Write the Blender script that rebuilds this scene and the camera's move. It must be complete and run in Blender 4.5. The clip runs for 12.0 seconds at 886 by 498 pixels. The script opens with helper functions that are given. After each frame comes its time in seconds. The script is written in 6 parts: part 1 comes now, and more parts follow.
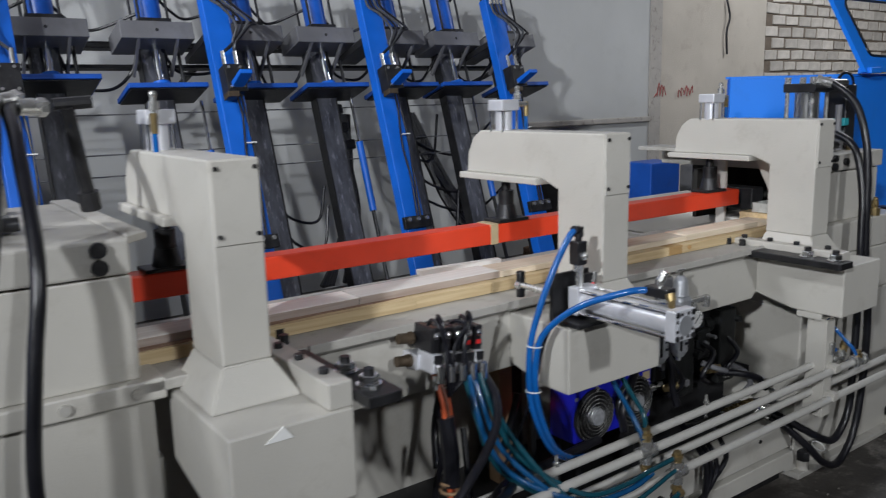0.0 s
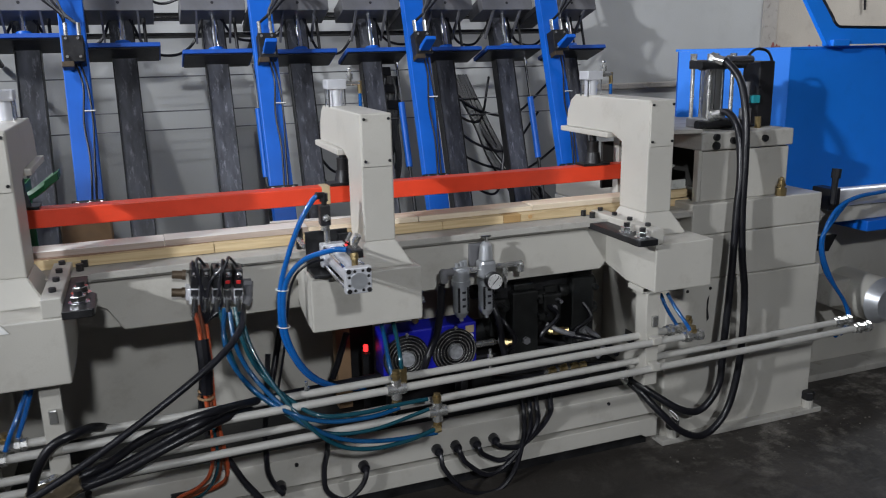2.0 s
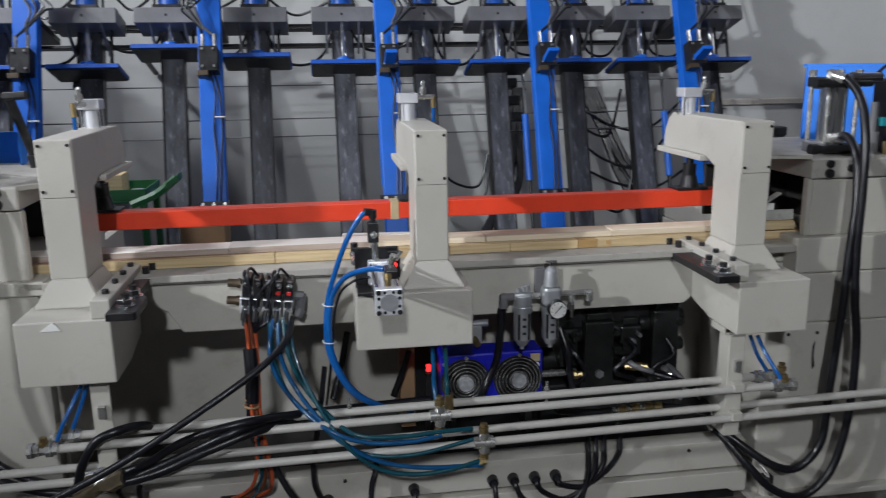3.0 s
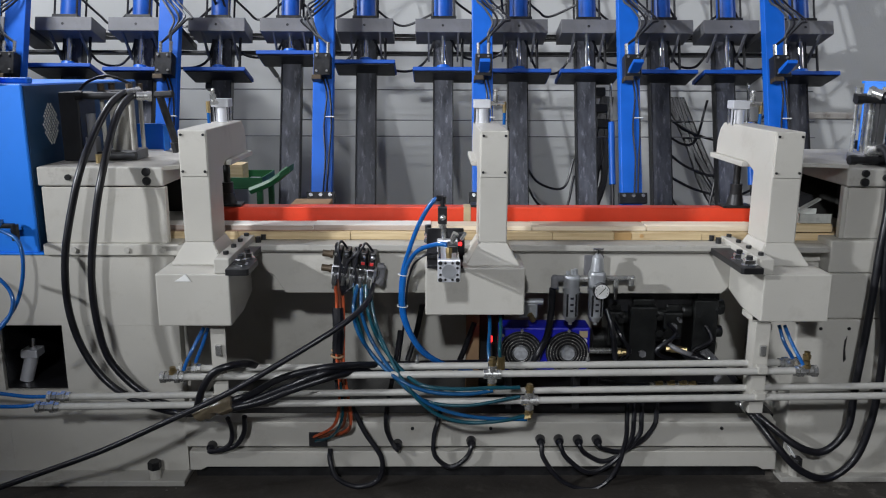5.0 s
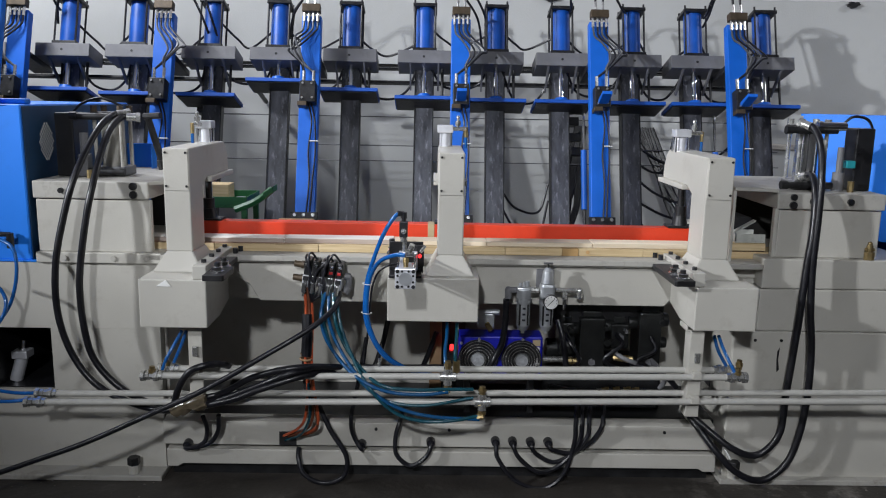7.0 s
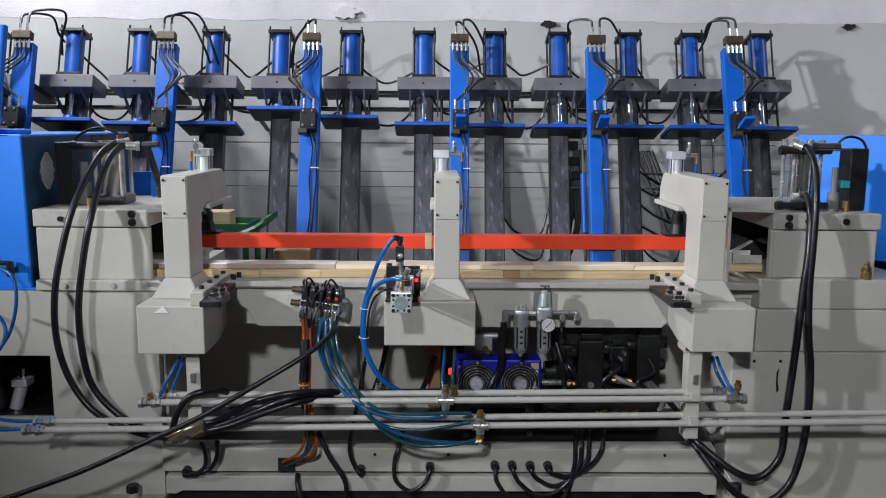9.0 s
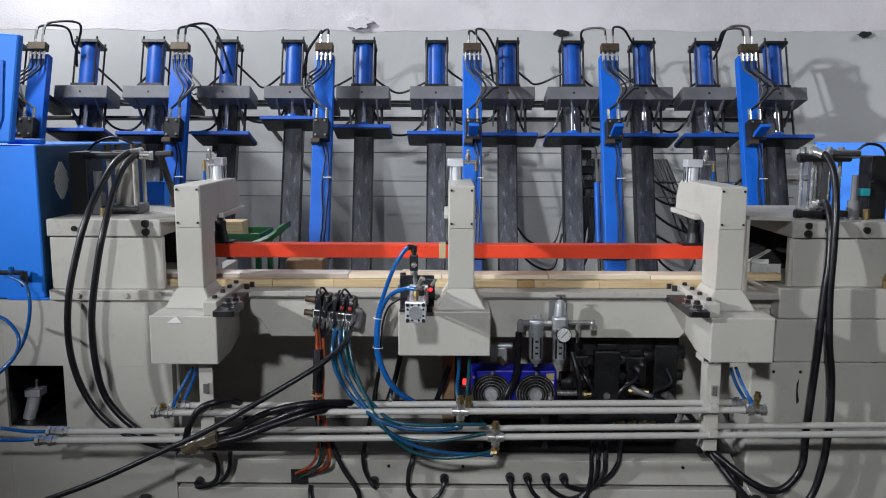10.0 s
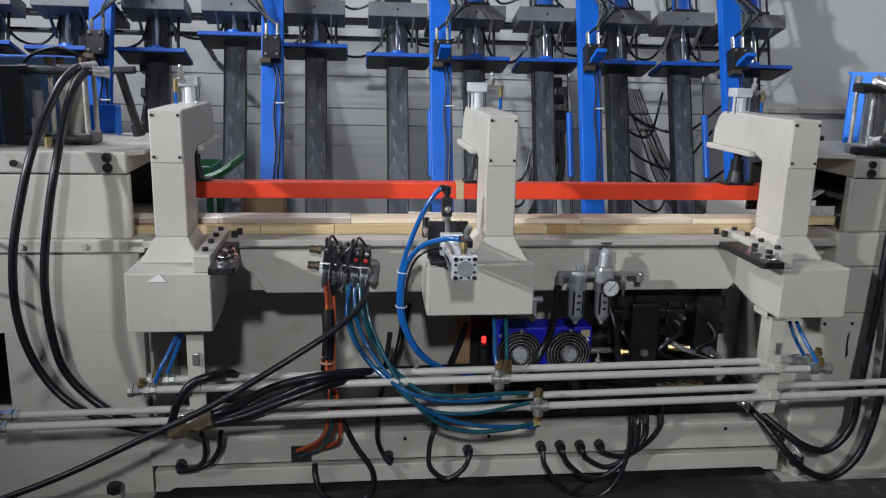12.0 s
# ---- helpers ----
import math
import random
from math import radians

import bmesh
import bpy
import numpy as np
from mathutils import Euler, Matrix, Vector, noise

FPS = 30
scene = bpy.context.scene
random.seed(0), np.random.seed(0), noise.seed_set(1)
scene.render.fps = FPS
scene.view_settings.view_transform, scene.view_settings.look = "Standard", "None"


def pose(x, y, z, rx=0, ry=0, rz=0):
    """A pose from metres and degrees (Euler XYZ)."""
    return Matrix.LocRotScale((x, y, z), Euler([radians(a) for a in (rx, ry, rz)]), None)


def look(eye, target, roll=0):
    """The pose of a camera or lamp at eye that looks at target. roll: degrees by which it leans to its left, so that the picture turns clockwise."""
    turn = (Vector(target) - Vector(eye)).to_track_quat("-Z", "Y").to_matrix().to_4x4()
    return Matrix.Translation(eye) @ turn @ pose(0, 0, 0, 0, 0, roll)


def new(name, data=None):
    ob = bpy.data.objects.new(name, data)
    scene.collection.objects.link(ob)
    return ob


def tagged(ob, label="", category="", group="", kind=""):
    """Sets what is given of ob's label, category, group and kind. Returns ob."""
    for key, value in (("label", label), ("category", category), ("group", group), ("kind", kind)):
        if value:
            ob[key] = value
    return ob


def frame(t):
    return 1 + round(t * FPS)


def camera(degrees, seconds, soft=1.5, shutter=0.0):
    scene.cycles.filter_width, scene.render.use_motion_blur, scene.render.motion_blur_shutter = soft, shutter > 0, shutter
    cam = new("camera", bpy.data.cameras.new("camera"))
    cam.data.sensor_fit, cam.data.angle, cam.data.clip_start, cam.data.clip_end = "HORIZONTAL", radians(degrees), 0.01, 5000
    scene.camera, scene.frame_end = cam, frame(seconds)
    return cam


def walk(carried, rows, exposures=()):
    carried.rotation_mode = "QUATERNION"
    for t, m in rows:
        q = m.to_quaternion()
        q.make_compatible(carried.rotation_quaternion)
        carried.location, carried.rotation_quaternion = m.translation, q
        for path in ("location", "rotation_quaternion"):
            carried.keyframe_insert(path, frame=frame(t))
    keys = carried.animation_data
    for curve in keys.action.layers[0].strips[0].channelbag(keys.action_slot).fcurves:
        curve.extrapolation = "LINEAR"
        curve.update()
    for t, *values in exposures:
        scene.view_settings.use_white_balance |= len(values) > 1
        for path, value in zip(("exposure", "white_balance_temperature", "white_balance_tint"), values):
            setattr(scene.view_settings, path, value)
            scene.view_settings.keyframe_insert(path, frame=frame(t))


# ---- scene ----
cam = camera(58.3, 12.0, 1.1, 0.3)
PATH = [
    (0, (-1.243, -1.218, 1.362), (-0.092, 0.374, 0.987), -1.4),
    (0.5, (-0.929, -1.351, 1.379), (0.237, 0.237, 1.035), -1.7),
    (1, (-0.594, -1.649, 1.4), (0.352, 0.06, 0.973), -1.5),
    (1.5, (-0.542, -1.925, 1.406), (0.257, -0.149, 0.948), -0.8),
    (2, (-0.385, -2.055, 1.431), (0.29, -0.236, 0.948), -1.2),
    (2.5, (-0.131, -2.041, 1.434), (0.441, -0.182, 0.97), -0.2),
    (3, (-0.067, -2.037, 1.443), (0.218, -0.111, 0.986), -0.8),
    (3.5, (0.037, -2.206, 1.433), (0.073, -0.257, 0.988), -0.6),
    (3.7, (0.06, -2.268, 1.436), (0.014, -0.32, 0.984), -0.9),
    (5.3, (0.02, -2.471, 1.462), (0.086, -0.52, 1.027), 1.0),
    (5.5, (0.018, -2.49, 1.462), (0.113, -0.538, 1.037), 1.3),
    (6, (0.062, -2.548, 1.46), (0.188, -0.593, 1.058), 0.5),
    (6.5, (0.138, -2.622, 1.454), (0.204, -0.661, 1.068), 0.6),
    (7, (0.145, -2.682, 1.455), (0.178, -0.717, 1.082), 1.1),
    (9, (0.178, -2.696, 1.452), (0.196, -0.72, 1.142), 0.4),
    (9.5, (0.175, -2.693, 1.452), (0.178, -0.715, 1.154), 0.3),
    (10, (0.168, -2.672, 1.445), (0.157, -0.692, 1.16), 0.2),
    (10.5, (0.143, -2.634, 1.451), (0.126, -0.655, 1.162), 0.3),
    (11, (0.047, -2.543, 1.451), (0.079, -0.567, 1.147), 1.4),
    (11.5, (-0.089, -2.426, 1.437), (0.064, -0.466, 1.072), 1.2),
    (12, (-0.229, -2.221, 1.412), (0.004, -0.288, 0.957), 1.4),
]
walk(cam, [(t, look(eye, target, roll)) for t, eye, target, roll in PATH],
     [(0, -0.4), (0.5, -0.37), (1.5, -0.22), (3.0, -0.27), (3.7, -0.2), (5.3, -0.03), (9.5, -0.02), (11.0, -0.03), (12.0, -0.09)])

# ---------------------------------------------------------------- light
world = bpy.data.worlds.new("hall_air")
scene.world = world
world.use_nodes = True
world.node_tree.nodes["Background"].inputs[0].default_value = (0.80, 0.88, 1.0, 1)
world.node_tree.nodes["Background"].inputs[1].default_value = 0.011


def lamp(name, eye, target, watts, size, colour, size_y=None):
    data = bpy.data.lights.new(name, "AREA")
    data.energy, data.size, data.color = watts, size, colour
    if size_y:
        data.shape, data.size_y = "RECTANGLE", size_y
    ob = new(name, data)
    ob.matrix_world = look(eye, target)
    return ob


COOL = (0.915, 0.95, 1.0)


def spot(name, eye, target, watts, degrees, radius):
    data = bpy.data.lights.new(name, "SPOT")
    data.energy, data.spot_size, data.spot_blend, data.shadow_soft_size, data.color = watts, radians(degrees), 1.0, radius, COOL
    new(name, data).matrix_world = look(eye, target)


spot("hall_floodlight", (-5.8, -3.1, 3.4), (2.2, 2.2, 2.25), 2500, 50, 0.13)
spot("hall_floodlight", (-0.5, -4.6, 3.2), (0.80, 0.9, 0.72), 490, 65, 0.12)
# unseen lamp, lights the rack and back wall from the upper left
lamp("unseen_ceiling_lamp", (-3.2, 1.9, 4.2), (-1.0, 3.5, 0.9), 160, 1.0, COOL, 0.2)
# unseen fill, added to brighten the far wall at the right
lamp("unseen_ceiling_lamp", (7.2, 1.6, 4.3), (7.0, 2.4, 1.0), 130, 2.0, COOL, 0.22)


# ---------------------------------------------------------------- materials
def material(name, colour, rough=0.5, metal=0.0, spread=0.12, scale=9.0, grime=0.0, grime_colour=(0.05, 0.045, 0.04),
             bump=0.02, fine=180.0, glow=0.0, coat=0.0, stretch=(1, 1, 1), per_object=0.0):
    m = bpy.data.materials.new(name)
    m.use_nodes = True
    nt = m.node_tree
    b = nt.nodes["Principled BSDF"]
    co = nt.nodes.new("ShaderNodeTexCoord")
    mp = nt.nodes.new("ShaderNodeMapping")
    mp.inputs["Scale"].default_value = stretch
    nt.links.new(co.outputs["Object"], mp.inputs[0])
    big = nt.nodes.new("ShaderNodeTexNoise")
    big.inputs["Scale"].default_value, big.inputs["Detail"].default_value = scale, 6
    nt.links.new(mp.outputs[0], big.inputs[0])
    small = nt.nodes.new("ShaderNodeTexNoise")
    small.inputs["Scale"].default_value, small.inputs["Detail"].default_value = fine, 3
    nt.links.new(mp.outputs[0], small.inputs[0])
    ramp = nt.nodes.new("ShaderNodeValToRGB")
    ramp.color_ramp.elements[0].position, ramp.color_ramp.elements[1].position = 0.3, 0.72
    ramp.color_ramp.elements[0].color = (*[c * (1 - spread) for c in colour], 1)
    ramp.color_ramp.elements[1].color = (*[min(1, c * (1 + spread)) for c in colour], 1)
    nt.links.new(big.outputs[0], ramp.inputs[0])
    out = ramp.outputs[0]
    if grime:
        spots = nt.nodes.new("ShaderNodeTexNoise")
        spots.inputs["Scale"].default_value, spots.inputs["Detail"].default_value = scale * 2.3, 8
        spots.inputs["Roughness"].default_value = 0.7
        nt.links.new(mp.outputs[0], spots.inputs[0])
        cut = nt.nodes.new("ShaderNodeMapRange")
        cut.inputs[1].default_value, cut.inputs[2].default_value = 0.54, 0.74
        cut.inputs[4].default_value = grime
        nt.links.new(spots.outputs[0], cut.inputs[0])
        mix = nt.nodes.new("ShaderNodeMixRGB")
        mix.inputs[2].default_value = (*grime_colour, 1)
        nt.links.new(cut.outputs[0], mix.inputs[0])
        nt.links.new(out, mix.inputs[1])
        out = mix.outputs[0]
    if per_object:
        info = nt.nodes.new("ShaderNodeObjectInfo")
        rng = nt.nodes.new("ShaderNodeMapRange")
        rng.inputs[3].default_value, rng.inputs[4].default_value = 1 - per_object, 1 + per_object
        nt.links.new(info.outputs["Random"], rng.inputs[0])
        hsv = nt.nodes.new("ShaderNodeHueSaturation")
        nt.links.new(rng.outputs[0], hsv.inputs["Value"])
        nt.links.new(out, hsv.inputs["Color"])
        out = hsv.outputs[0]
    nt.links.new(out, b.inputs["Base Color"])
    rr = nt.nodes.new("ShaderNodeMapRange")
    rr.inputs[3].default_value, rr.inputs[4].default_value = max(0.03, rough - 0.12), min(1, rough + 0.12)
    nt.links.new(big.outputs[0], rr.inputs[0])
    nt.links.new(rr.outputs[0], b.inputs["Roughness"])
    b.inputs["Metallic"].default_value = metal
    b.inputs["Coat Weight"].default_value = coat
    if bump:
        bp = nt.nodes.new("ShaderNodeBump")
        bp.inputs["Strength"].default_value, bp.inputs["Distance"].default_value = min(1, bump * 6), 0.004
        nt.links.new(small.outputs[0], bp.inputs["Height"])
        nt.links.new(bp.outputs[0], b.inputs["Normal"])
    if glow:
        b.inputs["Emission Color"].default_value = (*colour, 1)
        b.inputs["Emission Strength"].default_value = glow
    return m


PAINT = material("machine_paint", (0.50, 0.482, 0.437), 0.42, spread=0.07, scale=3.5, grime=0.32, grime_colour=(0.24, 0.21, 0.17), bump=0.02, fine=200)
PAINT_OLD = material("machine_paint_dusty", (0.42, 0.405, 0.37), 0.6, spread=0.1, scale=6, grime=0.65, grime_colour=(0.18, 0.145, 0.11), bump=0.03)
BLUE = material("blue_enamel", (0.004, 0.128, 0.62), 0.42, spread=0.12, scale=4, grime=0.12, grime_colour=(0.02, 0.05, 0.15), bump=0.012, fine=220)
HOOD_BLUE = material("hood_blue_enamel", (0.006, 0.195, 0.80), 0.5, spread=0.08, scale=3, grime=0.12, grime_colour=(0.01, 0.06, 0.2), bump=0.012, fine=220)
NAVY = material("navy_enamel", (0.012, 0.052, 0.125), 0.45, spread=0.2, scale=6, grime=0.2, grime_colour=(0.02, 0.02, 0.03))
BLUE_DULL = material("blue_enamel_dull", (0.006, 0.085, 0.44), 0.5, spread=0.12, scale=6, grime=0.2, grime_colour=(0.02, 0.03, 0.06))
BLUE_BARREL = material("blue_cylinder_enamel", (0.005, 0.085, 0.43), 0.42, spread=0.25, scale=5, bump=0)
IRON = material("oily_cast_iron", (0.019, 0.020, 0.020), 0.35, 0.3, spread=0.35, scale=18, grime=0.3, grime_colour=(0.015, 0.014, 0.012), bump=0.05)
BLUE_DEEP = material("cooler_blue", (0.008, 0.012, 0.42), 0.4, spread=0.1, scale=12)
RED = material("orange_red_enamel", (0.80, 0.062, 0.022), 0.38, spread=0.1, scale=7, grime=0.18, grime_colour=(0.30, 0.05, 0.02), bump=0.015)
TAPE = material("masking_tape", (0.50, 0.40, 0.24), 0.7, scale=30)
STEEL_DARK = material("mill_scale_steel", (0.085, 0.088, 0.102), 0.42, 0.4, spread=0.55, scale=5, grime=0.7, grime_colour=(0.42, 0.42, 0.48), bump=0.03, stretch=(3.2, 3.2, 0.35), per_object=0.35)
STEEL_GREY = material("grey_primer", (0.155, 0.155, 0.165), 0.5, spread=0.15, scale=8, grime=0.3, grime_colour=(0.06, 0.06, 0.06))
STEEL_BLACK = material("blackened_steel", (0.022, 0.022, 0.024), 0.42, 0.4, spread=0.4, scale=20, grime=0.25, grime_colour=(0.10, 0.09, 0.08))
CHROME = material("chrome", (0.78, 0.79, 0.80), 0.16, 1.0, spread=0.05, bump=0)
ALU = material("aluminium", (0.74, 0.75, 0.79), 0.33, 0.45, spread=0.07, scale=14, bump=0.01)
ALU_MATT = material("cast_aluminium", (0.56, 0.58, 0.61), 0.34, 0.7, spread=0.08, scale=25, bump=0.02)
ZINC = material("zinc_fitting", (0.66, 0.66, 0.64), 0.25, 0.85, spread=0.15, scale=40, bump=0)
BRASS = material("brass", (0.36, 0.27, 0.13), 0.34, 0.8, spread=0.2, scale=40, bump=0)
BRASS_DARK = material("tarnished_brass", (0.085, 0.062, 0.04), 0.5, 0.4, spread=0.25, scale=40, bump=0)
PIPE = material("painted_pipe", (0.47, 0.46, 0.43), 0.4, spread=0.06, scale=20, grime=0.25, grime_colour=(0.2, 0.18, 0.15))
RUBBER = material("black_rubber", (0.007, 0.007, 0.010), 0.33, spread=0.3, scale=15, grime=0.12, grime_colour=(0.06, 0.06, 0.06), bump=0.02)
CABLE = material("black_cable", (0.009, 0.009, 0.013), 0.35, spread=0.3, scale=15)
HOSE_BLUE = material("blue_air_hose", (0.006, 0.10, 0.36), 0.22, spread=0.12, scale=20, bump=0, coat=0.4)
HOSE_PETROL = material("petrol_air_hose", (0.005, 0.07, 0.19), 0.22, spread=0.12, scale=20, bump=0, coat=0.4)
HOSE_TEAL = material("teal_air_hose", (0.006, 0.06, 0.085), 0.22, spread=0.12, scale=20, bump=0, coat=0.4)
HOSE_ORANGE = material("orange_wire", (0.55, 0.10, 0.035), 0.4, spread=0.15, scale=30)
HOSE_BROWN = material("brown_wire", (0.16, 0.045, 0.02), 0.45, spread=0.2, scale=30)
HOSE_GREY = material("grey_hose", (0.10, 0.105, 0.115), 0.4, 0.3, spread=0.25, scale=60)
PLASTIC_BLACK = material("black_plastic", (0.014, 0.014, 0.016), 0.35, spread=0.2, scale=20)
WHITE = material("white_enamel", (0.80, 0.80, 0.78), 0.4, spread=0.03)
INK = material("printed_ink", (0.02, 0.02, 0.03), 0.6, bump=0)
RED_LENS = material("red_signal_lens", (0.9, 0.03, 0.03), 0.25, bump=0, glow=2.2)
RED_PLASTIC = material("red_plastic", (0.62, 0.03, 0.03), 0.3, bump=0)
TEAL_PLASTIC = material("teal_plastic", (0.02, 0.28, 0.32), 0.4, bump=0)
GREEN = material("green_enamel", (0.012, 0.115, 0.035), 0.45, spread=0.15, scale=8, grime=0.2)
HUB = material("fan_hub", (0.40, 0.41, 0.43), 0.4, 0.4, spread=0.3, scale=70)
CARDBOARD = material("cardboard", (0.32, 0.20, 0.11), 0.85, spread=0.15, scale=12)


# near-black with the shade of the timber tunnel put into the colour
TUNNEL_SHADE = material("tunnel_shade_black", (0.02, 0.019, 0.017), 0.95, spread=0.3, scale=12)
TRAY = material("dusty_grey_plastic", (0.46, 0.47, 0.44), 0.7, spread=0.2, scale=20, grime=0.4)


def wood(name, light, dark, gain=1.0):
    m = bpy.data.materials.new(name)
    m.use_nodes = True
    nt = m.node_tree
    b = nt.nodes["Principled BSDF"]
    co = nt.nodes.new("ShaderNodeTexCoord")
    mp = nt.nodes.new("ShaderNodeMapping")
    mp.inputs["Scale"].default_value = (1.2, 26, 26)
    nt.links.new(co.outputs["Object"], mp.inputs[0])
    n = nt.nodes.new("ShaderNodeTexNoise")
    n.inputs["Scale"].default_value, n.inputs["Detail"].default_value, n.inputs["Distortion"].default_value = 3.0, 7, 0.6
    nt.links.new(mp.outputs[0], n.inputs[0])
    r = nt.nodes.new("ShaderNodeValToRGB")
    r.color_ramp.elements[0].position, r.color_ramp.elements[1].position = 0.33, 0.66
    r.color_ramp.elements[0].color, r.color_ramp.elements[1].color = (*dark, 1), (*light, 1)
    nt.links.new(n.outputs[0], r.inputs[0])
    info = nt.nodes.new("ShaderNodeObjectInfo")
    rng = nt.nodes.new("ShaderNodeMapRange")
    rng.inputs[3].default_value, rng.inputs[4].default_value = 0.82, 1.14
    nt.links.new(info.outputs["Random"], rng.inputs[0])
    hsv = nt.nodes.new("ShaderNodeHueSaturation")
    nt.links.new(rng.outputs[0], hsv.inputs["Value"])
    nt.links.new(r.outputs[0], hsv.inputs["Color"])
    nt.links.new(hsv.outputs[0], b.inputs["Base Color"])
    b.inputs["Roughness"].default_value = 0.68
    bp = nt.nodes.new("ShaderNodeBump")
    bp.inputs["Strength"].default_value, bp.inputs["Distance"].default_value = 0.25, 0.001
    nt.links.new(n.outputs[0], bp.inputs["Height"])
    nt.links.new(bp.outputs[0], b.inputs["Normal"])
    return m


PINE = wood("yellow_pine", (0.66, 0.52, 0.31), (0.50, 0.36, 0.19))
PINE_WHITE = wood("white_pine", (0.90, 0.88, 0.83), (0.80, 0.77, 0.71))
PINE_PALE = wood("pale_pine", (0.80, 0.71, 0.57), (0.68, 0.57, 0.42))
PINE_SAWN = wood("sawn_pine", (0.58, 0.49, 0.43), (0.44, 0.35, 0.30))
PINE_GREY = wood("weathered_pine", (0.34, 0.22, 0.15), (0.19, 0.10, 0.06))
PINE_KNOT = wood("resinous_pine", (0.56, 0.36, 0.15), (0.40, 0.23, 0.09))


def plaster(name, colour, second, scale, bump, stains=0.3, stain_colour=(0.16, 0.16, 0.155)):
    m = material(name, colour, 0.85, spread=0.1, scale=scale, grime=stains, grime_colour=stain_colour, bump=bump, fine=70)
    return m


WALL = plaster("grey_wall_paint", (0.52, 0.525, 0.515), None, 0.9, 0.05, 0.35, (0.40, 0.40, 0.385))
PIER = plaster("rough_patched_plaster", (0.45, 0.42, 0.385), None, 6.5, 0.3, 0.95, (0.16, 0.125, 0.11))
CONCRETE = plaster("raw_concrete", (0.70, 0.67, 0.69), None, 2.2, 0.2, 0.35, (0.42, 0.40, 0.40))
BEIGE = plaster("beige_plaster", (0.56, 0.51, 0.44), None, 1.8, 0.14, 0.55, (0.36, 0.30, 0.25))
BRICK = material("whitewashed_brick", (0.56, 0.52, 0.47), 0.85, spread=0.2, scale=9, grime=0.6, grime_colour=(0.30, 0.24, 0.19), bump=0.15, fine=60, per_object=0.2)
MORTAR = material("mortar", (0.17, 0.135, 0.105), 0.95, spread=0.2, scale=20, bump=0.1)
FLOOR = material("oily_concrete_floor", (0.040, 0.035, 0.031), 0.5, spread=0.45, scale=2.6, grime=0.85, grime_colour=(0.105, 0.095, 0.085), bump=0.09, fine=45)


def dusty(m, x0, y0, colour):
    """Pale plaster dust trodden into the floor along the foot of the end head."""
    nt = m.node_tree
    base = nt.nodes["Principled BSDF"].inputs["Base Color"]
    under = base.links[0].from_socket
    co, axes = nt.nodes.new("ShaderNodeTexCoord"), nt.nodes.new("ShaderNodeSeparateXYZ")
    nt.links.new(co.outputs["Object"], axes.inputs[0])
    crumbs = nt.nodes.new("ShaderNodeTexNoise")
    crumbs.inputs["Scale"].default_value, crumbs.inputs["Detail"].default_value, crumbs.inputs["Roughness"].default_value = 7.0, 10, 0.72
    nt.links.new(co.outputs["Object"], crumbs.inputs[0])
    amount = None
    for socket, lo, hi, top in ((axes.outputs[0], x0, x0 + 0.35, 1.0), (axes.outputs[1], y0, y0 + 0.45, 1.0), (crumbs.outputs[0], 0.50, 0.66, 0.85)):
        cut = nt.nodes.new("ShaderNodeMapRange")
        cut.inputs[1].default_value, cut.inputs[2].default_value, cut.inputs[4].default_value = lo, hi, top
        nt.links.new(socket, cut.inputs[0])
        if amount is None:
            amount = cut.outputs[0]
            continue
        times = nt.nodes.new("ShaderNodeMath")
        times.operation = "MULTIPLY"
        nt.links.new(amount, times.inputs[0])
        nt.links.new(cut.outputs[0], times.inputs[1])
        amount = times.outputs[0]
    mix = nt.nodes.new("ShaderNodeMixRGB")
    mix.inputs[2].default_value = (*colour, 1)
    nt.links.new(amount, mix.inputs[0])
    nt.links.new(under, mix.inputs[1])
    nt.links.new(mix.outputs[0], base)


dusty(FLOOR, 1.05, -0.36, (0.26, 0.24, 0.215))
DUST = material("plaster_dust", (0.20, 0.185, 0.165), 0.95, spread=0.3, scale=25, bump=0.1)


# ---------------------------------------------------------------- mesh helpers
BASE = {}


def thing(name, label, category, base=(0, 0, 0), group="", kind=""):
    ob = new(name)
    ob.empty_display_size = 0.05
    ob.location = base
    BASE[ob.name] = Vector(base)
    return tagged(ob, label, category, group, kind)


def part(name, bm, mat, parent, label="", smooth=False):
    base = BASE[parent.name]
    bmesh.ops.recalc_face_normals(bm, faces=bm.faces)
    bmesh.ops.translate(bm, verts=bm.verts, vec=-base)
    me = bpy.data.meshes.new(name)
    if smooth:
        for f in bm.faces:
            f.smooth = True
        for e in bm.edges:
            if len(e.link_faces) == 2 and e.calc_face_angle() > 0.6:
                e.smooth = False
    bm.to_mesh(me)
    bm.free()
    me.materials.append(mat)
    ob = new(name, me)
    ob.parent = parent
    BASE[ob.name] = base
    if label:
        tagged(ob, label)
    return ob


def solid(name, bm, mat, label, category="", group="", kind="", smooth=False, base=None):
    """A top-level thing that is one mesh."""
    bmesh.ops.recalc_face_normals(bm, faces=bm.faces)
    if base is None:
        pts = [v.co for v in bm.verts]
        base = Vector((sum(p.x for p in pts) / len(pts), sum(p.y for p in pts) / len(pts), min(p.z for p in pts)))
    base = Vector(base)
    bmesh.ops.translate(bm, verts=bm.verts, vec=-base)
    if smooth:
        for f in bm.faces:
            f.smooth = True
        for e in bm.edges:
            if len(e.link_faces) == 2 and e.calc_face_angle() > 0.6:
                e.smooth = False
    me = bpy.data.meshes.new(name)
    bm.to_mesh(me)
    bm.free()
    me.materials.append(mat)
    ob = new(name, me)
    ob.location = base
    BASE[ob.name] = base
    return tagged(ob, label, category, group, kind)


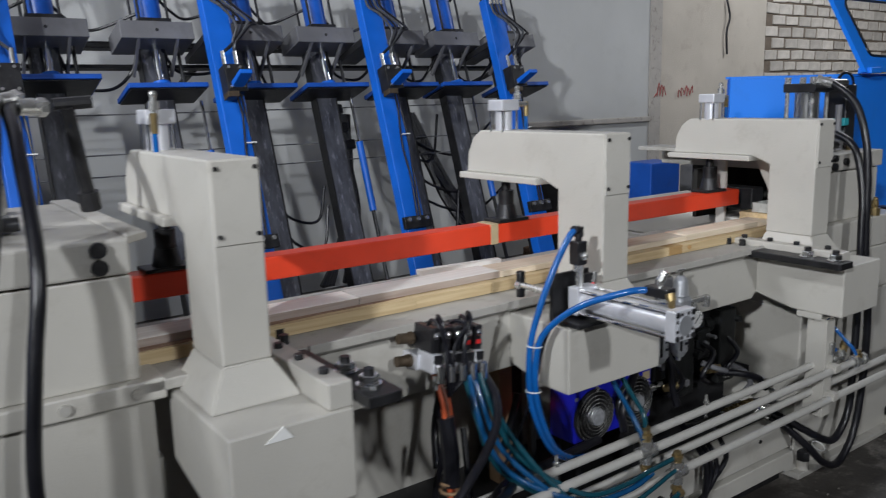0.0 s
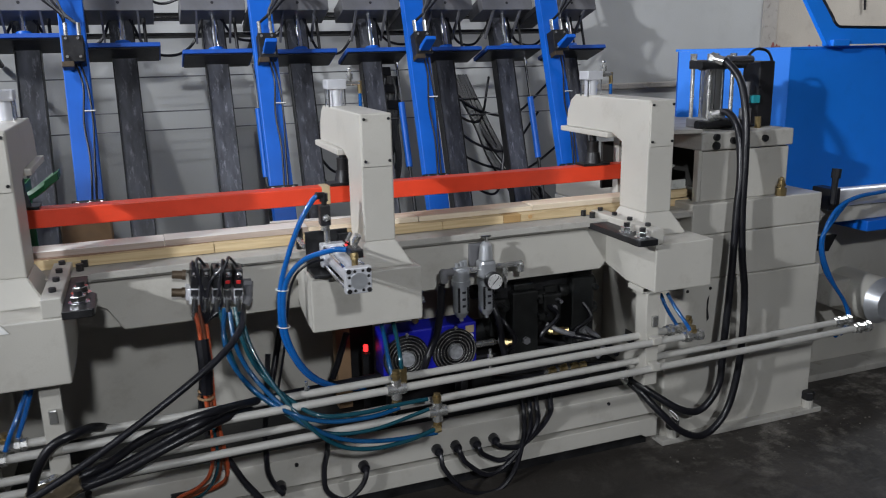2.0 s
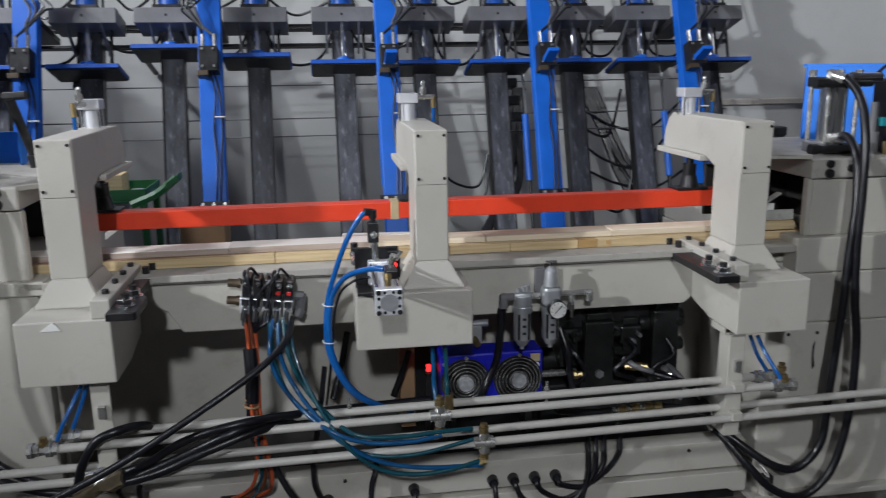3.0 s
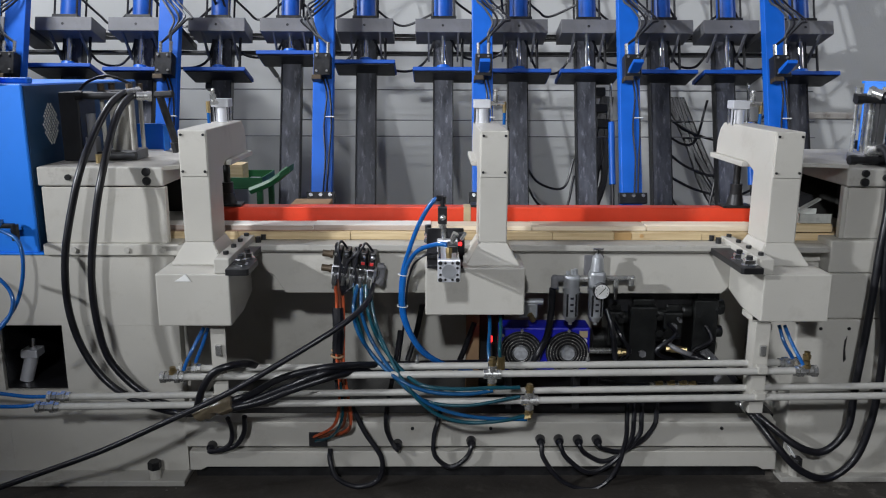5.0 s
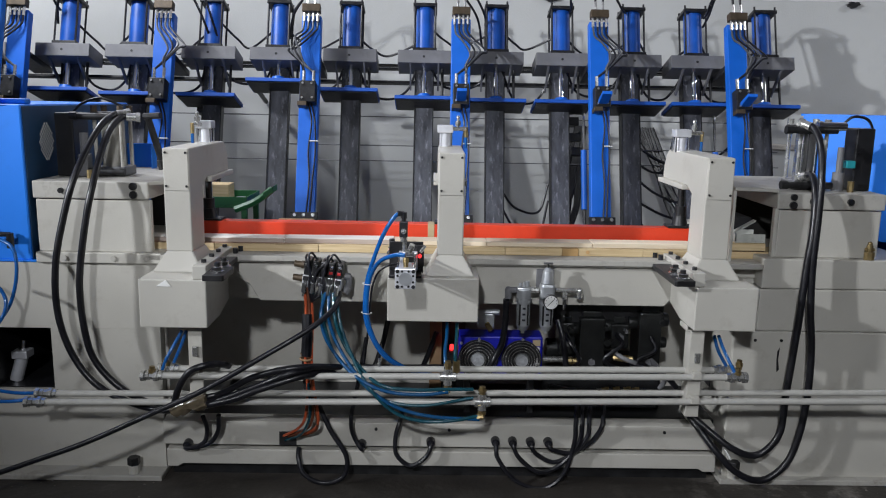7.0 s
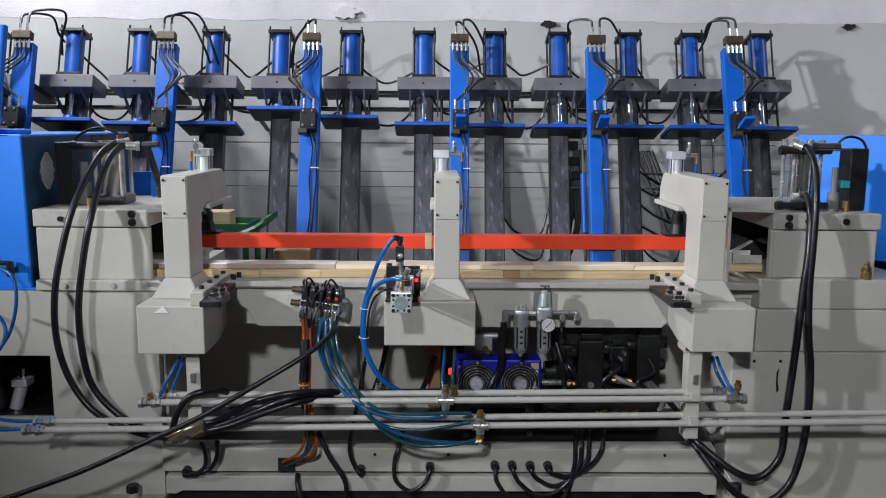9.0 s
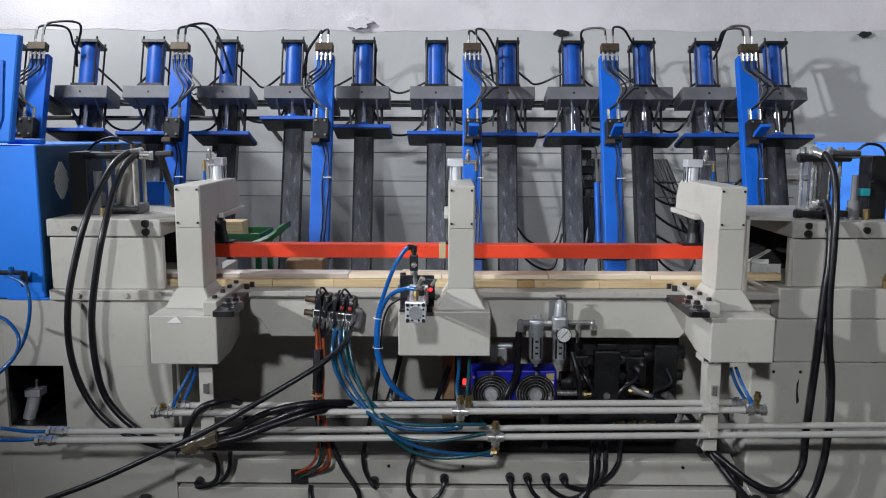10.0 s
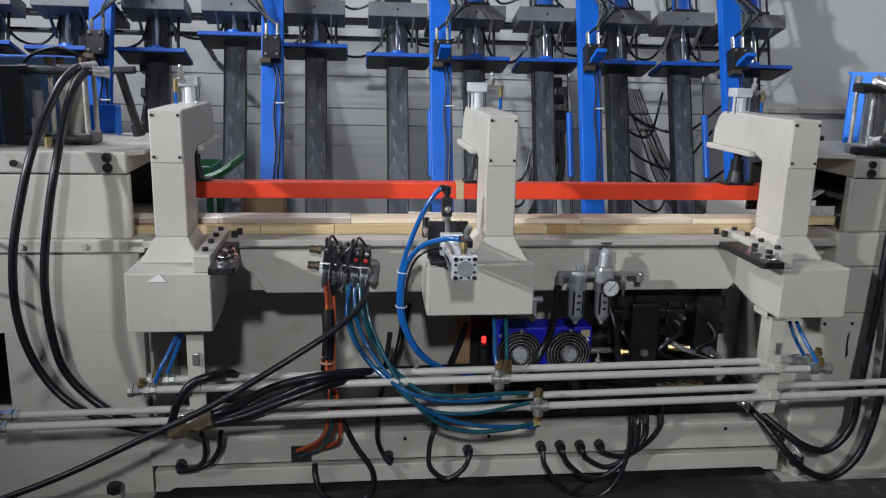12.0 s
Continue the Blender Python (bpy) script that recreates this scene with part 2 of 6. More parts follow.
def box(bm, x0, x1, y0, y1, z0, z1, bevel=0.0):
    got = bmesh.ops.create_cube(bm, size=1.0, matrix=Matrix.Translation(((x0 + x1) / 2, (y0 + y1) / 2, (z0 + z1) / 2)) @ Matrix.Diagonal((abs(x1 - x0), abs(y1 - y0), abs(z1 - z0), 1)))
    if bevel:
        es = {e for v in got["verts"] for e in v.link_edges}
        bmesh.ops.bevel(bm, geom=list(es), offset=bevel, segments=2, affect="EDGES", profile=0.5)
    return bm


def rod(bm, p0, p1, r, seg=16, r2=None, bevel=0.0):
    p0, p1 = Vector(p0), Vector(p1)
    d = p1 - p0
    m = Matrix.Translation((p0 + p1) / 2) @ d.to_track_quat("Z", "Y").to_matrix().to_4x4()
    got = bmesh.ops.create_cone(bm, cap_ends=True, segments=seg, radius1=r, radius2=r if r2 is None else r2, depth=d.length, matrix=m)
    if bevel:
        caps = [e for v in got["verts"] for e in v.link_edges if sum(len(f.verts) > 4 for f in e.link_faces) == 1]
        bmesh.ops.bevel(bm, geom=list(set(caps)), offset=bevel, segments=2, affect="EDGES", profile=0.5)
    return bm


def ball(bm, p, r, seg=12):
    bmesh.ops.create_uvsphere(bm, u_segments=seg, v_segments=seg // 2 + 2, radius=r, matrix=Matrix.Translation(p))
    return bm


def ring(bm, p, axis, r, wire, seg=28, sides=6):
    q = Vector(axis).to_track_quat("Z", "Y").to_matrix().to_4x4()
    m = Matrix.Translation(p) @ q
    loops = []
    for i in range(seg):
        a = 2 * math.pi * i / seg
        loops.append([bm.verts.new(m @ Vector(((r + wire * math.cos(2 * math.pi * k / sides)) * math.cos(a), (r + wire * math.cos(2 * math.pi * k / sides)) * math.sin(a), wire * math.sin(2 * math.pi * k / sides)))) for k in range(sides)])
    for i in range(seg):
        for k in range(sides):
            bm.faces.new((loops[i][k], loops[(i + 1) % seg][k], loops[(i + 1) % seg][(k + 1) % sides], loops[i][(k + 1) % sides]))
    return bm


def smooth_path(pts, steps=7):
    pts = [Vector(p) for p in pts]
    if len(pts) < 3:
        return pts
    ext = [2 * pts[0] - pts[1], *pts, 2 * pts[-1] - pts[-2]]
    out = []
    for i in range(1, len(ext) - 2):
        a, b, c, d = ext[i - 1:i + 3]
        for s in range(steps):
            t = s / steps
            out.append(0.5 * (2 * b + (c - a) * t + (2 * a - 5 * b + 4 * c - d) * t * t + (3 * b - a - 3 * c + d) * t ** 3))
    return out + [pts[-1]]


def tube(bm, pts, r, sides=8, steps=7, smooth=True):
    """A round hose through the points."""
    path = smooth_path(pts, steps) if smooth else [Vector(p) for p in pts]
    n = (path[1] - path[0]).normalized().orthogonal()
    rings = []
    for i, p in enumerate(path):
        t = (path[min(i + 1, len(path) - 1)] - path[max(i - 1, 0)]).normalized()
        n = (n - t * n.dot(t)).normalized()
        b = t.cross(n)
        rings.append([bm.verts.new(p + r * (math.cos(2 * math.pi * k / sides) * n + math.sin(2 * math.pi * k / sides) * b)) for k in range(sides)])
    for a, b in zip(rings, rings[1:]):
        for k in range(sides):
            bm.faces.new((a[k], a[(k + 1) % sides], b[(k + 1) % sides], b[k]))
    bm.faces.new(rings[0])
    bm.faces.new(rings[-1])
    return bm


def prism(bm, outline, axis, a, b, bevel=0.0):
    """An outline of pairs, drawn out along an axis from a to b. The pairs are the two other axes, in the order x, y, z."""
    def at(u, v, w):
        return {"x": (w, u, v), "y": (u, w, v), "z": (u, v, w)}[axis]
    lo = [bm.verts.new(at(u, v, a)) for u, v in outline]
    hi = [bm.verts.new(at(u, v, b)) for u, v in outline]
    faces = [bm.faces.new(lo), bm.faces.new(hi)]
    for i in range(len(outline)):
        j = (i + 1) % len(outline)
        faces.append(bm.faces.new((lo[i], lo[j], hi[j], hi[i])))
    bmesh.ops.recalc_face_normals(bm, faces=faces)
    if bevel:
        es = {e for f in faces for e in f.edges}
        bmesh.ops.bevel(bm, geom=list(es), offset=bevel, segments=2, affect="EDGES", profile=0.5)
    return bm


def hexbolt(bm, p, axis, r=0.009, h=0.008):
    p, a = Vector(p), Vector(axis).normalized()
    rod(bm, p, p + a * h * 0.25, r * 1.35, 14)
    rod(bm, p + a * h * 0.25, p + a * h, r, 6)
    return bm


def B():
    return bmesh.new()


def turned(bm, m):
    bmesh.ops.transform(bm, matrix=m, verts=bm.verts)
    return bm


# ---------------------------------------------------------------- the hall
def structure(name, label, mat, *boxes, bevel=0.0):
    bm = B()
    for b in boxes:
        box(bm, *b, bevel)
    return solid(name, bm, mat, label, "", kind="structure", base=(0, 0, 0))


structure("floor", "dark oily concrete floor with dusty patches", FLOOR, (-7, 11, -6.5, 4.1, -0.2, 0.0))
wall_back = structure("wall_back", "grey painted plaster wall behind the rack", WALL, (-7, 4.94, 3.9, 4.1, 0, 2.33))
bm = B()
n = 160
for i in range(n):
    x0, x1 = -7 + 12 * i / n, -7 + 12 * (i + 1) / n
    z0, z1 = (2.275 + 0.022 * noise.noise((x * 2.3, 0.3, 1.7)) + 0.012 * noise.noise((x * 11, 4.1, 2.2)) for x in (x0, x1))
    prism(bm, [(x0, z0), (x1, z1), (x1, 4.5), (x0, 4.5)], "y", 3.8975, 4.1)
solid("wall_back_upper", bm, CONCRETE, "pale raw concrete band above the painted wall", kind="structure", base=(0, 0, 0))
wall_pier = structure("wall_pier", "narrow rough plaster strip at the end of the grey wall", PIER, (4.94, 5.10, 3.885, 4.1, 0, 4.5))
structure("wall_beige", "stained beige plaster wall", BEIGE, (5.10, 6.84, 3.9, 4.1, 0, 4.5))
wall_brick = structure("wall_brick", "whitewashed brick wall with dark mortar joints", MORTAR, (6.84, 11, 3.915, 4.1, 0, 4.5))
structure("wall_right", "grey plaster wall closing the hall", WALL, (11, 11.2, -6.5, 4.1, 0, 4.5))
structure("wall_left", "grey plaster wall closing the hall", WALL, (-7.2, -7, -6.5, 4.1, 0, 4.5))
structure("wall_front", "grey plaster wall behind the walkway", WALL, (-7, 11, -6.7, -6.5, 0, 4.5))
structure("ceiling", "pale concrete ceiling of the hall", CONCRETE, (-7.2, 11.2, -6.7, 4.1, 4.5, 4.7))

# knocked-out hole in the plaster with dark edges
for hx, hz, s in ((1.07, 2.255, 0.035), (-0.55, 2.33, 0.06), (3.5, 2.25, 0.03)):
    bm = B()
    rim = []
    for k in range(18):
        a = 2 * math.pi * k / 18
        r = s * (0.75 + 0.6 * random.random())
        rim.append((hx + 1.5 * r * math.cos(a), hz + 0.7 * r * math.sin(a)))
    prism(bm, rim, "y", 3.862, 3.9)
    solid("wall_patch", bm, STEEL_BLACK if hx > 0 else CONCRETE, "broken patch in the wall plaster", kind="structure", base=(hx, 3.89, hz))

# red scrawl on the wall: strokes only
bm = B()
for k in range(9):
    x, z = (5.0 + 0.04 * k if k < 4 else 5.36 + 0.045 * (k - 4)), 1.30 + 0.03 * random.random()
    hgt = 0.12 if k < 4 else 0.07
    tube(bm, [(x, 3.88, z), (x + 0.05 * random.random(), 3.88, z + hgt * random.random() + 0.03), (x + 0.05, 3.88, z + 0.04 * random.random())], 0.005, 4, 3)
solid("wall_scrawl", bm, material("red_chalk", (0.36, 0.11, 0.10), 0.9), "faded red painted strokes on the wall", kind="structure")
bm = B()
tube(bm, [(6.10, 3.88, 2.27), (6.13, 3.86, 2.1), (6.10, 3.87, 1.95), (6.12, 3.87, 1.73)], 0.011)
solid("hanging_cable", bm, CABLE, "dark cable hanging down the plaster wall", "cable", smooth=True)

# ---------------------------------------------------------------- middle bed of the press
bed = thing("press_bed", "grey painted steel bed of a finger-joint press, on the floor", "press bed", (0.2, 0.4, 0))
bm = box(B(), -0.90, 1.40, 0.205, 0.62, 0.846, 0.868, 0.003)
part("top_plate", bm, PAINT_OLD, bed, "worn top plate with scraped front edge")
bm = box(B(), -0.56, 1.06, 0.195, 0.206, 0.853, 0.873, 0.002)
part("guide_strip", bm, PAINT_OLD, bed, "worn bare metal strip")
bm = prism(B(), [(-0.62, 0.846), (1.10, 0.846), (1.10, 0.76), (1.035, 0.695), (-0.49, 0.695), (-0.53, 0.76), (-0.62, 0.80)], "y", 0.225, 0.245, 0.003)
part("front_apron", bm, PAINT, bed)
bm = box(B(), -0.62, 1.10, 0.246, 0.60, 0.70, 0.845)
part("bed_box", bm, PAINT, bed)
bm = box(B(), -0.862, 1.298, 0.62, 0.64, 0.20, 0.70, 0.003)
part("back_panel", bm, PAINT, bed)
bm = box(B(), -0.86, 1.27, 0.2455, 0.62, 0.195, 0.232)
part("drip_tray", bm, STEEL_BLACK, bed, "near-black drip tray")
bm = prism(B(), [(0.184, 0.134), (0.184, 0.228), (0.24, 0.236), (0.245, 0.236), (0.245, 0.21), (0.21, 0.21), (0.21, 0.134)], "x", -0.862, 1.255, 0.002)
part("base_panel", bm, PAINT, bed)
bm = prism(B(), [(-0.85, 0.118), (1.265, 0.118), (1.265, 0.046), (1.22, 0.046), (1.20, 0.058), (-0.79, 0.058), (-0.81, 0.046), (-0.85, 0.046)], "y", 0.176, 0.60, 0.003)
part("base_channel", bm, PAINT, bed)
bm = box(B(), -0.84, 1.25, 0.22, 0.58, 0.0, 0.05)
part("base_sole", bm, STEEL_BLACK, bed)
bm = box(B(), -0.862, -0.85, 0.25, 0.61, 0.22, 0.70, 0.002)
part("side_plate", bm, PAINT, bed)
for x in (-0.05, 0.23, 1.06):
    bm = rod(B(), (x, 0.184, 0.205), (x, 0.179, 0.205), 0.006, 10)
    part("panel_screw", bm, STEEL_BLACK, bed)
bm = box(B(), -0.42, -0.355, 0.178, 0.186, 0.137, 0.19)
part("cable_slot", bm, PLASTIC_BLACK, bed, "black cable opening in the base")


# ---------------------------------------------------------------- clamp arches on their brackets
def clamp_arch(x, w, box_x0, box_x1, box_z0, front, label, plate_side, cyl_x, valve_turn=0):
    """A gooseneck clamp: bracket box, flared foot, upright with overhanging arm."""
    arch = thing("clamp_arch", label, "clamp arch", (x, 0.15, box_z0), "clamp arches over the bed")
    # bracket box
    bm = prism(B(), [(front, box_z0), (front, 0.838), (0.235, 0.838), (0.235, box_z0 + 0.03), (0.10, box_z0)], "x", box_x0, box_x1, 0.004)
    bracket = part("bracket", bm, PAINT, arch)
    # flared foot
    bm = B()
    top = [(x - w / 2, 0.08), (x + w / 2, 0.08), (x + w / 2, 0.235), (x - w / 2, 0.235)]
    low = [(x - w / 2 - 0.04, 0.045), (x + w / 2 + 0.04, 0.045), (x + w / 2 + 0.04, 0.25), (x - w / 2 - 0.04, 0.25)]
    vs = [bm.verts.new((a, b, 0.8385)) for a, b in low] + [bm.verts.new((a, b, 0.908)) for a, b in top]
    bm.faces.new(vs[:4]), bm.faces.new(vs[4:])
    for i in range(4):
        bm.faces.new((vs[i], vs[(i + 1) % 4], vs[4 + (i + 1) % 4], vs[4 + i]))
    bmesh.ops.bevel(bm, geom=bm.edges[:], offset=0.003, segments=2, affect="EDGES")
    part("foot", bm, PAINT, arch)
    # gooseneck
    prof = [(0.08, 0.908), (0.08, 1.269), (0.545, 1.269), (0.578, 1.248), (0.602, 1.205), (0.608, 1.150), (0.30, 1.150), (0.235, 1.125), (0.235, 0.908)]
    bm = prism(B(), prof, "x", x - w / 2, x + w / 2, 0.004)
    part("gooseneck", bm, PAINT, arch)
    bm = prism(B(), [(0.30, 1.132), (0.30, 1.150), (0.625, 1.150), (0.625, 1.132)], "x", x - w / 2 - 0.016, x + w / 2 + 0.016, 0.003)
    part("arm_sole", bm, PAINT, arch)
    bm = box(B(), x - w / 2 + 0.004, x + w / 2 - 0.004, 0.0765, 0.0805, 1.122, 1.266, 0.001)
    cover = part("cover_plate", bm, PAINT, arch)
    for sx in (-1, 1):
        for z in (1.138, 1.254):
            bm = rod(B(), (x + sx * (w / 2 - 0.011), 0.078, z), (x + sx * (w / 2 - 0.011), 0.0725, z), 0.0042, 10)
            part("screw", bm, STEEL_BLACK, cover)
    # press cylinder on the arm
    cx, cy = cyl_x, 0.475
    bm = rod(B(), (cx, cy, 1.264), (cx, cy, 1.325), 0.023, 20)
    barrel = part("cylinder_barrel", bm, ALU, arch, "bright aluminium cylinder barrel", True)
    bm = box(B(), cx - 0.031, cx + 0.031, cy - 0.031, cy + 0.031, 1.322, 1.352, 0.003)
    part("cylinder_cap", bm, ALU, arch)
    for sx in (-1, 1):
        for sy in (-1, 1):
            bm = rod(B(), (cx + sx * 0.025, cy + sy * 0.025, 1.264), (cx + sx * 0.025, cy + sy * 0.025, 1.325), 0.003, 8)
            part("tie_rod", bm, CHROME, arch)
    bm = rod(B(), (cx + 0.03, cy, 1.338), (cx + 0.082, cy, 1.338), 0.008, 10)
    rod(bm, (cx + 0.050, cy, 1.33), (cx + 0.050, cy, 1.380), 0.006, 8)
    rod(bm, (cx + 0.050, cy, 1.350), (cx + 0.050, cy, 1.368), 0.011, 8)
    ball(bm, (cx + 0.050, cy, 1.382), 0.0075, 10)
    spin = Matrix.Translation((cx, cy, 0)) @ Matrix.Rotation(radians(valve_turn), 4, "Z") @ Matrix.Translation((-cx, -cy, 0))
    valve = part("flow_valve", turned(bm, spin), ZINC, arch, "zinc flow valve", True)
    bm = rod(B(), (cx + 0.082, cy, 1.345), (cx + 0.082, cy, 1.305), 0.0075, 10)
    part("brass_elbow", turned(bm, spin), BRASS, valve, "brass elbow", True)
    bm = rod(B(), (cx + 0.082, cy, 1.306), (cx + 0.082, cy, 1.262), 0.006, 10)
    part("air_hose", turned(bm, spin), HOSE_BLUE, valve, "blue air hose", True)
    # black guide plate bolted on the bracket
    if plate_side:
        # outer edge of the plate, seam between plate and bar, inner edge of the bar
        ox, seam, ix = (box_x1 + 0.073, box_x1 + 0.002, box_x1 - 0.047) if plate_side > 0 else (box_x0 - 0.084, box_x0 - 0.016, box_x0 + 0.030)
        tip = -0.115 if plate_side > 0 else -0.090
        lip = ox - plate_side * 0.030
        lo, hi = 0.846, 0.866
        outline = [(seam, tip), (ox - plate_side * 0.006, tip), (ox, tip + 0.006), (ox, 0.02), (lip if plate_side > 0 else ox, 0.07), (lip if plate_side > 0 else ox, 0.325), (seam, 0.325)]
        bm = prism(B(), outline, "z", lo, hi, 0.002)
        plate = part("clamp_plate", bm, STEEL_BLACK, arch, "blackened steel clamp plate")
        bm = box(B(), min(seam, ix) + 0.001, max(seam, ix) - 0.001, front + 0.004, 0.315, 0.8385, 0.886, 0.003)
        part("clamp_bar", bm, PAINT, arch)
        mx = (ox + seam) / 2
        for y in (-0.055, 0.03):
            bm = rod(B(), (mx, y, hi), (mx, y, hi + 0.004), 0.024, 16)
            rod(bm, (mx, y, hi + 0.004), (mx, y, hi + 0.020), 0.0185, 6, bevel=0.002)
            nut = part("nut", bm, CHROME, plate, "bright zinc nut")
            bm = rod(B(), (mx, y, hi + 0.020), (mx, y, hi + 0.031), 0.010, 10)
            part("stud", bm, STEEL_BLACK, nut)
        for y, dx in ((0.26, 0.004), (0.305, 0.014)):
            bm = rod(B(), (seam + plate_side * (0.016 + dx), y, hi), (seam + plate_side * (0.016 + dx), y, hi + 0.022), 0.010, 12)
            part("cap_screw", bm, STEEL_BLACK, plate)
        for y in (0.0, 0.10, 0.19, 0.28):
            bm = rod(B(), ((seam + ix) / 2, y, 0.8855), ((seam + ix) / 2, y, 0.897), 0.009, 12, bevel=0.0015)
            part("cap_screw", bm, STEEL_BLACK, arch)
    return arch


arch_left = clamp_arch(-0.737, 0.092, -0.836, -0.608, 0.670, -0.065, "grey gooseneck clamp arch with a white triangle sticker on its bracket", 1, -0.742, -110)
arch_mid = clamp_arch(0.217, 0.092, -0.002, 0.319, 0.680, 0.020, "grey gooseneck clamp arch in the middle of the bed", 0, 0.198)
arch_right = clamp_arch(1.158, 0.096, 1.057, 1.272, 0.684, -0.060, "grey gooseneck clamp arch beside the end head", -1, 1.132)
bm = prism(B(), [(-0.775, 0.815), (-0.725, 0.815), (-0.742, 0.838)], "y", -0.0675, -0.064)
part("triangle_sticker", bm, WHITE, arch_left, "white paper triangle")

# ---------------------------------------------------------------- moving clamp beam and the timber
beam = thing("clamp_beam", "orange-red painted square steel beam hanging under the clamp arches", "clamp beam", (0.23, 0.49, 0.957))
bm = box(B(), -0.835, 1.295, 0.46, 0.52, 0.957, 1.013, 0.004)
part("square_tube", bm, RED, beam)
bm = box(B(), 0.135, 0.162, 0.4585, 0.5215, 0.956, 1.0145, 0.002)
part("tape_wrap", bm, TAPE, beam, "dirty tan tape wrap")
for x in (-0.742, 0.217, 1.155):
    bm = box(B(), x - 0.055, x + 0.055, 0.455, 0.525, 1.0135, 1.022, 0.002)
    foot = part("plunger_foot", bm, STEEL_BLACK, beam)
    bm = rod(B(), (x, 0.49, 1.022), (x, 0.49, 1.06), 0.032, 16, 0.024)
    rod(bm, (x, 0.49, 1.06), (x, 0.49, 1.10), 0.022, 16)
    rod(bm, (x, 0.49, 1.10), (x, 0.49, 1.19), 0.013, 12)
    part("plunger", bm, STEEL_BLACK, foot, "black press plunger", True)

# lower stick: jointed lengths of yellow pine
timber = thing("lower_timber", "finger-jointed yellow pine stick lying on the bed", "timber", (0.3, 0.33, 0.869))
cuts = [-0.95, -0.62, -0.225, 0.008, 0.30, 0.49, 0.708, 0.772, 1.02, 1.30, 1.56]
for i, (a, b) in enumerate(zip(cuts, cuts[1:])):
    dy = 0.0012 * math.sin(i * 3.7)
    bm = box(B(), a, b - 0.0012, 0.303 + dy, 0.420, 0.869, 0.8960, 0.0012)
    part("wood_length", bm, PINE_KNOT if i == 6 else PINE, timber)
# bark left on the ledge before the upper stick, running out to a point
rim = [(-0.95, 0.3345)] + [(-0.235, 0.3345)]
for k in range(15):
    f = k / 14
    rim.append((-0.235 - 0.715 * f, 0.3345 - 0.024 * f ** 0.5 * (1 + 0.2 * math.sin(15 * f)) - 0.0005))
part("bark_edge", prism(B(), rim, "z", 0.8955, 0.8975), PINE_GREY, timber, "brown bark edge")
bm = rod(B(), (0.806, 0.304, 0.884), (0.806, 0.3005, 0.884), 0.007, 14)
part("knot", bm, PINE_KNOT, timber)
# upper stick: planed lengths lying on the lower one
timber_upper = thing("upper_timber", "pale planed pine stick, left lengths whitened for bright light", "timber", (0.2, 0.42, 0.869))
cuts = [-1.0, -0.36, 0.06, 0.42, 0.83, 1.22, 1.50]
for i, (a, b) in enumerate(zip(cuts, cuts[1:])):
    top = 0.9145 + 0.0012 * math.sin(i * 1.9)
    bm = box(B(), a, b - 0.0015, 0.3355, 0.421 + 0.002 * math.sin(i * 2.7), 0.8965, top, 0.0012)
    # left two lengths: bright light on their tops put into the white colour
    length = part("wood_length", bm, PINE_WHITE if i < 2 else PINE_PALE, timber_upper)
    bm = box(B(), a + 0.001, b - 0.0025, 0.3335, 0.3362, 0.8972, top - 0.0012, 0.0004)
    part("sawn_face", bm, PINE_SAWN if i < 2 else PINE_PALE, length, "pinkish sawn side" if i < 2 else "")
bm = box(B(), -0.02, 0.26, 0.575, 0.60, 0.869, 0.886, 0.002)
turned(bm, Matrix.Translation((0.1, 0.58, 0)) @ Matrix.Rotation(radians(-5), 4, "Z") @ Matrix.Translation((-0.1, -0.58, 0)))
solid("loose_batten", bm, PINE_WHITE, "loose pale pine batten lying at the back of the bed", "batten")


# ---------------------------------------------------------------- end heads
def hydraulic_cylinder(parent, cx, cy, z, barrel_mat, rod_mat, nut_mat):
    """Upright tie-rod cylinder with a cross pipe on top."""
    bm = box(B(), cx - 0.062, cx + 0.062, cy - 0.06, cy + 0.06, z, z + 0.035, 0.004)
    part("cylinder_base", bm, STEEL_GREY, parent)
    bm = rod(B(), (cx, cy, z + 0.035), (cx, cy, z + 0.215), 0.043, 24)
    part("cylinder_barrel", bm, barrel_mat, parent, "", True)
    bm = box(B(), cx - 0.062, cx + 0.062, cy - 0.06, cy + 0.06, z + 0.213, z + 0.245, 0.004)
    part("cylinder_head", bm, STEEL_BLACK, parent)
    for sx in (-1, 1):
        for sy in (-1, 1):
            bm = rod(B(), (cx + sx * 0.05, cy + sy * 0.048, z), (cx + sx * 0.05, cy + sy * 0.048, z + 0.262), 0.0075, 10)
            tie = part("tie_rod", bm, rod_mat, parent, "", True)
            bm = rod(B(), (cx + sx * 0.05, cy + sy * 0.048, z + 0.245), (cx + sx * 0.05, cy + sy * 0.048, z + 0.268), 0.0125, 6)
            part("nut", bm, nut_mat, tie)
    for pz in (z + 0.02, z + 0.228):
        bm = rod(B(), (cx - 0.10, cy - 0.085, pz), (cx + 0.07, cy - 0.085, pz), 0.013, 12)
        rod(bm, (cx - 0.10, cy - 0.085, pz), (cx - 0.125, cy - 0.085, pz), 0.017, 8)
        port = part("port_pipe", bm, STEEL_BLACK, parent, "blackened port pipe", True)
        bm = rod(B(), (cx - 0.02, cy - 0.09, pz), (cx - 0.02, cy - 0.055, pz), 0.016, 8)
        part("port_nut", bm, STEEL_BLACK, port)


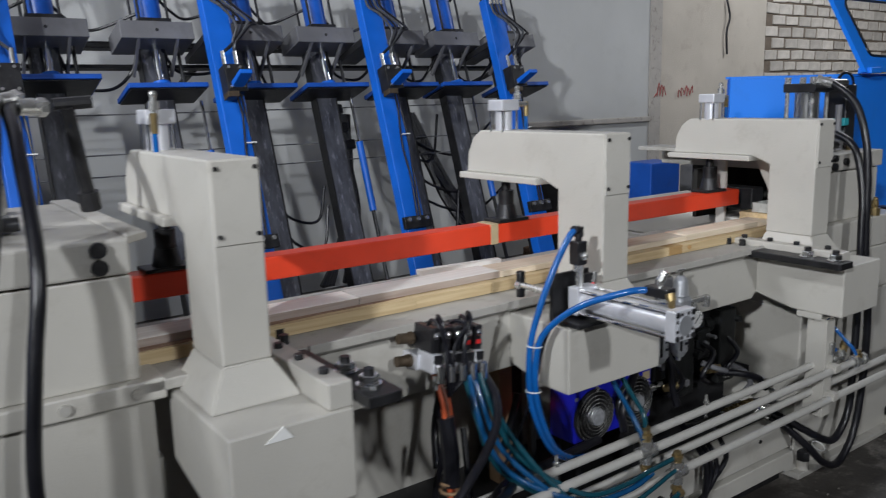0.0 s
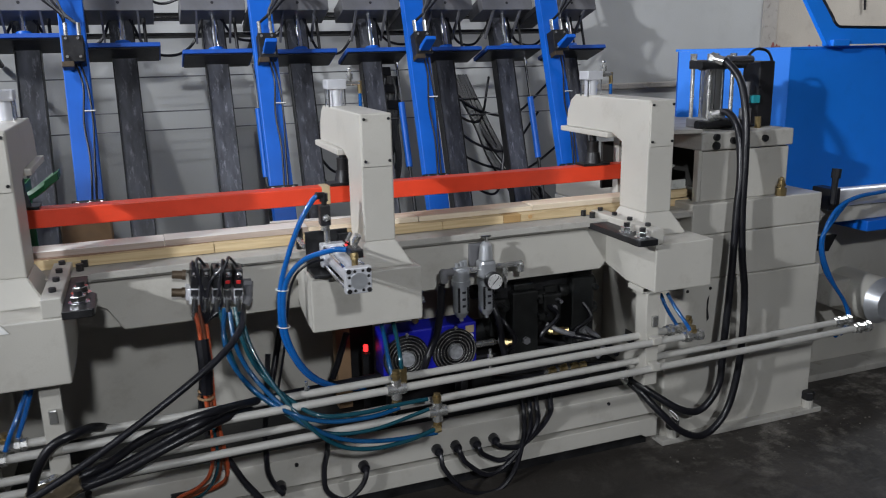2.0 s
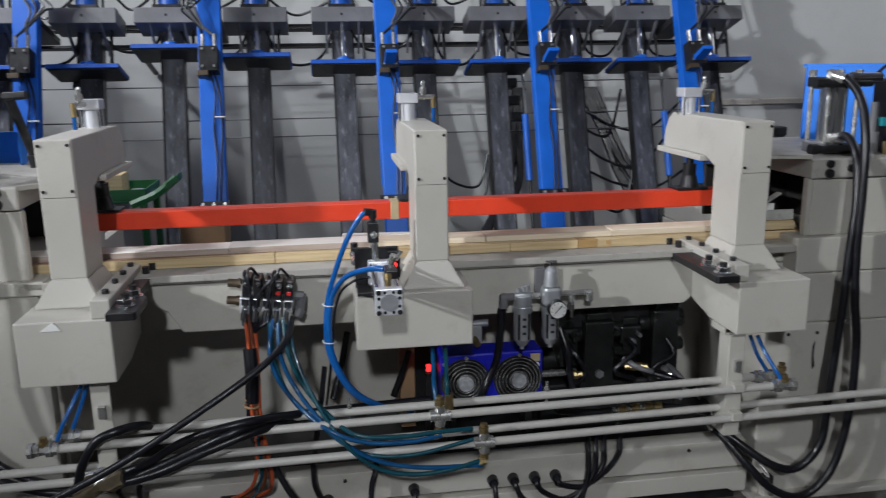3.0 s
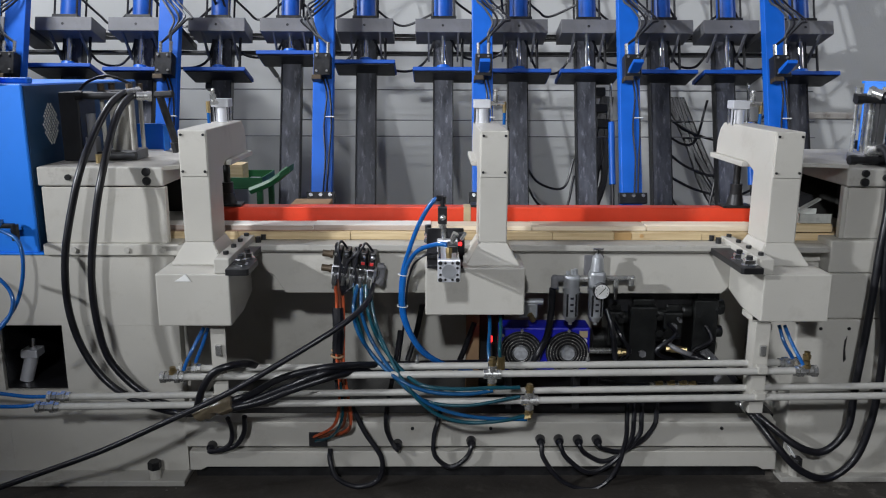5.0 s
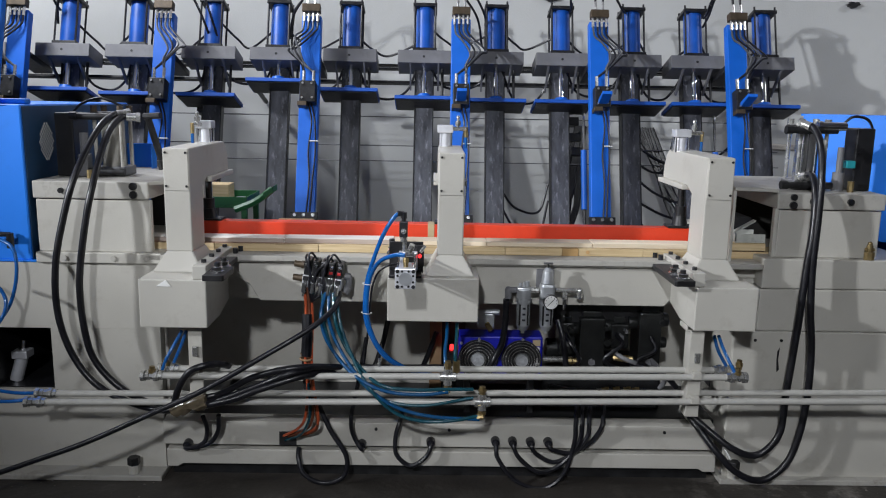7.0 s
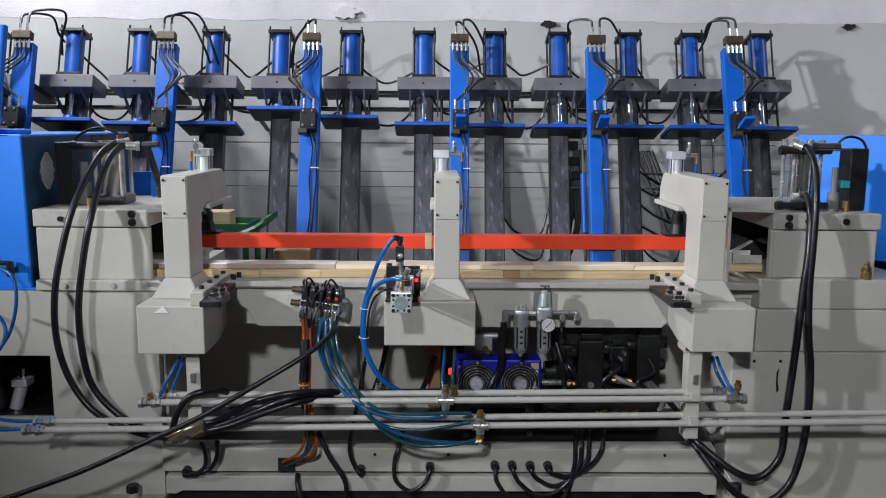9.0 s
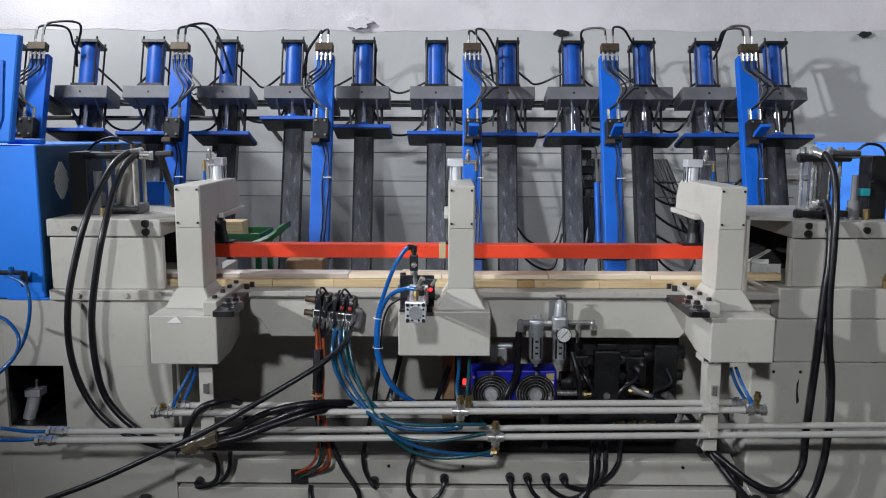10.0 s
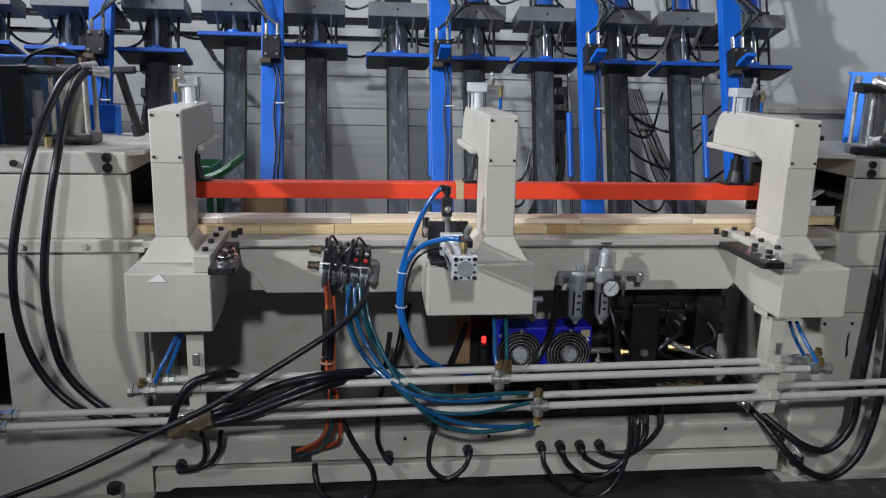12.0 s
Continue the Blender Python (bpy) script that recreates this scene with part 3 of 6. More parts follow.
def lube_pot(x, y, z, group="brass oilers"):
    pot = thing("oiler", "small brass oiler standing on the machine ledge", "oiler", (x, y, z), group)
    bm = rod(B(), (x, y, z), (x, y, z + 0.028), 0.019, 8)
    part("body", bm, BRASS, pot, "", True)
    bm = rod(B(), (x, y, z + 0.028), (x, y, z + 0.055), 0.011, 10)
    rod(bm, (x - 0.016, y, z + 0.038), (x + 0.016, y, z + 0.038), 0.007, 8)
    part("stem", bm, BRASS, pot, "", True)
    bm = ball(B(), (x, y, z + 0.060), 0.009, 10)
    part("knob", bm, BRASS, pot, "", True)


# left head
head_l = thing("press_end_machine", "grey steel end head of the press with a dark hatch opening", "press head", (-1.6, 0.6, 0), "end heads of the press")
for q in ((-3.4, -1.50, 0.22, 1.2, 0.0, 0.83), (-1.4995, -0.868, 0.22, 1.2, 0.0, 0.334), (-1.4995, -0.868, 0.22, 1.2, 0.578, 0.83), (-1.278, -0.868, 0.22, 1.2, 0.3345, 0.5775), (-1.4995, -1.2785, 0.80, 1.2, 0.3345, 0.5775)):
    bm = box(B(), *q)
    part("cabinet_panel", bm, PAINT, head_l)
bm = box(B(), -3.4, -0.862, 0.14, 1.24, 0.0, 0.022, 0.004)
part("floor_flange", bm, PAINT_OLD, head_l, "dusty floor flange")
bm = box(B(), -1.305, -0.846, 0.205, 0.86, 0.832, 0.872, 0.004)
part("ledge", bm, PAINT, head_l)
for x in (-1.2, -1.02, -0.9):
    bm = rod(B(), (x, 0.206, 0.852), (x, 0.199, 0.852), 0.010, 14)
    part("ledge_screw", bm, PAINT_OLD, head_l)
bm = box(B(), -1.30, -0.884, 0.225, 0.255, 0.872, 1.066, 0.004)
part("front_plate", bm, PAINT, head_l)
bm = box(B(), -1.30, -1.10, 0.256, 0.84, 0.872, 1.066, 0.004)
part("upper_block", bm, PAINT, head_l)
bm = box(B(), -1.305, -0.885, 0.215, 0.86, 1.070, 1.134, 0.005)
slab = part("top_slab", bm, PAINT_OLD, head_l)
for x, z, r in ((-0.938, 1.088, 0.014), (-0.938, 1.119, 0.014), (-1.2, 1.10, 0.010)):
    bm = rod(B(), (x, 0.216, z), (x, 0.205, z), r, 14)
    part("slab_screw", bm, STEEL_BLACK, slab)
bm = prism(B(), [(-0.885, 0.222), (-0.842, 0.26), (-0.842, 0.92), (-0.885, 0.92)], "z", 1.122, 1.136, 0.002)
part("tunnel_roof", bm, PAINT_OLD, head_l, "dusty tunnel roof plate")
bm = box(B(), -0.856, -0.844, 0.78, 0.92, 0.872, 1.1215, 0.002)
part("tunnel_cheek", bm, PAINT, head_l)
# black sheet added for the shaded void behind the front plate
bm = box(B(), -1.099, -0.857, 0.845, 0.86, 0.873, 1.069)
part("tunnel_back", bm, PLASTIC_BLACK, head_l)
hydraulic_cylinder(head_l, -1.10, 0.47, 1.135, PAINT_OLD, PAINT_OLD, BRASS_DARK)
bm = box(B(), -1.285, -1.215, 0.38, 0.52, 1.135, 1.375, 0.005)
part("valve_box", bm, PLASTIC_BLACK, head_l, "black electric valve box")
bm = tube(B(), [(-1.25, 0.46, 1.37), (-1.20, 0.44, 1.41), (-1.12, 0.43, 1.43), (-1.05, 0.45, 1.40)], 0.005)
part("thin_wire", bm, CABLE, head_l, "", True)
bm = box(B(), -1.20, -1.165, 0.37, 0.42, 1.135, 1.22, 0.004)
rod(bm, (-1.183, 0.395, 1.22), (-1.183, 0.395, 1.30), 0.016, 12)
part("pilot_valve", bm, STEEL_GREY, head_l, "", False)
bm = rod(B(), (-0.90, 0.42, 1.20), (-0.93, 0.38, 1.36), 0.013, 12)
rod(bm, (-0.90, 0.42, 1.20), (-0.895, 0.425, 1.165), 0.020, 8)
rod(bm, (-0.95, 0.39, 1.366), (-0.885, 0.38, 1.37), 0.012, 10)
part("elbow_fitting", bm, STEEL_BLACK, head_l, "black hydraulic elbow", True)
bm = rod(B(), (-1.14, 0.33, 1.134), (-1.14, 0.33, 1.165), 0.012, 8)
part("brass_nipple", bm, BRASS, head_l, "", True)
bm = prism(B(), [(-1.175, 1.135), (-1.05, 1.135), (-1.05, 1.236), (-1.085, 1.240), (-1.175, 1.238)], "y", 0.80, 0.806, 0.002)
box(bm, -1.052, -1.048, 0.74, 0.80, 1.135, 1.236, 0.001)
part("splash_plate", bm, HOOD_BLUE, head_l, "bent blue splash plate")
# black lining that paints the shade inside the hatch, and cylinder in the hatch
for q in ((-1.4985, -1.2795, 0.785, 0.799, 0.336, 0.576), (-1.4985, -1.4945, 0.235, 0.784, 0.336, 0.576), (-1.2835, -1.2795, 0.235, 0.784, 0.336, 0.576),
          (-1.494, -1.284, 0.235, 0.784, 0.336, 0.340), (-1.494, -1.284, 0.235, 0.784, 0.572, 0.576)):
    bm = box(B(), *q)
    part("hatch_lining", bm, PLASTIC_BLACK, head_l, "black lining, the hatch's shade put into its colour")
bm = box(B(), -1.47, -1.41, 0.285, 0.345, 0.43, 0.46, 0.003)
part("hatch_cylinder_cap", bm, ALU, head_l)
bm = rod(B(), (-1.437, 0.315, 0.46), (-1.432, 0.315, 0.50), 0.011, 12)
part("hatch_cylinder_rod", bm, CHROME, head_l, "", True)
bm = rod(B(), (-1.465, 0.30, 0.341), (-1.44, 0.315, 0.44), 0.024, 16)
part("hatch_cylinder", bm, ALU, head_l, "aluminium cylinder inside the hatch", True)
bm = B()
for z in (0.475, 0.49):
    box(bm, -1.40, -1.30, 0.55, 0.56, z, z + 0.007)
part("hatch_rails", bm, PAINT_OLD, head_l)
# floor bolts
for x, y in ((-0.975, 0.17), (-1.9, 0.17)):
    bm = rod(B(), (x, y, 0.022), (x, y, 0.055), 0.021, 12)
    bolt = part("levelling_bolt", bm, PAINT, head_l)
    bm = rod(B(), (x, y, 0.055), (x, y, 0.085), 0.024, 6, bevel=0.003)
    part("bolt_head", bm, STEEL_BLACK, bolt)

hood_l = thing("blue_hood", "blue painted sheet-steel hood with a round mesh vent", "machine hood", (-1.9, 0.7, 0.84), "blue hoods of the end heads")
bm = box(B(), -3.3, -1.33, 0.225, 1.25, 0.835, 1.405, 0.006)
part("hood_shell", bm, HOOD_BLUE, hood_l)
# unlit side of the hood: its shade is put into the navy colour
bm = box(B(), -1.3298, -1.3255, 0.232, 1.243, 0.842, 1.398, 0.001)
part("side_panel", bm, NAVY, hood_l, "hood side, its shade put into dark navy")
# white pegs stand in for light coming through the vent holes
bm = B()
for i in range(-7, 8):
    for j in range(-7, 8):
        y, z = 0.395 + i * 0.009, 1.265 + j * 0.0095
        if ((y - 0.395) / 0.055) ** 2 + ((z - 1.265) / 0.068) ** 2 < 1 and (i + j) % 2 == 0:
            rod(bm, (-1.3262, y, z), (-1.3235, y, z), 0.0048, 6)
part("mesh_vent", bm, WHITE, hood_l, "vent holes, light from behind painted as white pegs")
bm = box(B(), -1.47, -1.31, 0.215, 0.30, 0.832, 0.8385, 0.001)
part("hood_flange", bm, HOOD_BLUE, hood_l)
bm = prism(B(), [(-1.62, 1.41), (-1.405, 1.41), (-1.345, 1.79), (-1.60, 1.81)], "y", 0.20, 0.235, 0.008)
guard_l = part("raised_guard", bm, HOOD_BLUE, hood_l, "raised blue guard plate")
bm = prism(B(), [(-1.60, 1.46), (-1.44, 1.46), (-1.425, 1.50), (-1.405, 1.70), (-1.59, 1.72)], "y", 0.195, 0.2005, 0.002)
part("guard_window", bm, BLUE, guard_l)
bm = box(B(), -1.47, -1.34, 0.29, 0.33, 1.405, 1.425, 0.006)
part("guard_hinge", bm, HOOD_BLUE, hood_l)

# right head
head_r = thing("press_end_machine", "grey steel end head of the press with an open timber tunnel", "press head", (1.65, 0.6, 0), "end heads of the press")
bm = box(B(), 1.30, 2.0, 0.20, 1.2, 0.0, 0.61, 0.006)
part("cabinet", bm, PAINT, head_r)
bm = box(B(), 1.2965, 1.3005, 0.39, 0.45, 0.315, 0.365, 0.001)
part("cable_hole", bm, PLASTIC_BLACK, head_r, "black cable hole in the cabinet side")
bm = box(B(), 1.385, 1.975, 0.20, 1.2, 0.612, 0.775, 0.005)
part("middle_block", bm, PAINT, head_r)
bm = box(B(), 1.30, 1.385, 0.26, 0.9, 0.61, 0.80, 0.004)
part("tunnel_sill", bm, PAINT, head_r)
bm = box(B(), 1.39, 1.975, 0.20, 1.2, 0.777, 0.890, 0.005)
part("upper_ledge", bm, PAINT, head_r)
bm = box(B(), 1.445, 1.83, 0.235, 0.262, 0.8905, 1.070, 0.004)
part("front_plate", bm, PAINT, head_r)
bm = box(B(), 1.62, 1.83, 0.263, 0.9, 0.8905, 1.070, 0.004)
part("upper_block", bm, PAINT, head_r)
# dark sheet painted as the shade under the slab
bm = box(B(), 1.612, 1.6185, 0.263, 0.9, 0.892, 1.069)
part("tunnel_lining", bm, TUNNEL_SHADE, head_r, "near-black lining for the shade inside the tunnel")
bm = box(B(), 1.43, 1.835, 0.222, 0.92, 1.074, 1.134, 0.005)
slab = part("top_slab", bm, PAINT_OLD, head_r)
for x, z, r in ((1.56, 1.105, 0.012), (1.70, 1.105, 0.012), (1.487, 1.09, 0.014), (1.487, 1.12, 0.012)):
    bm = rod(B(), (x, 0.223, z), (x, 0.211, z), r, 14)
    part("slab_screw", bm, STEEL_BLACK, slab)
bm = prism(B(), [(1.285, 0.26), (1.4295, 0.222), (1.4295, 0.92), (1.285, 0.92)], "z", 1.136, 1.150, 0.002)
part("tunnel_roof", bm, PAINT_OLD, head_r, "dusty tunnel roof plate")
bm = box(B(), 1.279, 1.291, 0.508, 0.546, 0.80, 1.1355, 0.002)
part("tunnel_post", bm, PAINT, head_r)
bm = prism(B(), [(0.262, 0.80), (0.262, 1.1355), (0.40, 1.1355), (0.30, 0.95), (0.30, 0.80)], "x", 1.279, 1.291, 0.002)
part("tunnel_cheek", bm, PAINT, head_r)
bm = box(B(), 1.43, 1.444, 0.236, 0.262, 0.8905, 1.0735, 0.002)
part("tunnel_cheek", bm, PAINT, head_r)
# dark sheet closing the tunnel, painted as its inner shade
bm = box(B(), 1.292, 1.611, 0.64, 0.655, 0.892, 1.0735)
part("tunnel_back", bm, TUNNEL_SHADE, head_r)
bm = box(B(), 1.36, 1.43, 0.45, 0.60, 0.93, 1.01, 0.004)
part("pusher_block", bm, STEEL_BLACK, head_r)
hydraulic_cylinder(head_r, 1.60, 0.40, 1.135, CHROME, ZINC, ZINC)
bm = rod(B(), (1.60, 0.315, 1.378), (1.70, 0.315, 1.378), 0.016, 14)
rod(bm, (1.592, 0.315, 1.378), (1.612, 0.315, 1.378), 0.019, 8)
part("bright_port_pipe", bm, CHROME, head_r, "bright steel port pipe", True)
bm = box(B(), 1.755, 1.825, 0.33, 0.42, 1.135, 1.372, 0.005)
part("valve_box", bm, PLASTIC_BLACK, head_r, "black electric valve box")
bm = rod(B(), (1.70, 0.33, 1.135), (1.70, 0.33, 1.205), 0.022, 12)
rod(bm, (1.70, 0.33, 1.205), (1.70, 0.33, 1.30), 0.012, 10)
part("pilot_valve", bm, STEEL_GREY, head_r, "", True)
bm = box(B(), 1.722, 1.756, 0.318, 0.36, 1.222, 1.25, 0.003)
part("cable_plug", bm, TEAL_PLASTIC, head_r, "teal cable plug")
bm = tube(B(), [(1.70, 0.35, 1.38), (1.74, 0.34, 1.415), (1.80, 0.34, 1.40), (1.82, 0.34, 1.33), (1.76, 0.33, 1.27)], 0.005)
part("thin_wire", bm, CABLE, head_r, "", True)
bm = rod(B(), (1.735, 0.30, 1.134), (1.735, 0.30, 1.175), 0.012, 8)
part("brass_nipple", bm, BRASS, head_r, "", True)
for x in (1.385, 1.485):
    bm = rod(B(), (x, 0.201, 0.575), (x, 0.197, 0.575), 0.006, 10)
    part("cabinet_screw", bm, STEEL_BLACK, head_r)
bm = prism(B(), [(1.474, 0.53), (1.482, 0.548), (1.480, 0.50), (1.487, 0.46), (1.478, 0.45), (1.474, 0.49)], "y", 0.1985, 0.2005)
part("paint_chip", bm, STEEL_BLACK, head_r, "chipped paint scar")
bm = box(B(), 1.285, 2.04, 0.165, 1.24, 0.0, 0.022, 0.004)
part("floor_flange", bm, PAINT_OLD, head_r, "dusty floor flange")
for x in (1.34, 1.985):
    bm = rod(B(), (x, 0.185, 0.022), (x, 0.185, 0.055), 0.021, 12)
    bolt = part("levelling_bolt", bm, PAINT, head_r)
    bm = rod(B(), (x, 0.185, 0.055), (x, 0.185, 0.09), 0.024, 6, bevel=0.003)
    part("bolt_head", bm, STEEL_BLACK, bolt)
lube_pot(1.79, 0.215, 0.8905)

# timber offcuts lying in the tunnel
tray = thing("plastic_tray", "grey plastic tray lying in the timber tunnel", "tray", (1.37, 0.36, 0.93))
bm = box(B(), 1.315, 1.43, 0.30, 0.42, 0.932, 0.938, 0.001)
part("tray_bottom", bm, TRAY, tray)
bm = B()
for y in (0.302, 0.416):
    box(bm, 1.315, 1.43, y, y + 0.004, 0.938, 0.965)
box(bm, 1.315, 1.319, 0.302, 0.42, 0.938, 0.965)
part("tray_rim", bm, TRAY, tray)
bm = prism(B(), [(1.31, 0.955), (1.40, 1.01), (1.402, 1.015), (1.31, 0.962)], "y", 0.33, 0.36)
part("tray_flap", bm, TRAY, tray)
bm = box(B(), 1.30, 1.43, 0.29, 0.46, 0.902, 0.931, 0.002)
solid("wood_offcut", bm, PINE, "short pine offcut lying under the tray", "offcut")
bm = box(B(), 1.20, 1.40, 0.27, 0.60, 0.801, 0.868, 0.003)
solid("tunnel_rail", bm, PAINT, "grey steel feed rail leading into the tunnel", "rail")

hood_r = thing("blue_hood", "blue painted sheet-steel hood with an open front bay", "machine hood", (2.4, 0.9, 0.81), "blue hoods of the end heads")
for wall in (((1.785, 0.85), (2.11, 0.56), (2.118, 0.571), (1.793, 0.861)),):
    bm = prism(B(), wall, "z", 0.893, 1.408)
    part("side_sheet", bm, HOOD_BLUE, hood_r)
bm = prism(B(), [(2.112, 0.80), (2.112, 1.408), (2.62, 1.408), (2.84, 0.80)], "y", 0.56, 0.572, 0.002)
part("front_sheet", bm, HOOD_BLUE, hood_r)
bm = prism(B(), [(1.785, 0.85), (2.11, 0.558), (4.8, 0.558), (4.8, 0.875), (1.785, 0.875)], "z", 1.4085, 1.418)
part("top_sheet", bm, HOOD_BLUE, hood_r)
bm = box(B(), 1.795, 4.8, 0.862, 0.874, 0.80, 1.408, 0.002)
part("back_sheet", bm, BLUE_DULL, hood_r)
bm = box(B(), 2.638, 4.8, 0.56, 0.572, 1.365, 1.408, 0.002)
part("front_lintel", bm, HOOD_BLUE, hood_r)
bm = box(B(), 4.2, 4.8, 0.56, 0.572, 0.80, 1.365, 0.002)
part("front_sheet", bm, HOOD_BLUE, hood_r)
bm = B()
box(bm, 2.86, 3.25, 0.62, 0.85, 0.80, 1.02, 0.01)
box(bm, 2.72, 2.92, 0.60, 0.80, 1.02, 1.18, 0.01)
part("saw_unit", bm, STEEL_BLACK, hood_r, "black saw unit inside the hood")
bm = rod(B(), (2.70, 0.66, 1.00), (3.30, 0.66, 1.06), 0.036, 14)
duct = part("duct", bm, STEEL_GREY, hood_r, "grey ribbed duct", True)
for k in range(14):
    bm = ring(B(), (2.71 + 0.044 * k, 0.66, 1.001 + 0.0044 * k), (1, 0, 0.1), 0.040, 0.009, 18, 6)
    part("duct_rib", bm, TRAY, duct)
bm = box(B(), 2.54, 2.57, 0.60, 0.64, 1.26, 1.30, 0.003)
rod(bm, (2.555, 0.62, 1.02), (2.555, 0.62, 1.26), 0.012, 10)
part("sensor", bm, ZINC, hood_r)
# open lid with a rounded window
lid = B()
outer = [(2.05, 1.95), (2.25, 1.425), (3.4, 1.425), (3.6, 1.95)]
inner = []
for cx, cz, a0 in ((2.68, 1.70, 0), (2.26, 1.70, 90), (2.34, 1.53, 180), (2.86, 1.52, 270)):
    for k in range(5):
        a = radians(a0 + 22.5 * k)
        inner.append((cx + 0.035 * math.cos(a), cz + 0.035 * math.sin(a)))
vo = [[lid.verts.new((x, y + 0.35 * (z - 1.42), z)) for x, z in outer] for y in (0.51, 0.53)]
vi = [[lid.verts.new((x, y + 0.35 * (z - 1.42), z)) for x, z in inner] for y in (0.51, 0.53)]
for s in (0, 1):
    es = []
    for loop in (vo[s], vi[s]):
        for i in range(len(loop)):
            es.append(lid.edges.new((loop[i], loop[(i + 1) % len(loop)])))
    bmesh.ops.triangle_fill(lid, edges=es, use_beauty=True)
for lo in (vo, vi):
    k = len(lo[0])
    for i in range(k):
        lid.faces.new((lo[0][i], lo[0][(i + 1) % k], lo[1][(i + 1) % k], lo[1][i]))
lid_ob = part("raised_lid", lid, HOOD_BLUE, hood_r, "raised blue lid frame with a rounded window")
bm = tube(B(), [(x, 0.508 + 0.35 * (z - 1.42), z) for x, z in inner + inner[:1]], 0.006, 6, smooth=False)
part("window_gasket", bm, RUBBER, lid_ob, "black rubber gasket")
bm = box(B(), 2.27, 2.36, 0.50, 0.56, 1.4185, 1.445, 0.004)
part("lid_hinge", bm, HOOD_BLUE, hood_r)
# feed cylinder, shelf and motor beyond the head
base_r = thing("outfeed_base", "grey steel base of the outfeed beside the end head", "machine base", (2.8, 0.7, 0))
bm = box(B(), 2.04, 4.9, 0.52, 1.2, 0.0, 0.80, 0.006)
part("base_body", bm, PAINT, base_r)
bm = box(B(), 2.002, 4.9, 0.30, 0.62, 0.735, 0.80, 0.006)
part("shelf", bm, PAINT_OLD, base_r)
bm = box(B(), 2.30, 4.9, 0.27, 0.52, 0.69, 0.733, 0.004)
part("blue_bracket", bm, BLUE, base_r)
bm = box(B(), 2.01, 4.9, 0.40, 1.25, 0.0, 0.03, 0.003)
part("floor_flange", bm, PAINT_OLD, base_r)
bm = rod(B(), (2.12, 0.30, 0.84), (2.95, 0.30, 0.83), 0.038, 20)
feed = part("feed_cylinder", bm, ALU, base_r, "bright aluminium feed cylinder", True)
bm = box(B(), 2.07, 2.125, 0.255, 0.345, 0.80, 0.885, 0.004)
part("cylinder_end", bm, PLASTIC_BLACK, feed)
bm = rod(B(), (2.07, 0.24, 0.83), (2.075, 0.24, 0.93), 0.012, 10)
rod(bm, (2.075, 0.24, 0.93), (2.078, 0.24, 0.965), 0.018, 10)
part("cylinder_valve", bm, PLASTIC_BLACK, feed, "", True)
motor = thing("electric_motor", "pale grey electric motor with a domed fan cover", "motor", (2.46, 0.38, 0.25))
bm = rod(B(), (2.46, 0.30, 0.37), (2.46, 0.52, 0.37), 0.098, 28, bevel=0.012)
part("motor_body", bm, PAINT, motor, "", True)
bm = rod(B(), (2.46, 0.255, 0.37), (2.46, 0.30, 0.37), 0.07, 28, 0.1)
part("fan_cover", bm, ALU_MATT, motor, "", True)
bm = rod(B(), (2.46, 0.25, 0.37), (2.46, 0.256, 0.37), 0.022, 20)
part("cover_cap", bm, PAINT_OLD, motor, "", True)
bm = box(B(), 2.29, 2.40, 0.40, 0.519, 0.33, 0.45, 0.01)
part("terminal_box", bm, PAINT_OLD, motor)
bm = prism(B(), [(2.10, 0.62), (2.40, 0.62), (2.36, 0.55), (2.14, 0.58)], "y", 0.505, 0.519)
part("dark_slot", bm, PLASTIC_BLACK, motor)


# ---------------------------------------------------------------- pipes along the front
def fitting(bm, p, axis, r=0.014, n=3, step=0.014):
    p, a = Vector(p), Vector(axis).normalized()
    for k in range(n):
        rod(bm, p + a * step * k, p + a * step * (k + 0.9), r * (1.0, 1.25, 0.9)[k % 3], 8)
    return bm


def air_pipe(x0, z0, x1, z1, y, label):
    pipe = thing("air_pipe", label, "pipe", (x0, y, z0), "air pipes along the front")
    bm = rod(B(), (x0, y, z0), (x1, y, z1), 0.0115, 14)
    part("pipe", bm, PIPE, pipe, "", True)
    bm = fitting(B(), (x0 + 0.02, y, z0), (-1, 0, 0), 0.0165, 5, 0.015)
    part("end_fitting", bm, ZINC, pipe, "bright zinc fitting")
    bm = fitting(B(), (x1 - 0.02, y, z1), (1, 0, 0), 0.0165, 5, 0.015)
    part("end_fitting", bm, ZINC, pipe, "bright zinc fitting")
    return pipe


air_pipe(-0.80, 0.486, 1.215, 0.508, -0.03, "grey painted air pipe under the brackets")
air_pipe(-0.76, 0.492, 1.19, 0.513, 0.03, "grey painted air pipe behind its twin")
air_pipe(-1.21, 0.383, 1.96, 0.428, -0.03, "long grey painted air pipe near the base")
air_pipe(-1.20, 0.392, 1.93, 0.437, 0.03, "long grey painted air pipe behind its twin")

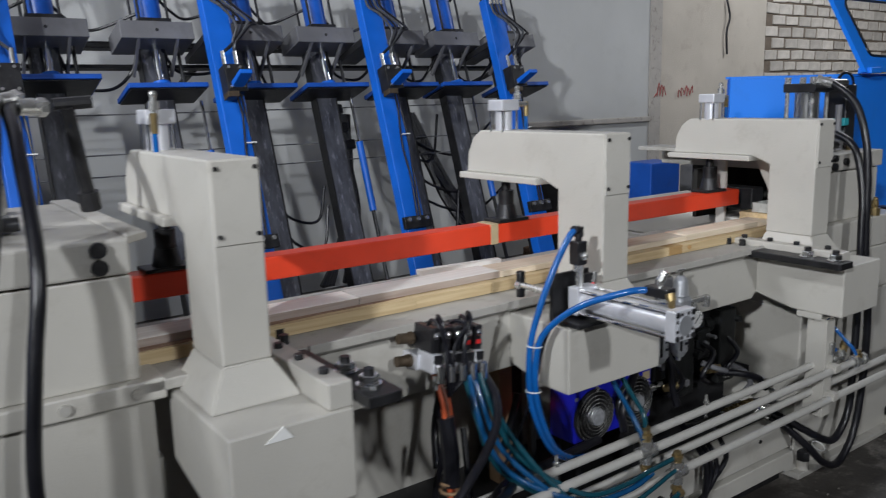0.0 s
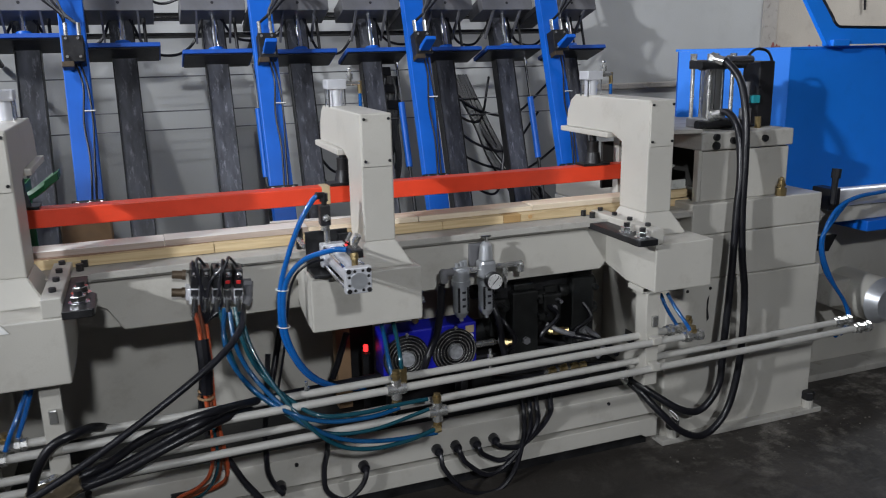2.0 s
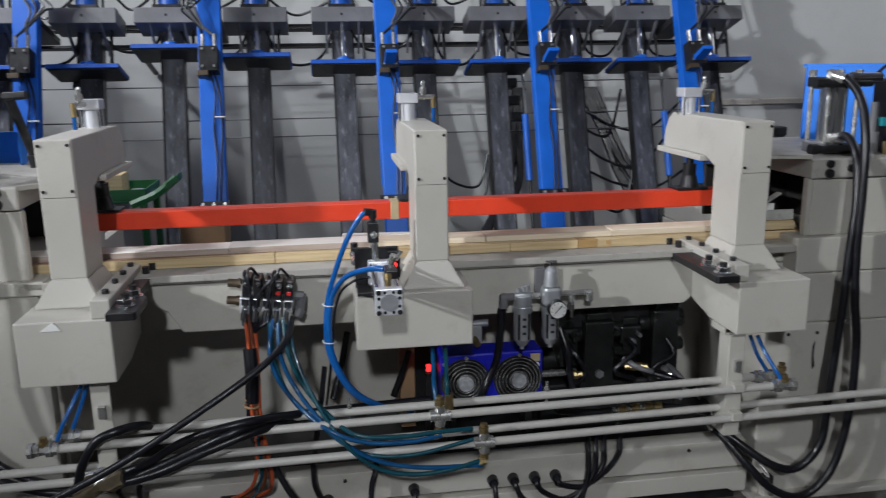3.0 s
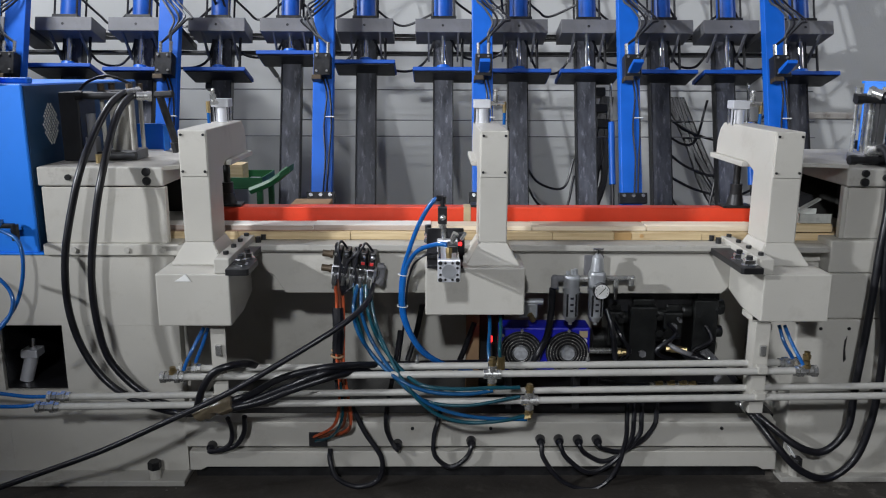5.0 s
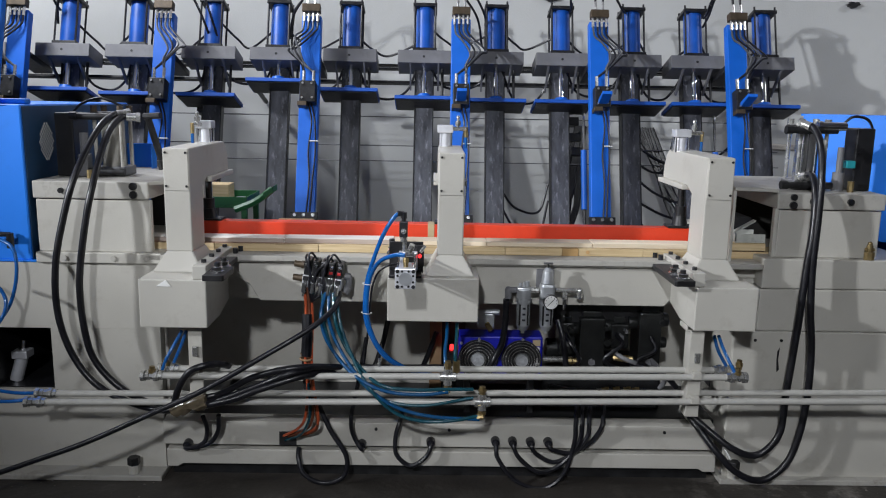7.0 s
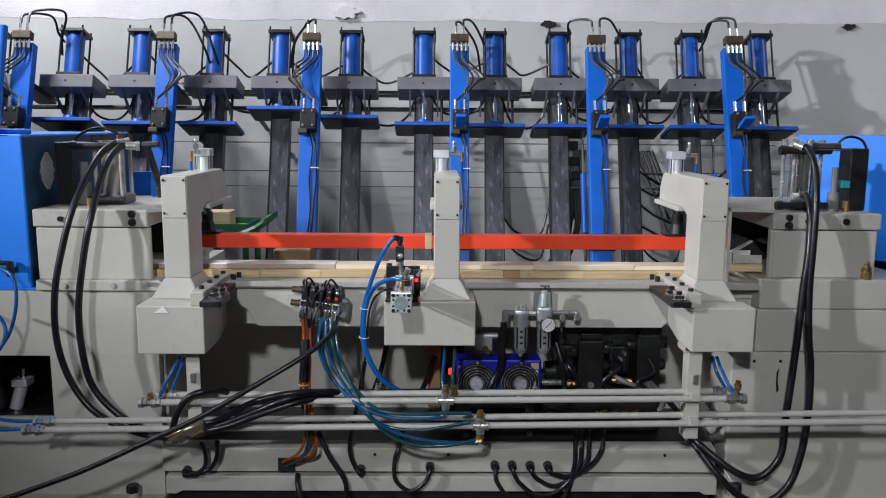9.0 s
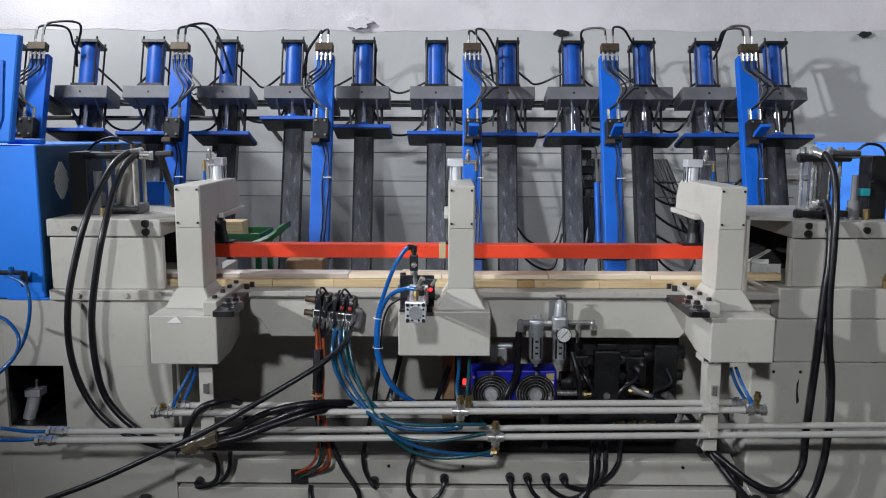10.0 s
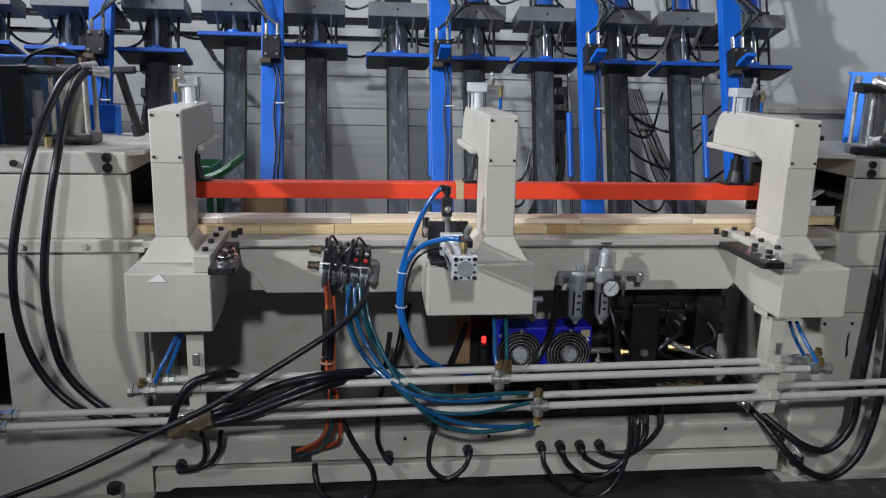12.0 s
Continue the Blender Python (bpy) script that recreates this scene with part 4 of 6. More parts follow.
for x, zb in ((-0.668, 0.670), (1.090, 0.684)):
    post = thing("pipe_bracket", "grey flat-steel bracket holding the air pipes under a clamp arch", "bracket", (x, 0, 0.35), "pipe brackets")
    bm = box(B(), x - 0.024, x + 0.024, -0.013, -0.007, 0.352, zb - 0.018, 0.0015)
    part("upright", bm, PAINT, post)
    bm = box(B(), x - 0.024, x - 0.018, -0.007, 0.05, 0.352, zb - 0.018, 0.0015)
    part("flange", bm, PAINT, post)
    bm = B()
    box(bm, x - 0.036, x + 0.016, 0.0, 0.08, zb - 0.018, zb - 0.0145)
    box(bm, x - 0.036, x + 0.016, 0.0, 0.08, zb - 0.003, zb - 0.0002)
    box(bm, x - 0.036, x - 0.032, 0.0, 0.08, zb - 0.0145, zb - 0.003)
    box(bm, x + 0.012, x + 0.016, 0.0, 0.08, zb - 0.0145, zb - 0.003)
    part("square_tube", bm, PAINT, post)
    bm = box(B(), x - 0.008, x + 0.012, -0.026, -0.0132, 0.555, 0.592, 0.003)
    part("small_clamp", bm, ZINC, post)
    for z in (0.497 + 0.009 * x, 0.402 + 0.0135 * x):
        bm = box(B(), x - 0.015, x + 0.015, -0.0445, -0.0132, z - 0.006, z + 0.019, 0.002)
        part("pipe_clip", bm, PAINT, post)

for x, z in ((-0.03, 0.494), (0.535, 0.502)):
    bm = rod(B(), (x, 0.03, z - 0.02), (x, 0.03, z + 0.045), 0.004, 8)
    rod(bm, (x, 0.03, z + 0.018), (x, 0.03, z + 0.028), 0.008, 6)
    solid("pipe_stud", bm, ZINC, "threaded stud clamped to the air pipe", "stud")

# tees on the pipes
for x, z in ((0.215, 0.497), (0.338, 0.405)):
    tee = thing("pipe_tee", "zinc and brass tee fitting on the air pipe", "pipe fitting", (x, -0.03, z), "tees on the air pipes")
    bm = rod(B(), (x - 0.028, -0.03, z), (x + 0.028, -0.03, z), 0.0165, 12)
    rod(bm, (x, -0.03, z - 0.03), (x, -0.03, z + 0.03), 0.015, 10)
    part("tee_body", bm, ZINC, tee, "", True)
    for sg in (-1, 1):
        bm = fitting(B(), (x, -0.03, z + sg * 0.028), (0, 0, sg), 0.0115, 3, 0.010)
        part("brass_nut", bm, BRASS, tee, "brass nut")
    bm = fitting(B(), (x + 0.004, -0.045, z - 0.05), (-1, 0, -0.1), 0.010, 2, 0.012)
    part("brass_elbow", bm, BRASS, tee, "brass elbow")
bm = rod(B(), (0.245, 0.0, 0.545), (0.245, 0.0, 0.50), 0.013, 8)
solid("brass_coupling", bm, BRASS, "brass hose coupling above the air pipes", "coupling")
for x in (-0.815, 1.235):
    bm = fitting(B(), (x, -0.03, 0.485 + (0.022 if x > 0 else 0.0)), (0, 0, 1), 0.011, 3, 0.012)
    solid("brass_elbow", bm, BRASS, "brass elbow at the end of an air pipe", "pipe fitting", "brass elbows of the pipes")
    bm = B()
    fitting(bm, (x + 0.028, 0.03, 0.495 + (0.022 if x > 0 else 0.0)), (0, 0, 1), 0.011, 3, 0.012)
    solid("brass_elbow", bm, BRASS, "brass elbow at the end of an air pipe", "pipe fitting", "brass elbows of the pipes")


# ---------------------------------------------------------------- hoses and cables
def hose(name, label, category, mat, r, pts, group="", sides=12, base_z=None):
    bm = tube(B(), pts, r, sides)
    if name == "hydraulic_hose":
        whole = thing(name, label, category, tuple(pts[0]), group)
        part("rubber_jacket", bm, mat, whole, "", True)
        for a, b in ((pts[0], pts[1]), (pts[-1], pts[-2])):
            a, b = Vector(a), Vector(b)
            d = (b - a).normalized()
            sleeve = part("ferrule", rod(B(), a - d * 0.008, a + d * 0.03, r * 1.25, 14), ZINC, whole, "crimped zinc ferrule", True)
            part("hex_nut", rod(B(), a - d * 0.02, a - d * 0.006, r * 1.45, 6), ZINC, sleeve)
        return whole
    return solid(name, bm, mat, label, category, group, smooth=True)


lamp_red = thing("indicator_lamp", "red glowing indicator lamp beside the oil cooler", "indicator lamp", (0.239, 0.40, 0.236))
bm = rod(B(), (0.239, 0.394, 0.456), (0.239, 0.394, 0.480), 0.008, 14, bevel=0.003)
part("lens", bm, RED_LENS, lamp_red, "glowing red lens", True)
bm = rod(B(), (0.239, 0.394, 0.444), (0.239, 0.394, 0.452), 0.014, 14)
box(bm, 0.229, 0.249, 0.40, 0.42, 0.236, 0.46, 0.002)
part("lamp_stand", bm, STEEL_BLACK, lamp_red)
for k, (x, mat) in enumerate(((0.207, HOSE_PETROL), (0.243, HOSE_TEAL))):
    hose("air_hose", ("blue", "teal")[k] + " air hose rising from the tee behind the middle bracket", "hose", mat, 0.0065, [(x, -0.028 + 0.03 * k, 0.53), (x - 0.003, 0.0, 0.575), (x + 0.004, 0.06, 0.63), (x + 0.002, 0.12, 0.70)], "pipe end hoses")

HYD = "black rubber hydraulic hose sweeping down the head"
hose("hydraulic_hose", HYD, "hose", RUBBER, 0.0122, [(-1.02, 0.385, 1.375), (-1.049, 0.36, 1.371), (-1.068, 0.25, 1.32), (-1.103, 0.12, 1.167), (-1.139, 0.08, 1.011), (-1.166, 0.06, 0.853), (-1.171, 0.06, 0.689), (-1.136, 0.06, 0.544), (-1.058, 0.05, 0.431), (-0.938, 0.02, 0.374), (-0.785, -0.02, 0.354), (-0.678, -0.04, 0.39)], "hydraulic hoses")
hose("hydraulic_hose", HYD, "hose", RUBBER, 0.0122, [(-0.982, 0.385, 1.362), (-1.024, 0.37, 1.363), (-1.036, 0.25, 1.3), (-1.046, 0.12, 1.127), (-1.072, 0.09, 0.969), (-1.093, 0.075, 0.789), (-1.085, 0.07, 0.624), (-1.052, 0.07, 0.498), (-0.953, 0.06, 0.396), (-0.819, 0.02, 0.359), (-0.694, -0.02, 0.4)], "hydraulic hoses")
RB = "black rubber hose running from the taped joint along the bed"
hose("rubber_hose", RB, "hose", RUBBER, 0.0115, [(-0.688, -0.04, 0.398), (-0.573, -0.06, 0.433), (-0.454, -0.06, 0.496), (-0.298, -0.06, 0.533), (-0.117, 0.06, 0.494), (0.044, 0.1, 0.482), (0.209, 0.12, 0.478)], "rubber hoses")
hose("rubber_hose", RB, "hose", RUBBER, 0.0115, [(-0.679, -0.05, 0.387), (-0.571, -0.07, 0.416), (-0.433, -0.07, 0.471), (-0.316, -0.07, 0.518), (-0.195, 0.04, 0.498), (-0.08, 0.1, 0.473), (0.126, 0.12, 0.463)], "rubber hoses")
hose("rubber_hose", RB, "hose", RUBBER, 0.012, [(-0.673, -0.06, 0.381), (-0.53, -0.08, 0.42), (-0.412, -0.08, 0.467), (-0.263, -0.04, 0.501), (-0.121, 0.1, 0.465), (-0.003, 0.2, 0.43)], "rubber hoses")
hose("rubber_hose", "black rubber hose bent in an arc over the pipes", "hose", RUBBER, 0.012, [(-0.738, -0.05, 0.387), (-0.716, -0.06, 0.453), (-0.677, -0.06, 0.512), (-0.621, -0.05, 0.533), (-0.576, 0, 0.519), (-0.548, 0.08, 0.471)], "rubber hoses")
hose("power_cable", "thick black power cable crossing in front of the press", "cable", CABLE, 0.0095, [(-1.648, -0.14, 0.036), (-1.455, -0.13, 0.114), (-1.222, -0.12, 0.198), (-1.024, -0.12, 0.274), (-0.812, -0.11, 0.371), (-0.619, -0.1, 0.462), (-0.428, -0.08, 0.571), (-0.263, -0.02, 0.663), (-0.193, 0.05, 0.715), (-0.177, 0.12, 0.755)])
wrap = B()
tube(wrap, [(-0.741, -0.045, 0.365), (-0.705, -0.05, 0.381), (-0.664, -0.055, 0.396), (-0.617, -0.06, 0.406)], 0.028, 10, 4)
for v in wrap.verts:
    v.co += Vector((0.5, 0.5, 1.0)) * 0.012 * noise.noise(v.co * 45)
solid("taped_joint", wrap, material("dirty_clear_tape", (0.15, 0.12, 0.08), 0.18, spread=0.35, scale=25, coat=0.5), "hose joint wrapped in dirty shiny tape", "hose joint", smooth=True)
RH = "black rubber hydraulic hose hanging in a loop before the head"
hose("hydraulic_hose", RH, "hose", RUBBER, 0.013, [(1.538, 0.31, 1.385), (1.561, 0.28, 1.373), (1.559, 0.2, 1.31), (1.548, 0.15, 1.192), (1.541, 0.13, 1.052), (1.535, 0.12, 0.868), (1.541, 0.11, 0.704), (1.553, 0.1, 0.58), (1.558, 0.1, 0.409)] + [(1.544, 0.1, 0.25), (1.505, 0.1, 0.123), (1.419, 0.1, 0.053), (1.32, 0.1, 0.083), (1.241, 0.12, 0.16), (1.184, 0.18, 0.233), (1.152, 0.24, 0.268)], "hydraulic hoses")
hose("hydraulic_hose", RH, "hose", RUBBER, 0.013, [(1.552, 0.31, 1.188), (1.562, 0.26, 1.199), (1.545, 0.18, 1.148), (1.532, 0.14, 1.009), (1.515, 0.125, 0.867), (1.504, 0.115, 0.702), (1.489, 0.105, 0.535), (1.476, 0.1, 0.387)] + [(1.471, 0.1, 0.257), (1.435, 0.1, 0.188), (1.379, 0.1, 0.153), (1.305, 0.1, 0.174), (1.241, 0.13, 0.214), (1.183, 0.18, 0.258), (1.158, 0.24, 0.284)], "hydraulic hoses")
bm = ring(B(), [(1.279, 0.1, 0.156)][0], (1, 0, 0.6), 0.022, 0.002, 16)
solid("cable_tie", bm, WHITE, "pale cable tie round the hydraulic hoses", "cable tie")

AIR = "glossy blue air hose looping below the sensor cylinder"
hose("air_hose", AIR, "hose", HOSE_BLUE, 0.0075, [(0.045, 0.042, 1.058), (0.022, 0.042, 1.05), (-0.018, 0.048, 0.984), (-0.053, 0.06, 0.893), (-0.078, 0.066, 0.800), (-0.082, 0.062, 0.689), (-0.058, 0.06, 0.609), (-0.011, 0.065, 0.535), (0.065, 0.09, 0.481), (0.157, 0.10, 0.456)], "blue air hoses")
hose("air_hose", AIR, "hose", HOSE_BLUE, 0.0075, [(0.066, -0.14, 0.949), (0.033, -0.115, 0.945), (-0.025, -0.03, 0.905), (-0.062, 0.04, 0.834), (-0.075, 0.052, 0.754), (-0.071, 0.05, 0.672), (-0.041, 0.05, 0.590), (0.010, 0.065, 0.524), (0.095, 0.09, 0.468)], "blue air hoses")
hose("sensor_wire", "thin black sensor wire beside the blue hoses", "wire", CABLE, 0.0038, [(0.04, 0.03, 0.885), (0.0, 0.03, 0.878), (-0.035, 0.04, 0.850), (-0.056, 0.05, 0.796), (-0.064, 0.06, 0.729), (-0.078, 0.1, 0.597), (-0.094, 0.15, 0.473)])
for tie in (0, 1):
    bm = ring(B(), (-0.073, 0.057, 0.806) if tie == 0 else (-0.077, 0.057, 0.70), (0.1, 0, 1), 0.0175, 0.0014, 14)
    solid("cable_tie", bm, WHITE, "pale cable tie round the blue hoses", "cable tie")
MAN = "air hose running from the valve block to the pipe tee"
hose("air_hose", "blue " + MAN, "hose", HOSE_PETROL, 0.0065, [(-0.227, 0.1, 0.76), (-0.239, 0.06, 0.692), (-0.223, 0.04, 0.615), (-0.168, 0.02, 0.534), (-0.086, -0.05, 0.485), (0.012, -0.06, 0.448), (0.129, -0.06, 0.44), (0.217, -0.05, 0.447)], "valve block hoses")
hose("air_hose", "blue " + MAN, "hose", HOSE_PETROL, 0.0065, [(-0.215, 0.1, 0.756), (-0.211, 0.06, 0.671), (-0.178, 0.04, 0.584), (-0.109, -0.02, 0.501), (-0.037, -0.06, 0.44), (0.05, -0.06, 0.387), (0.168, -0.06, 0.359), (0.329, -0.05, 0.347)], "valve block hoses")
hose("air_hose", "teal " + MAN, "hose", HOSE_TEAL, 0.0065, [(-0.2, 0.1, 0.76), (-0.189, 0.06, 0.671), (-0.15, 0.04, 0.578), (-0.079, -0.02, 0.507), (-0.008, -0.06, 0.469), (0.109, -0.06, 0.457), (0.207, -0.05, 0.457), (0.305, -0.04, 0.454)], "valve block hoses")
hose("air_hose", "teal " + MAN, "hose", HOSE_TEAL, 0.0065, [(-0.188, 0.1, 0.756), (-0.169, 0.06, 0.65), (-0.118, 0, 0.545), (-0.051, -0.06, 0.454), (0.031, -0.06, 0.373), (0.129, -0.06, 0.342), (0.237, -0.06, 0.346), (0.321, -0.05, 0.359)], "valve block hoses")
hose("air_hose", "teal " + MAN, "hose", HOSE_TEAL, 0.0055, [(-0.239, 0.1, 0.756), (-0.229, 0.07, 0.658), (-0.191, 0.05, 0.549), (-0.111, 0, 0.479), (-0.009, -0.05, 0.416), (0.129, -0.06, 0.4), (0.305, -0.05, 0.427)], "valve block hoses")
for k, (mat, dx) in enumerate(((HOSE_ORANGE, 0), (HOSE_BROWN, 6), (HOSE_ORANGE, 10), (HOSE_BROWN, 3))):
    d = 0.0021 * dx
    pts = [Vector(p) + Vector((d, 0.004 * k, 0)) for p in [(-0.307, 0.12, 0.77), (-0.299, 0.1, 0.701), (-0.298, 0.09, 0.599), (-0.3, 0.08, 0.501), (-0.292, 0.07, 0.415), (-0.304, 0.1, 0.295), (-0.337, 0.13, 0.228), (-0.408, 0.185, 0.17)]]
    pts[-1] += Vector((0, 0, -0.004 * k))
    pts[-2] += Vector((0.012 * k, 0, -0.008 * k))
    pts[-3] += Vector((0.012 * k, -0.01, -0.01 * k))
    hose("signal_wire", ("orange" if mat is HOSE_ORANGE else "brown") + " sheathed wire from the valve block to the base slot", "wire", mat, 0.0055, pts, "valve block wires", 6)
hose("signal_wire", "teal sheathed wire entering the base slot", "wire", HOSE_TEAL, 0.005, [(-0.288, 0.06, 0.43), (-0.286, 0.08, 0.304), (-0.325, 0.12, 0.21), (-0.402, 0.185, 0.152)], "valve block wires", 6)
hose("signal_wire", "black sheathed wire below the valve block", "wire", CABLE, 0.008, [(-0.293, 0.13, 0.736), (-0.296, 0.11, 0.614), (-0.313, 0.12, 0.483), (-0.304, 0.1, 0.393)], "valve block wires", 6)
bm = ring(B(), [(-0.299, 0.085, 0.516)][0], (0.1, 0, 1), 0.020, 0.004, 14)
ring(bm, [(-0.302, 0.085, 0.529)][0], (0.5, 0.2, 1), 0.017, 0.003, 14)
solid("cable_tie", bm, CARDBOARD, "twisted tie round the wire bundle", "cable tie")
for sx, pts in ((0, [(-0.722, 0.02, 0.636), (-0.742, -0.01, 0.592), (-0.763, -0.03, 0.55), (-0.78, -0.03, 0.509)]), (1, [(-0.716, 0.05, 0.627), (-0.735, 0.04, 0.572), (-0.759, 0.03, 0.513)]), (2, [(1.187, 0.05, 0.636), (1.195, 0.02, 0.6), (1.21, -0.02, 0.555), (1.228, -0.03, 0.522)]), (3, [(1.182, 0.08, 0.627), (1.191, 0.05, 0.578), (1.223, 0.03, 0.518)])):
    hose("air_hose", "short blue air hose dropping to the pipe end", "hose", HOSE_BLUE, 0.006, pts, "pipe end hoses")
for pts in ([(-1.478, -0.05, 0.396), (-1.412, -0.03, 0.384), (-1.313, -0.03, 0.384), (-1.249, -0.03, 0.393)], [(-1.504, 0, 0.428), (-1.404, 0.03, 0.402), (-1.324, 0.03, 0.392), (-1.26, 0.03, 0.392)], [(-1.49, 0.1, 0.813), (-1.401, 0.08, 0.786), (-1.35, 0.06, 0.73), (-1.359, 0.04, 0.663), (-1.422, 0.02, 0.597), (-1.495, 0, 0.542)], [(-1.417, 0.15, 0.933), (-1.343, 0.12, 0.902), (-1.325, 0.1, 0.813), (-1.347, 0.08, 0.704), (-1.402, 0.06, 0.626), (-1.482, 0.05, 0.567)]):
    hose("air_hose", "blue air hose hanging at the end of the press head", "hose", HOSE_BLUE, 0.0065, pts, "head end hoses")
elbow = thing("hose_elbow", "black elbow valve beside the blue hood", "elbow valve", (-1.40, 0.18, 0.86))
bm = rod(B(), (-1.47, 0.18, 0.94), (-1.38, 0.18, 0.94), 0.009, 10)
rod(bm, (-1.38, 0.18, 0.945), (-1.38, 0.18, 0.89), 0.013, 8)
part("elbow_body", bm, PLASTIC_BLACK, elbow, "", True)
bm = rod(B(), (-1.425, 0.18, 0.94), (-1.425, 0.18, 0.962), 0.010, 10)
part("blue_collar", bm, HOSE_BLUE, elbow, "", True)
for pts in ([(2.12, 0.22, 0.833), (2.025, 0.2, 0.757), (1.991, 0.2, 0.695), (2.046, 0.22, 0.572), (2.175, 0.25, 0.443), (2.244, 0.26, 0.347), (2.029, 0.1, 0.354)], [(2.289, 0.2, 0.867), (2.152, 0.2, 0.856), (2.058, 0.2, 0.82), (2.005, 0.2, 0.737), (2.005, 0.2, 0.649), (2.09, 0.22, 0.521), (2.193, 0.24, 0.408), (2.172, 0.2, 0.34), (1.914, 0.02, 0.389)]):
    hose("air_hose", "blue air hose looping beyond the end head", "hose", HOSE_BLUE, 0.008, pts, "outfeed hoses")


def plug_cable(pts, plug, label):
    c = thing("plug_cable", label, "cable", plug, "cables plugged into the base")
    bm = rod(B(), (plug[0], 0.184, plug[2]), (plug[0], 0.158, plug[2]), 0.018, 14, 0.0155)
    part("plug", bm, RUBBER, c, "", True)
    bm = tube(B(), [(plug[0], 0.165, plug[2]), (plug[0] + 0.001, 0.145, plug[2] - 0.006)] + pts, 0.0085)
    part("cable", bm, CABLE, c, "", True)


LOOP = "black cable looping down from its socket in the base"
plug_cable([(0.417, 0.13, 0.113), (0.488, 0.13, 0.024), (0.593, 0.13, -0.006), (0.671, 0.14, 0.051), (0.705, 0.14, 0.173), (0.709, 0.15, 0.256), (0.72, 0.2, 0.299)], [(0.408, 0.184, 0.164)][0], LOOP)
plug_cable([(0.5, 0.14, 0.112), (0.577, 0.14, 0.056), (0.663, 0.145, 0.089), (0.723, 0.14, 0.177), (0.733, 0.15, 0.256), (0.745, 0.2, 0.299)], [(0.474, 0.184, 0.164)][0], LOOP)
plug_cable([(0.567, 0.15, 0.124), (0.633, 0.15, 0.093), (0.704, 0.15, 0.13), (0.753, 0.14, 0.201), (0.76, 0.15, 0.256), (0.772, 0.2, 0.299)], [(0.543, 0.184, 0.163)][0], LOOP)
plug_cable([(0.637, 0.15, 0.14), (0.699, 0.15, 0.133), (0.772, 0.155, 0.176), (0.804, 0.14, 0.238), (0.815, 0.16, 0.273), (0.825, 0.2, 0.315)], [(0.611, 0.184, 0.163)][0], LOOP)
plug_cable([(0.139, 0.14, 0.109), (0.085, 0.14, 0.077), (0.031, 0.14, 0.121), (0.027, 0.14, 0.197), (0.041, 0.15, 0.247), (0.057, 0.2, 0.3)], [(0.16, 0.184, 0.158)][0], LOOP)
plug_cable([(-0.124, 0.15, 0.171), (-0.14, 0.15, 0.215), (-0.142, 0.15, 0.269), (-0.136, 0.2, 0.312), (-0.118, 0.25, 0.4), (-0.096, 0.3, 0.534)], [(-0.104, 0.184, 0.146)][0], "black cable rising from its socket in the base")
plug_cable([(-0.72, 0.14, 0.146), (-0.689, 0.14, 0.172), (-0.683, 0.14, 0.221), (-0.684, 0.1, 0.282)], [(-0.767, 0.184, 0.14)][0], "short black cable bent up from its socket in the base")
hose("power_cable", "black cable hanging in a long loop to the floor", "cable", CABLE, 0.0095, [(-0.263, 0.15, 0.312), (-0.216, 0.13, 0.218), (-0.157, 0.12, 0.121), (-0.169, 0.12, 0.04), (-0.244, 0.12, 0.012), (-0.317, 0.12, 0.046), (-0.341, 0.14, 0.101), (-0.344, 0.17, 0.13)])
hose("power_cable", "black cable hanging behind the pipes", "cable", CABLE, 0.009, [(-0.626, 0.1, 0.288), (-0.638, 0.13, 0.215), (-0.67, 0.14, 0.163), (-0.72, 0.14, 0.142)])

# ---------------------------------------------------------------- sensor cylinder on the middle bracket
sc = thing("sensor_cylinder", "bright aluminium pneumatic cylinder on a black plate on the middle bracket", "pneumatic cylinder", (0.069, -0.05, 0.85))
bm = box(B(), 0.002, 0.122, 0.078, 0.088, 0.8415, 0.955, 0.002)
part("back_plate", bm, STEEL_BLACK, sc, "black mounting plate")
bm = box(B(), 0.004, 0.118, -0.005, 0.078, 0.8415, 0.852, 0.002)
part("foot_plate", bm, STEEL_BLACK, sc)
cx, cz = 0.069, 0.893
for y0, y1 in ((-0.24, -0.215), (0.03, 0.062)):
    bm = box(B(), cx - 0.033, cx + 0.033, y0, y1, cz - 0.033, cz + 0.033, 0.003)
    part("end_cap", bm, ALU, sc)
bm = rod(B(), (cx, -0.216, cz), (cx, 0.035, cz), 0.027, 24)
part("barrel", bm, ALU, sc, "", True)
for sx in (-1, 1):
    for sz in (-1, 1):
        bm = rod(B(), (cx + sx * 0.026, -0.22, cz + sz * 0.026), (cx + sx * 0.026, 0.04, cz + sz * 0.026), 0.0045, 8)
        part("tie_rod", bm, CHROME, sc, "", True)
        bm = rod(B(), (cx + sx * 0.025, -0.2405, cz + sz * 0.025), (cx + sx * 0.025, -0.243, cz + sz * 0.025), 0.0062, 8)
        part("screw_recess", bm, STEEL_BLACK, sc)
bm = rod(B(), (cx, -0.239, cz), (cx, -0.2425, cz), 0.021, 26)
part("cap_disc", bm, ALU_MATT, sc, "", True)
bm = B()
for k in range(8):
    a = radians(45 * k + 22.5)
    p = Vector((cx + 0.0265 * math.cos(a), -0.2402, cz + 0.0265 * math.sin(a)))
    rod(bm, p, p + Vector((0, -0.0012, 0)), 0.004, 6)
part("cap_pockets", bm, STEEL_BLACK, sc)
bm = rod(B(), (cx, -0.205, cz + 0.03), (cx, -0.205, cz + 0.055), 0.008, 8)
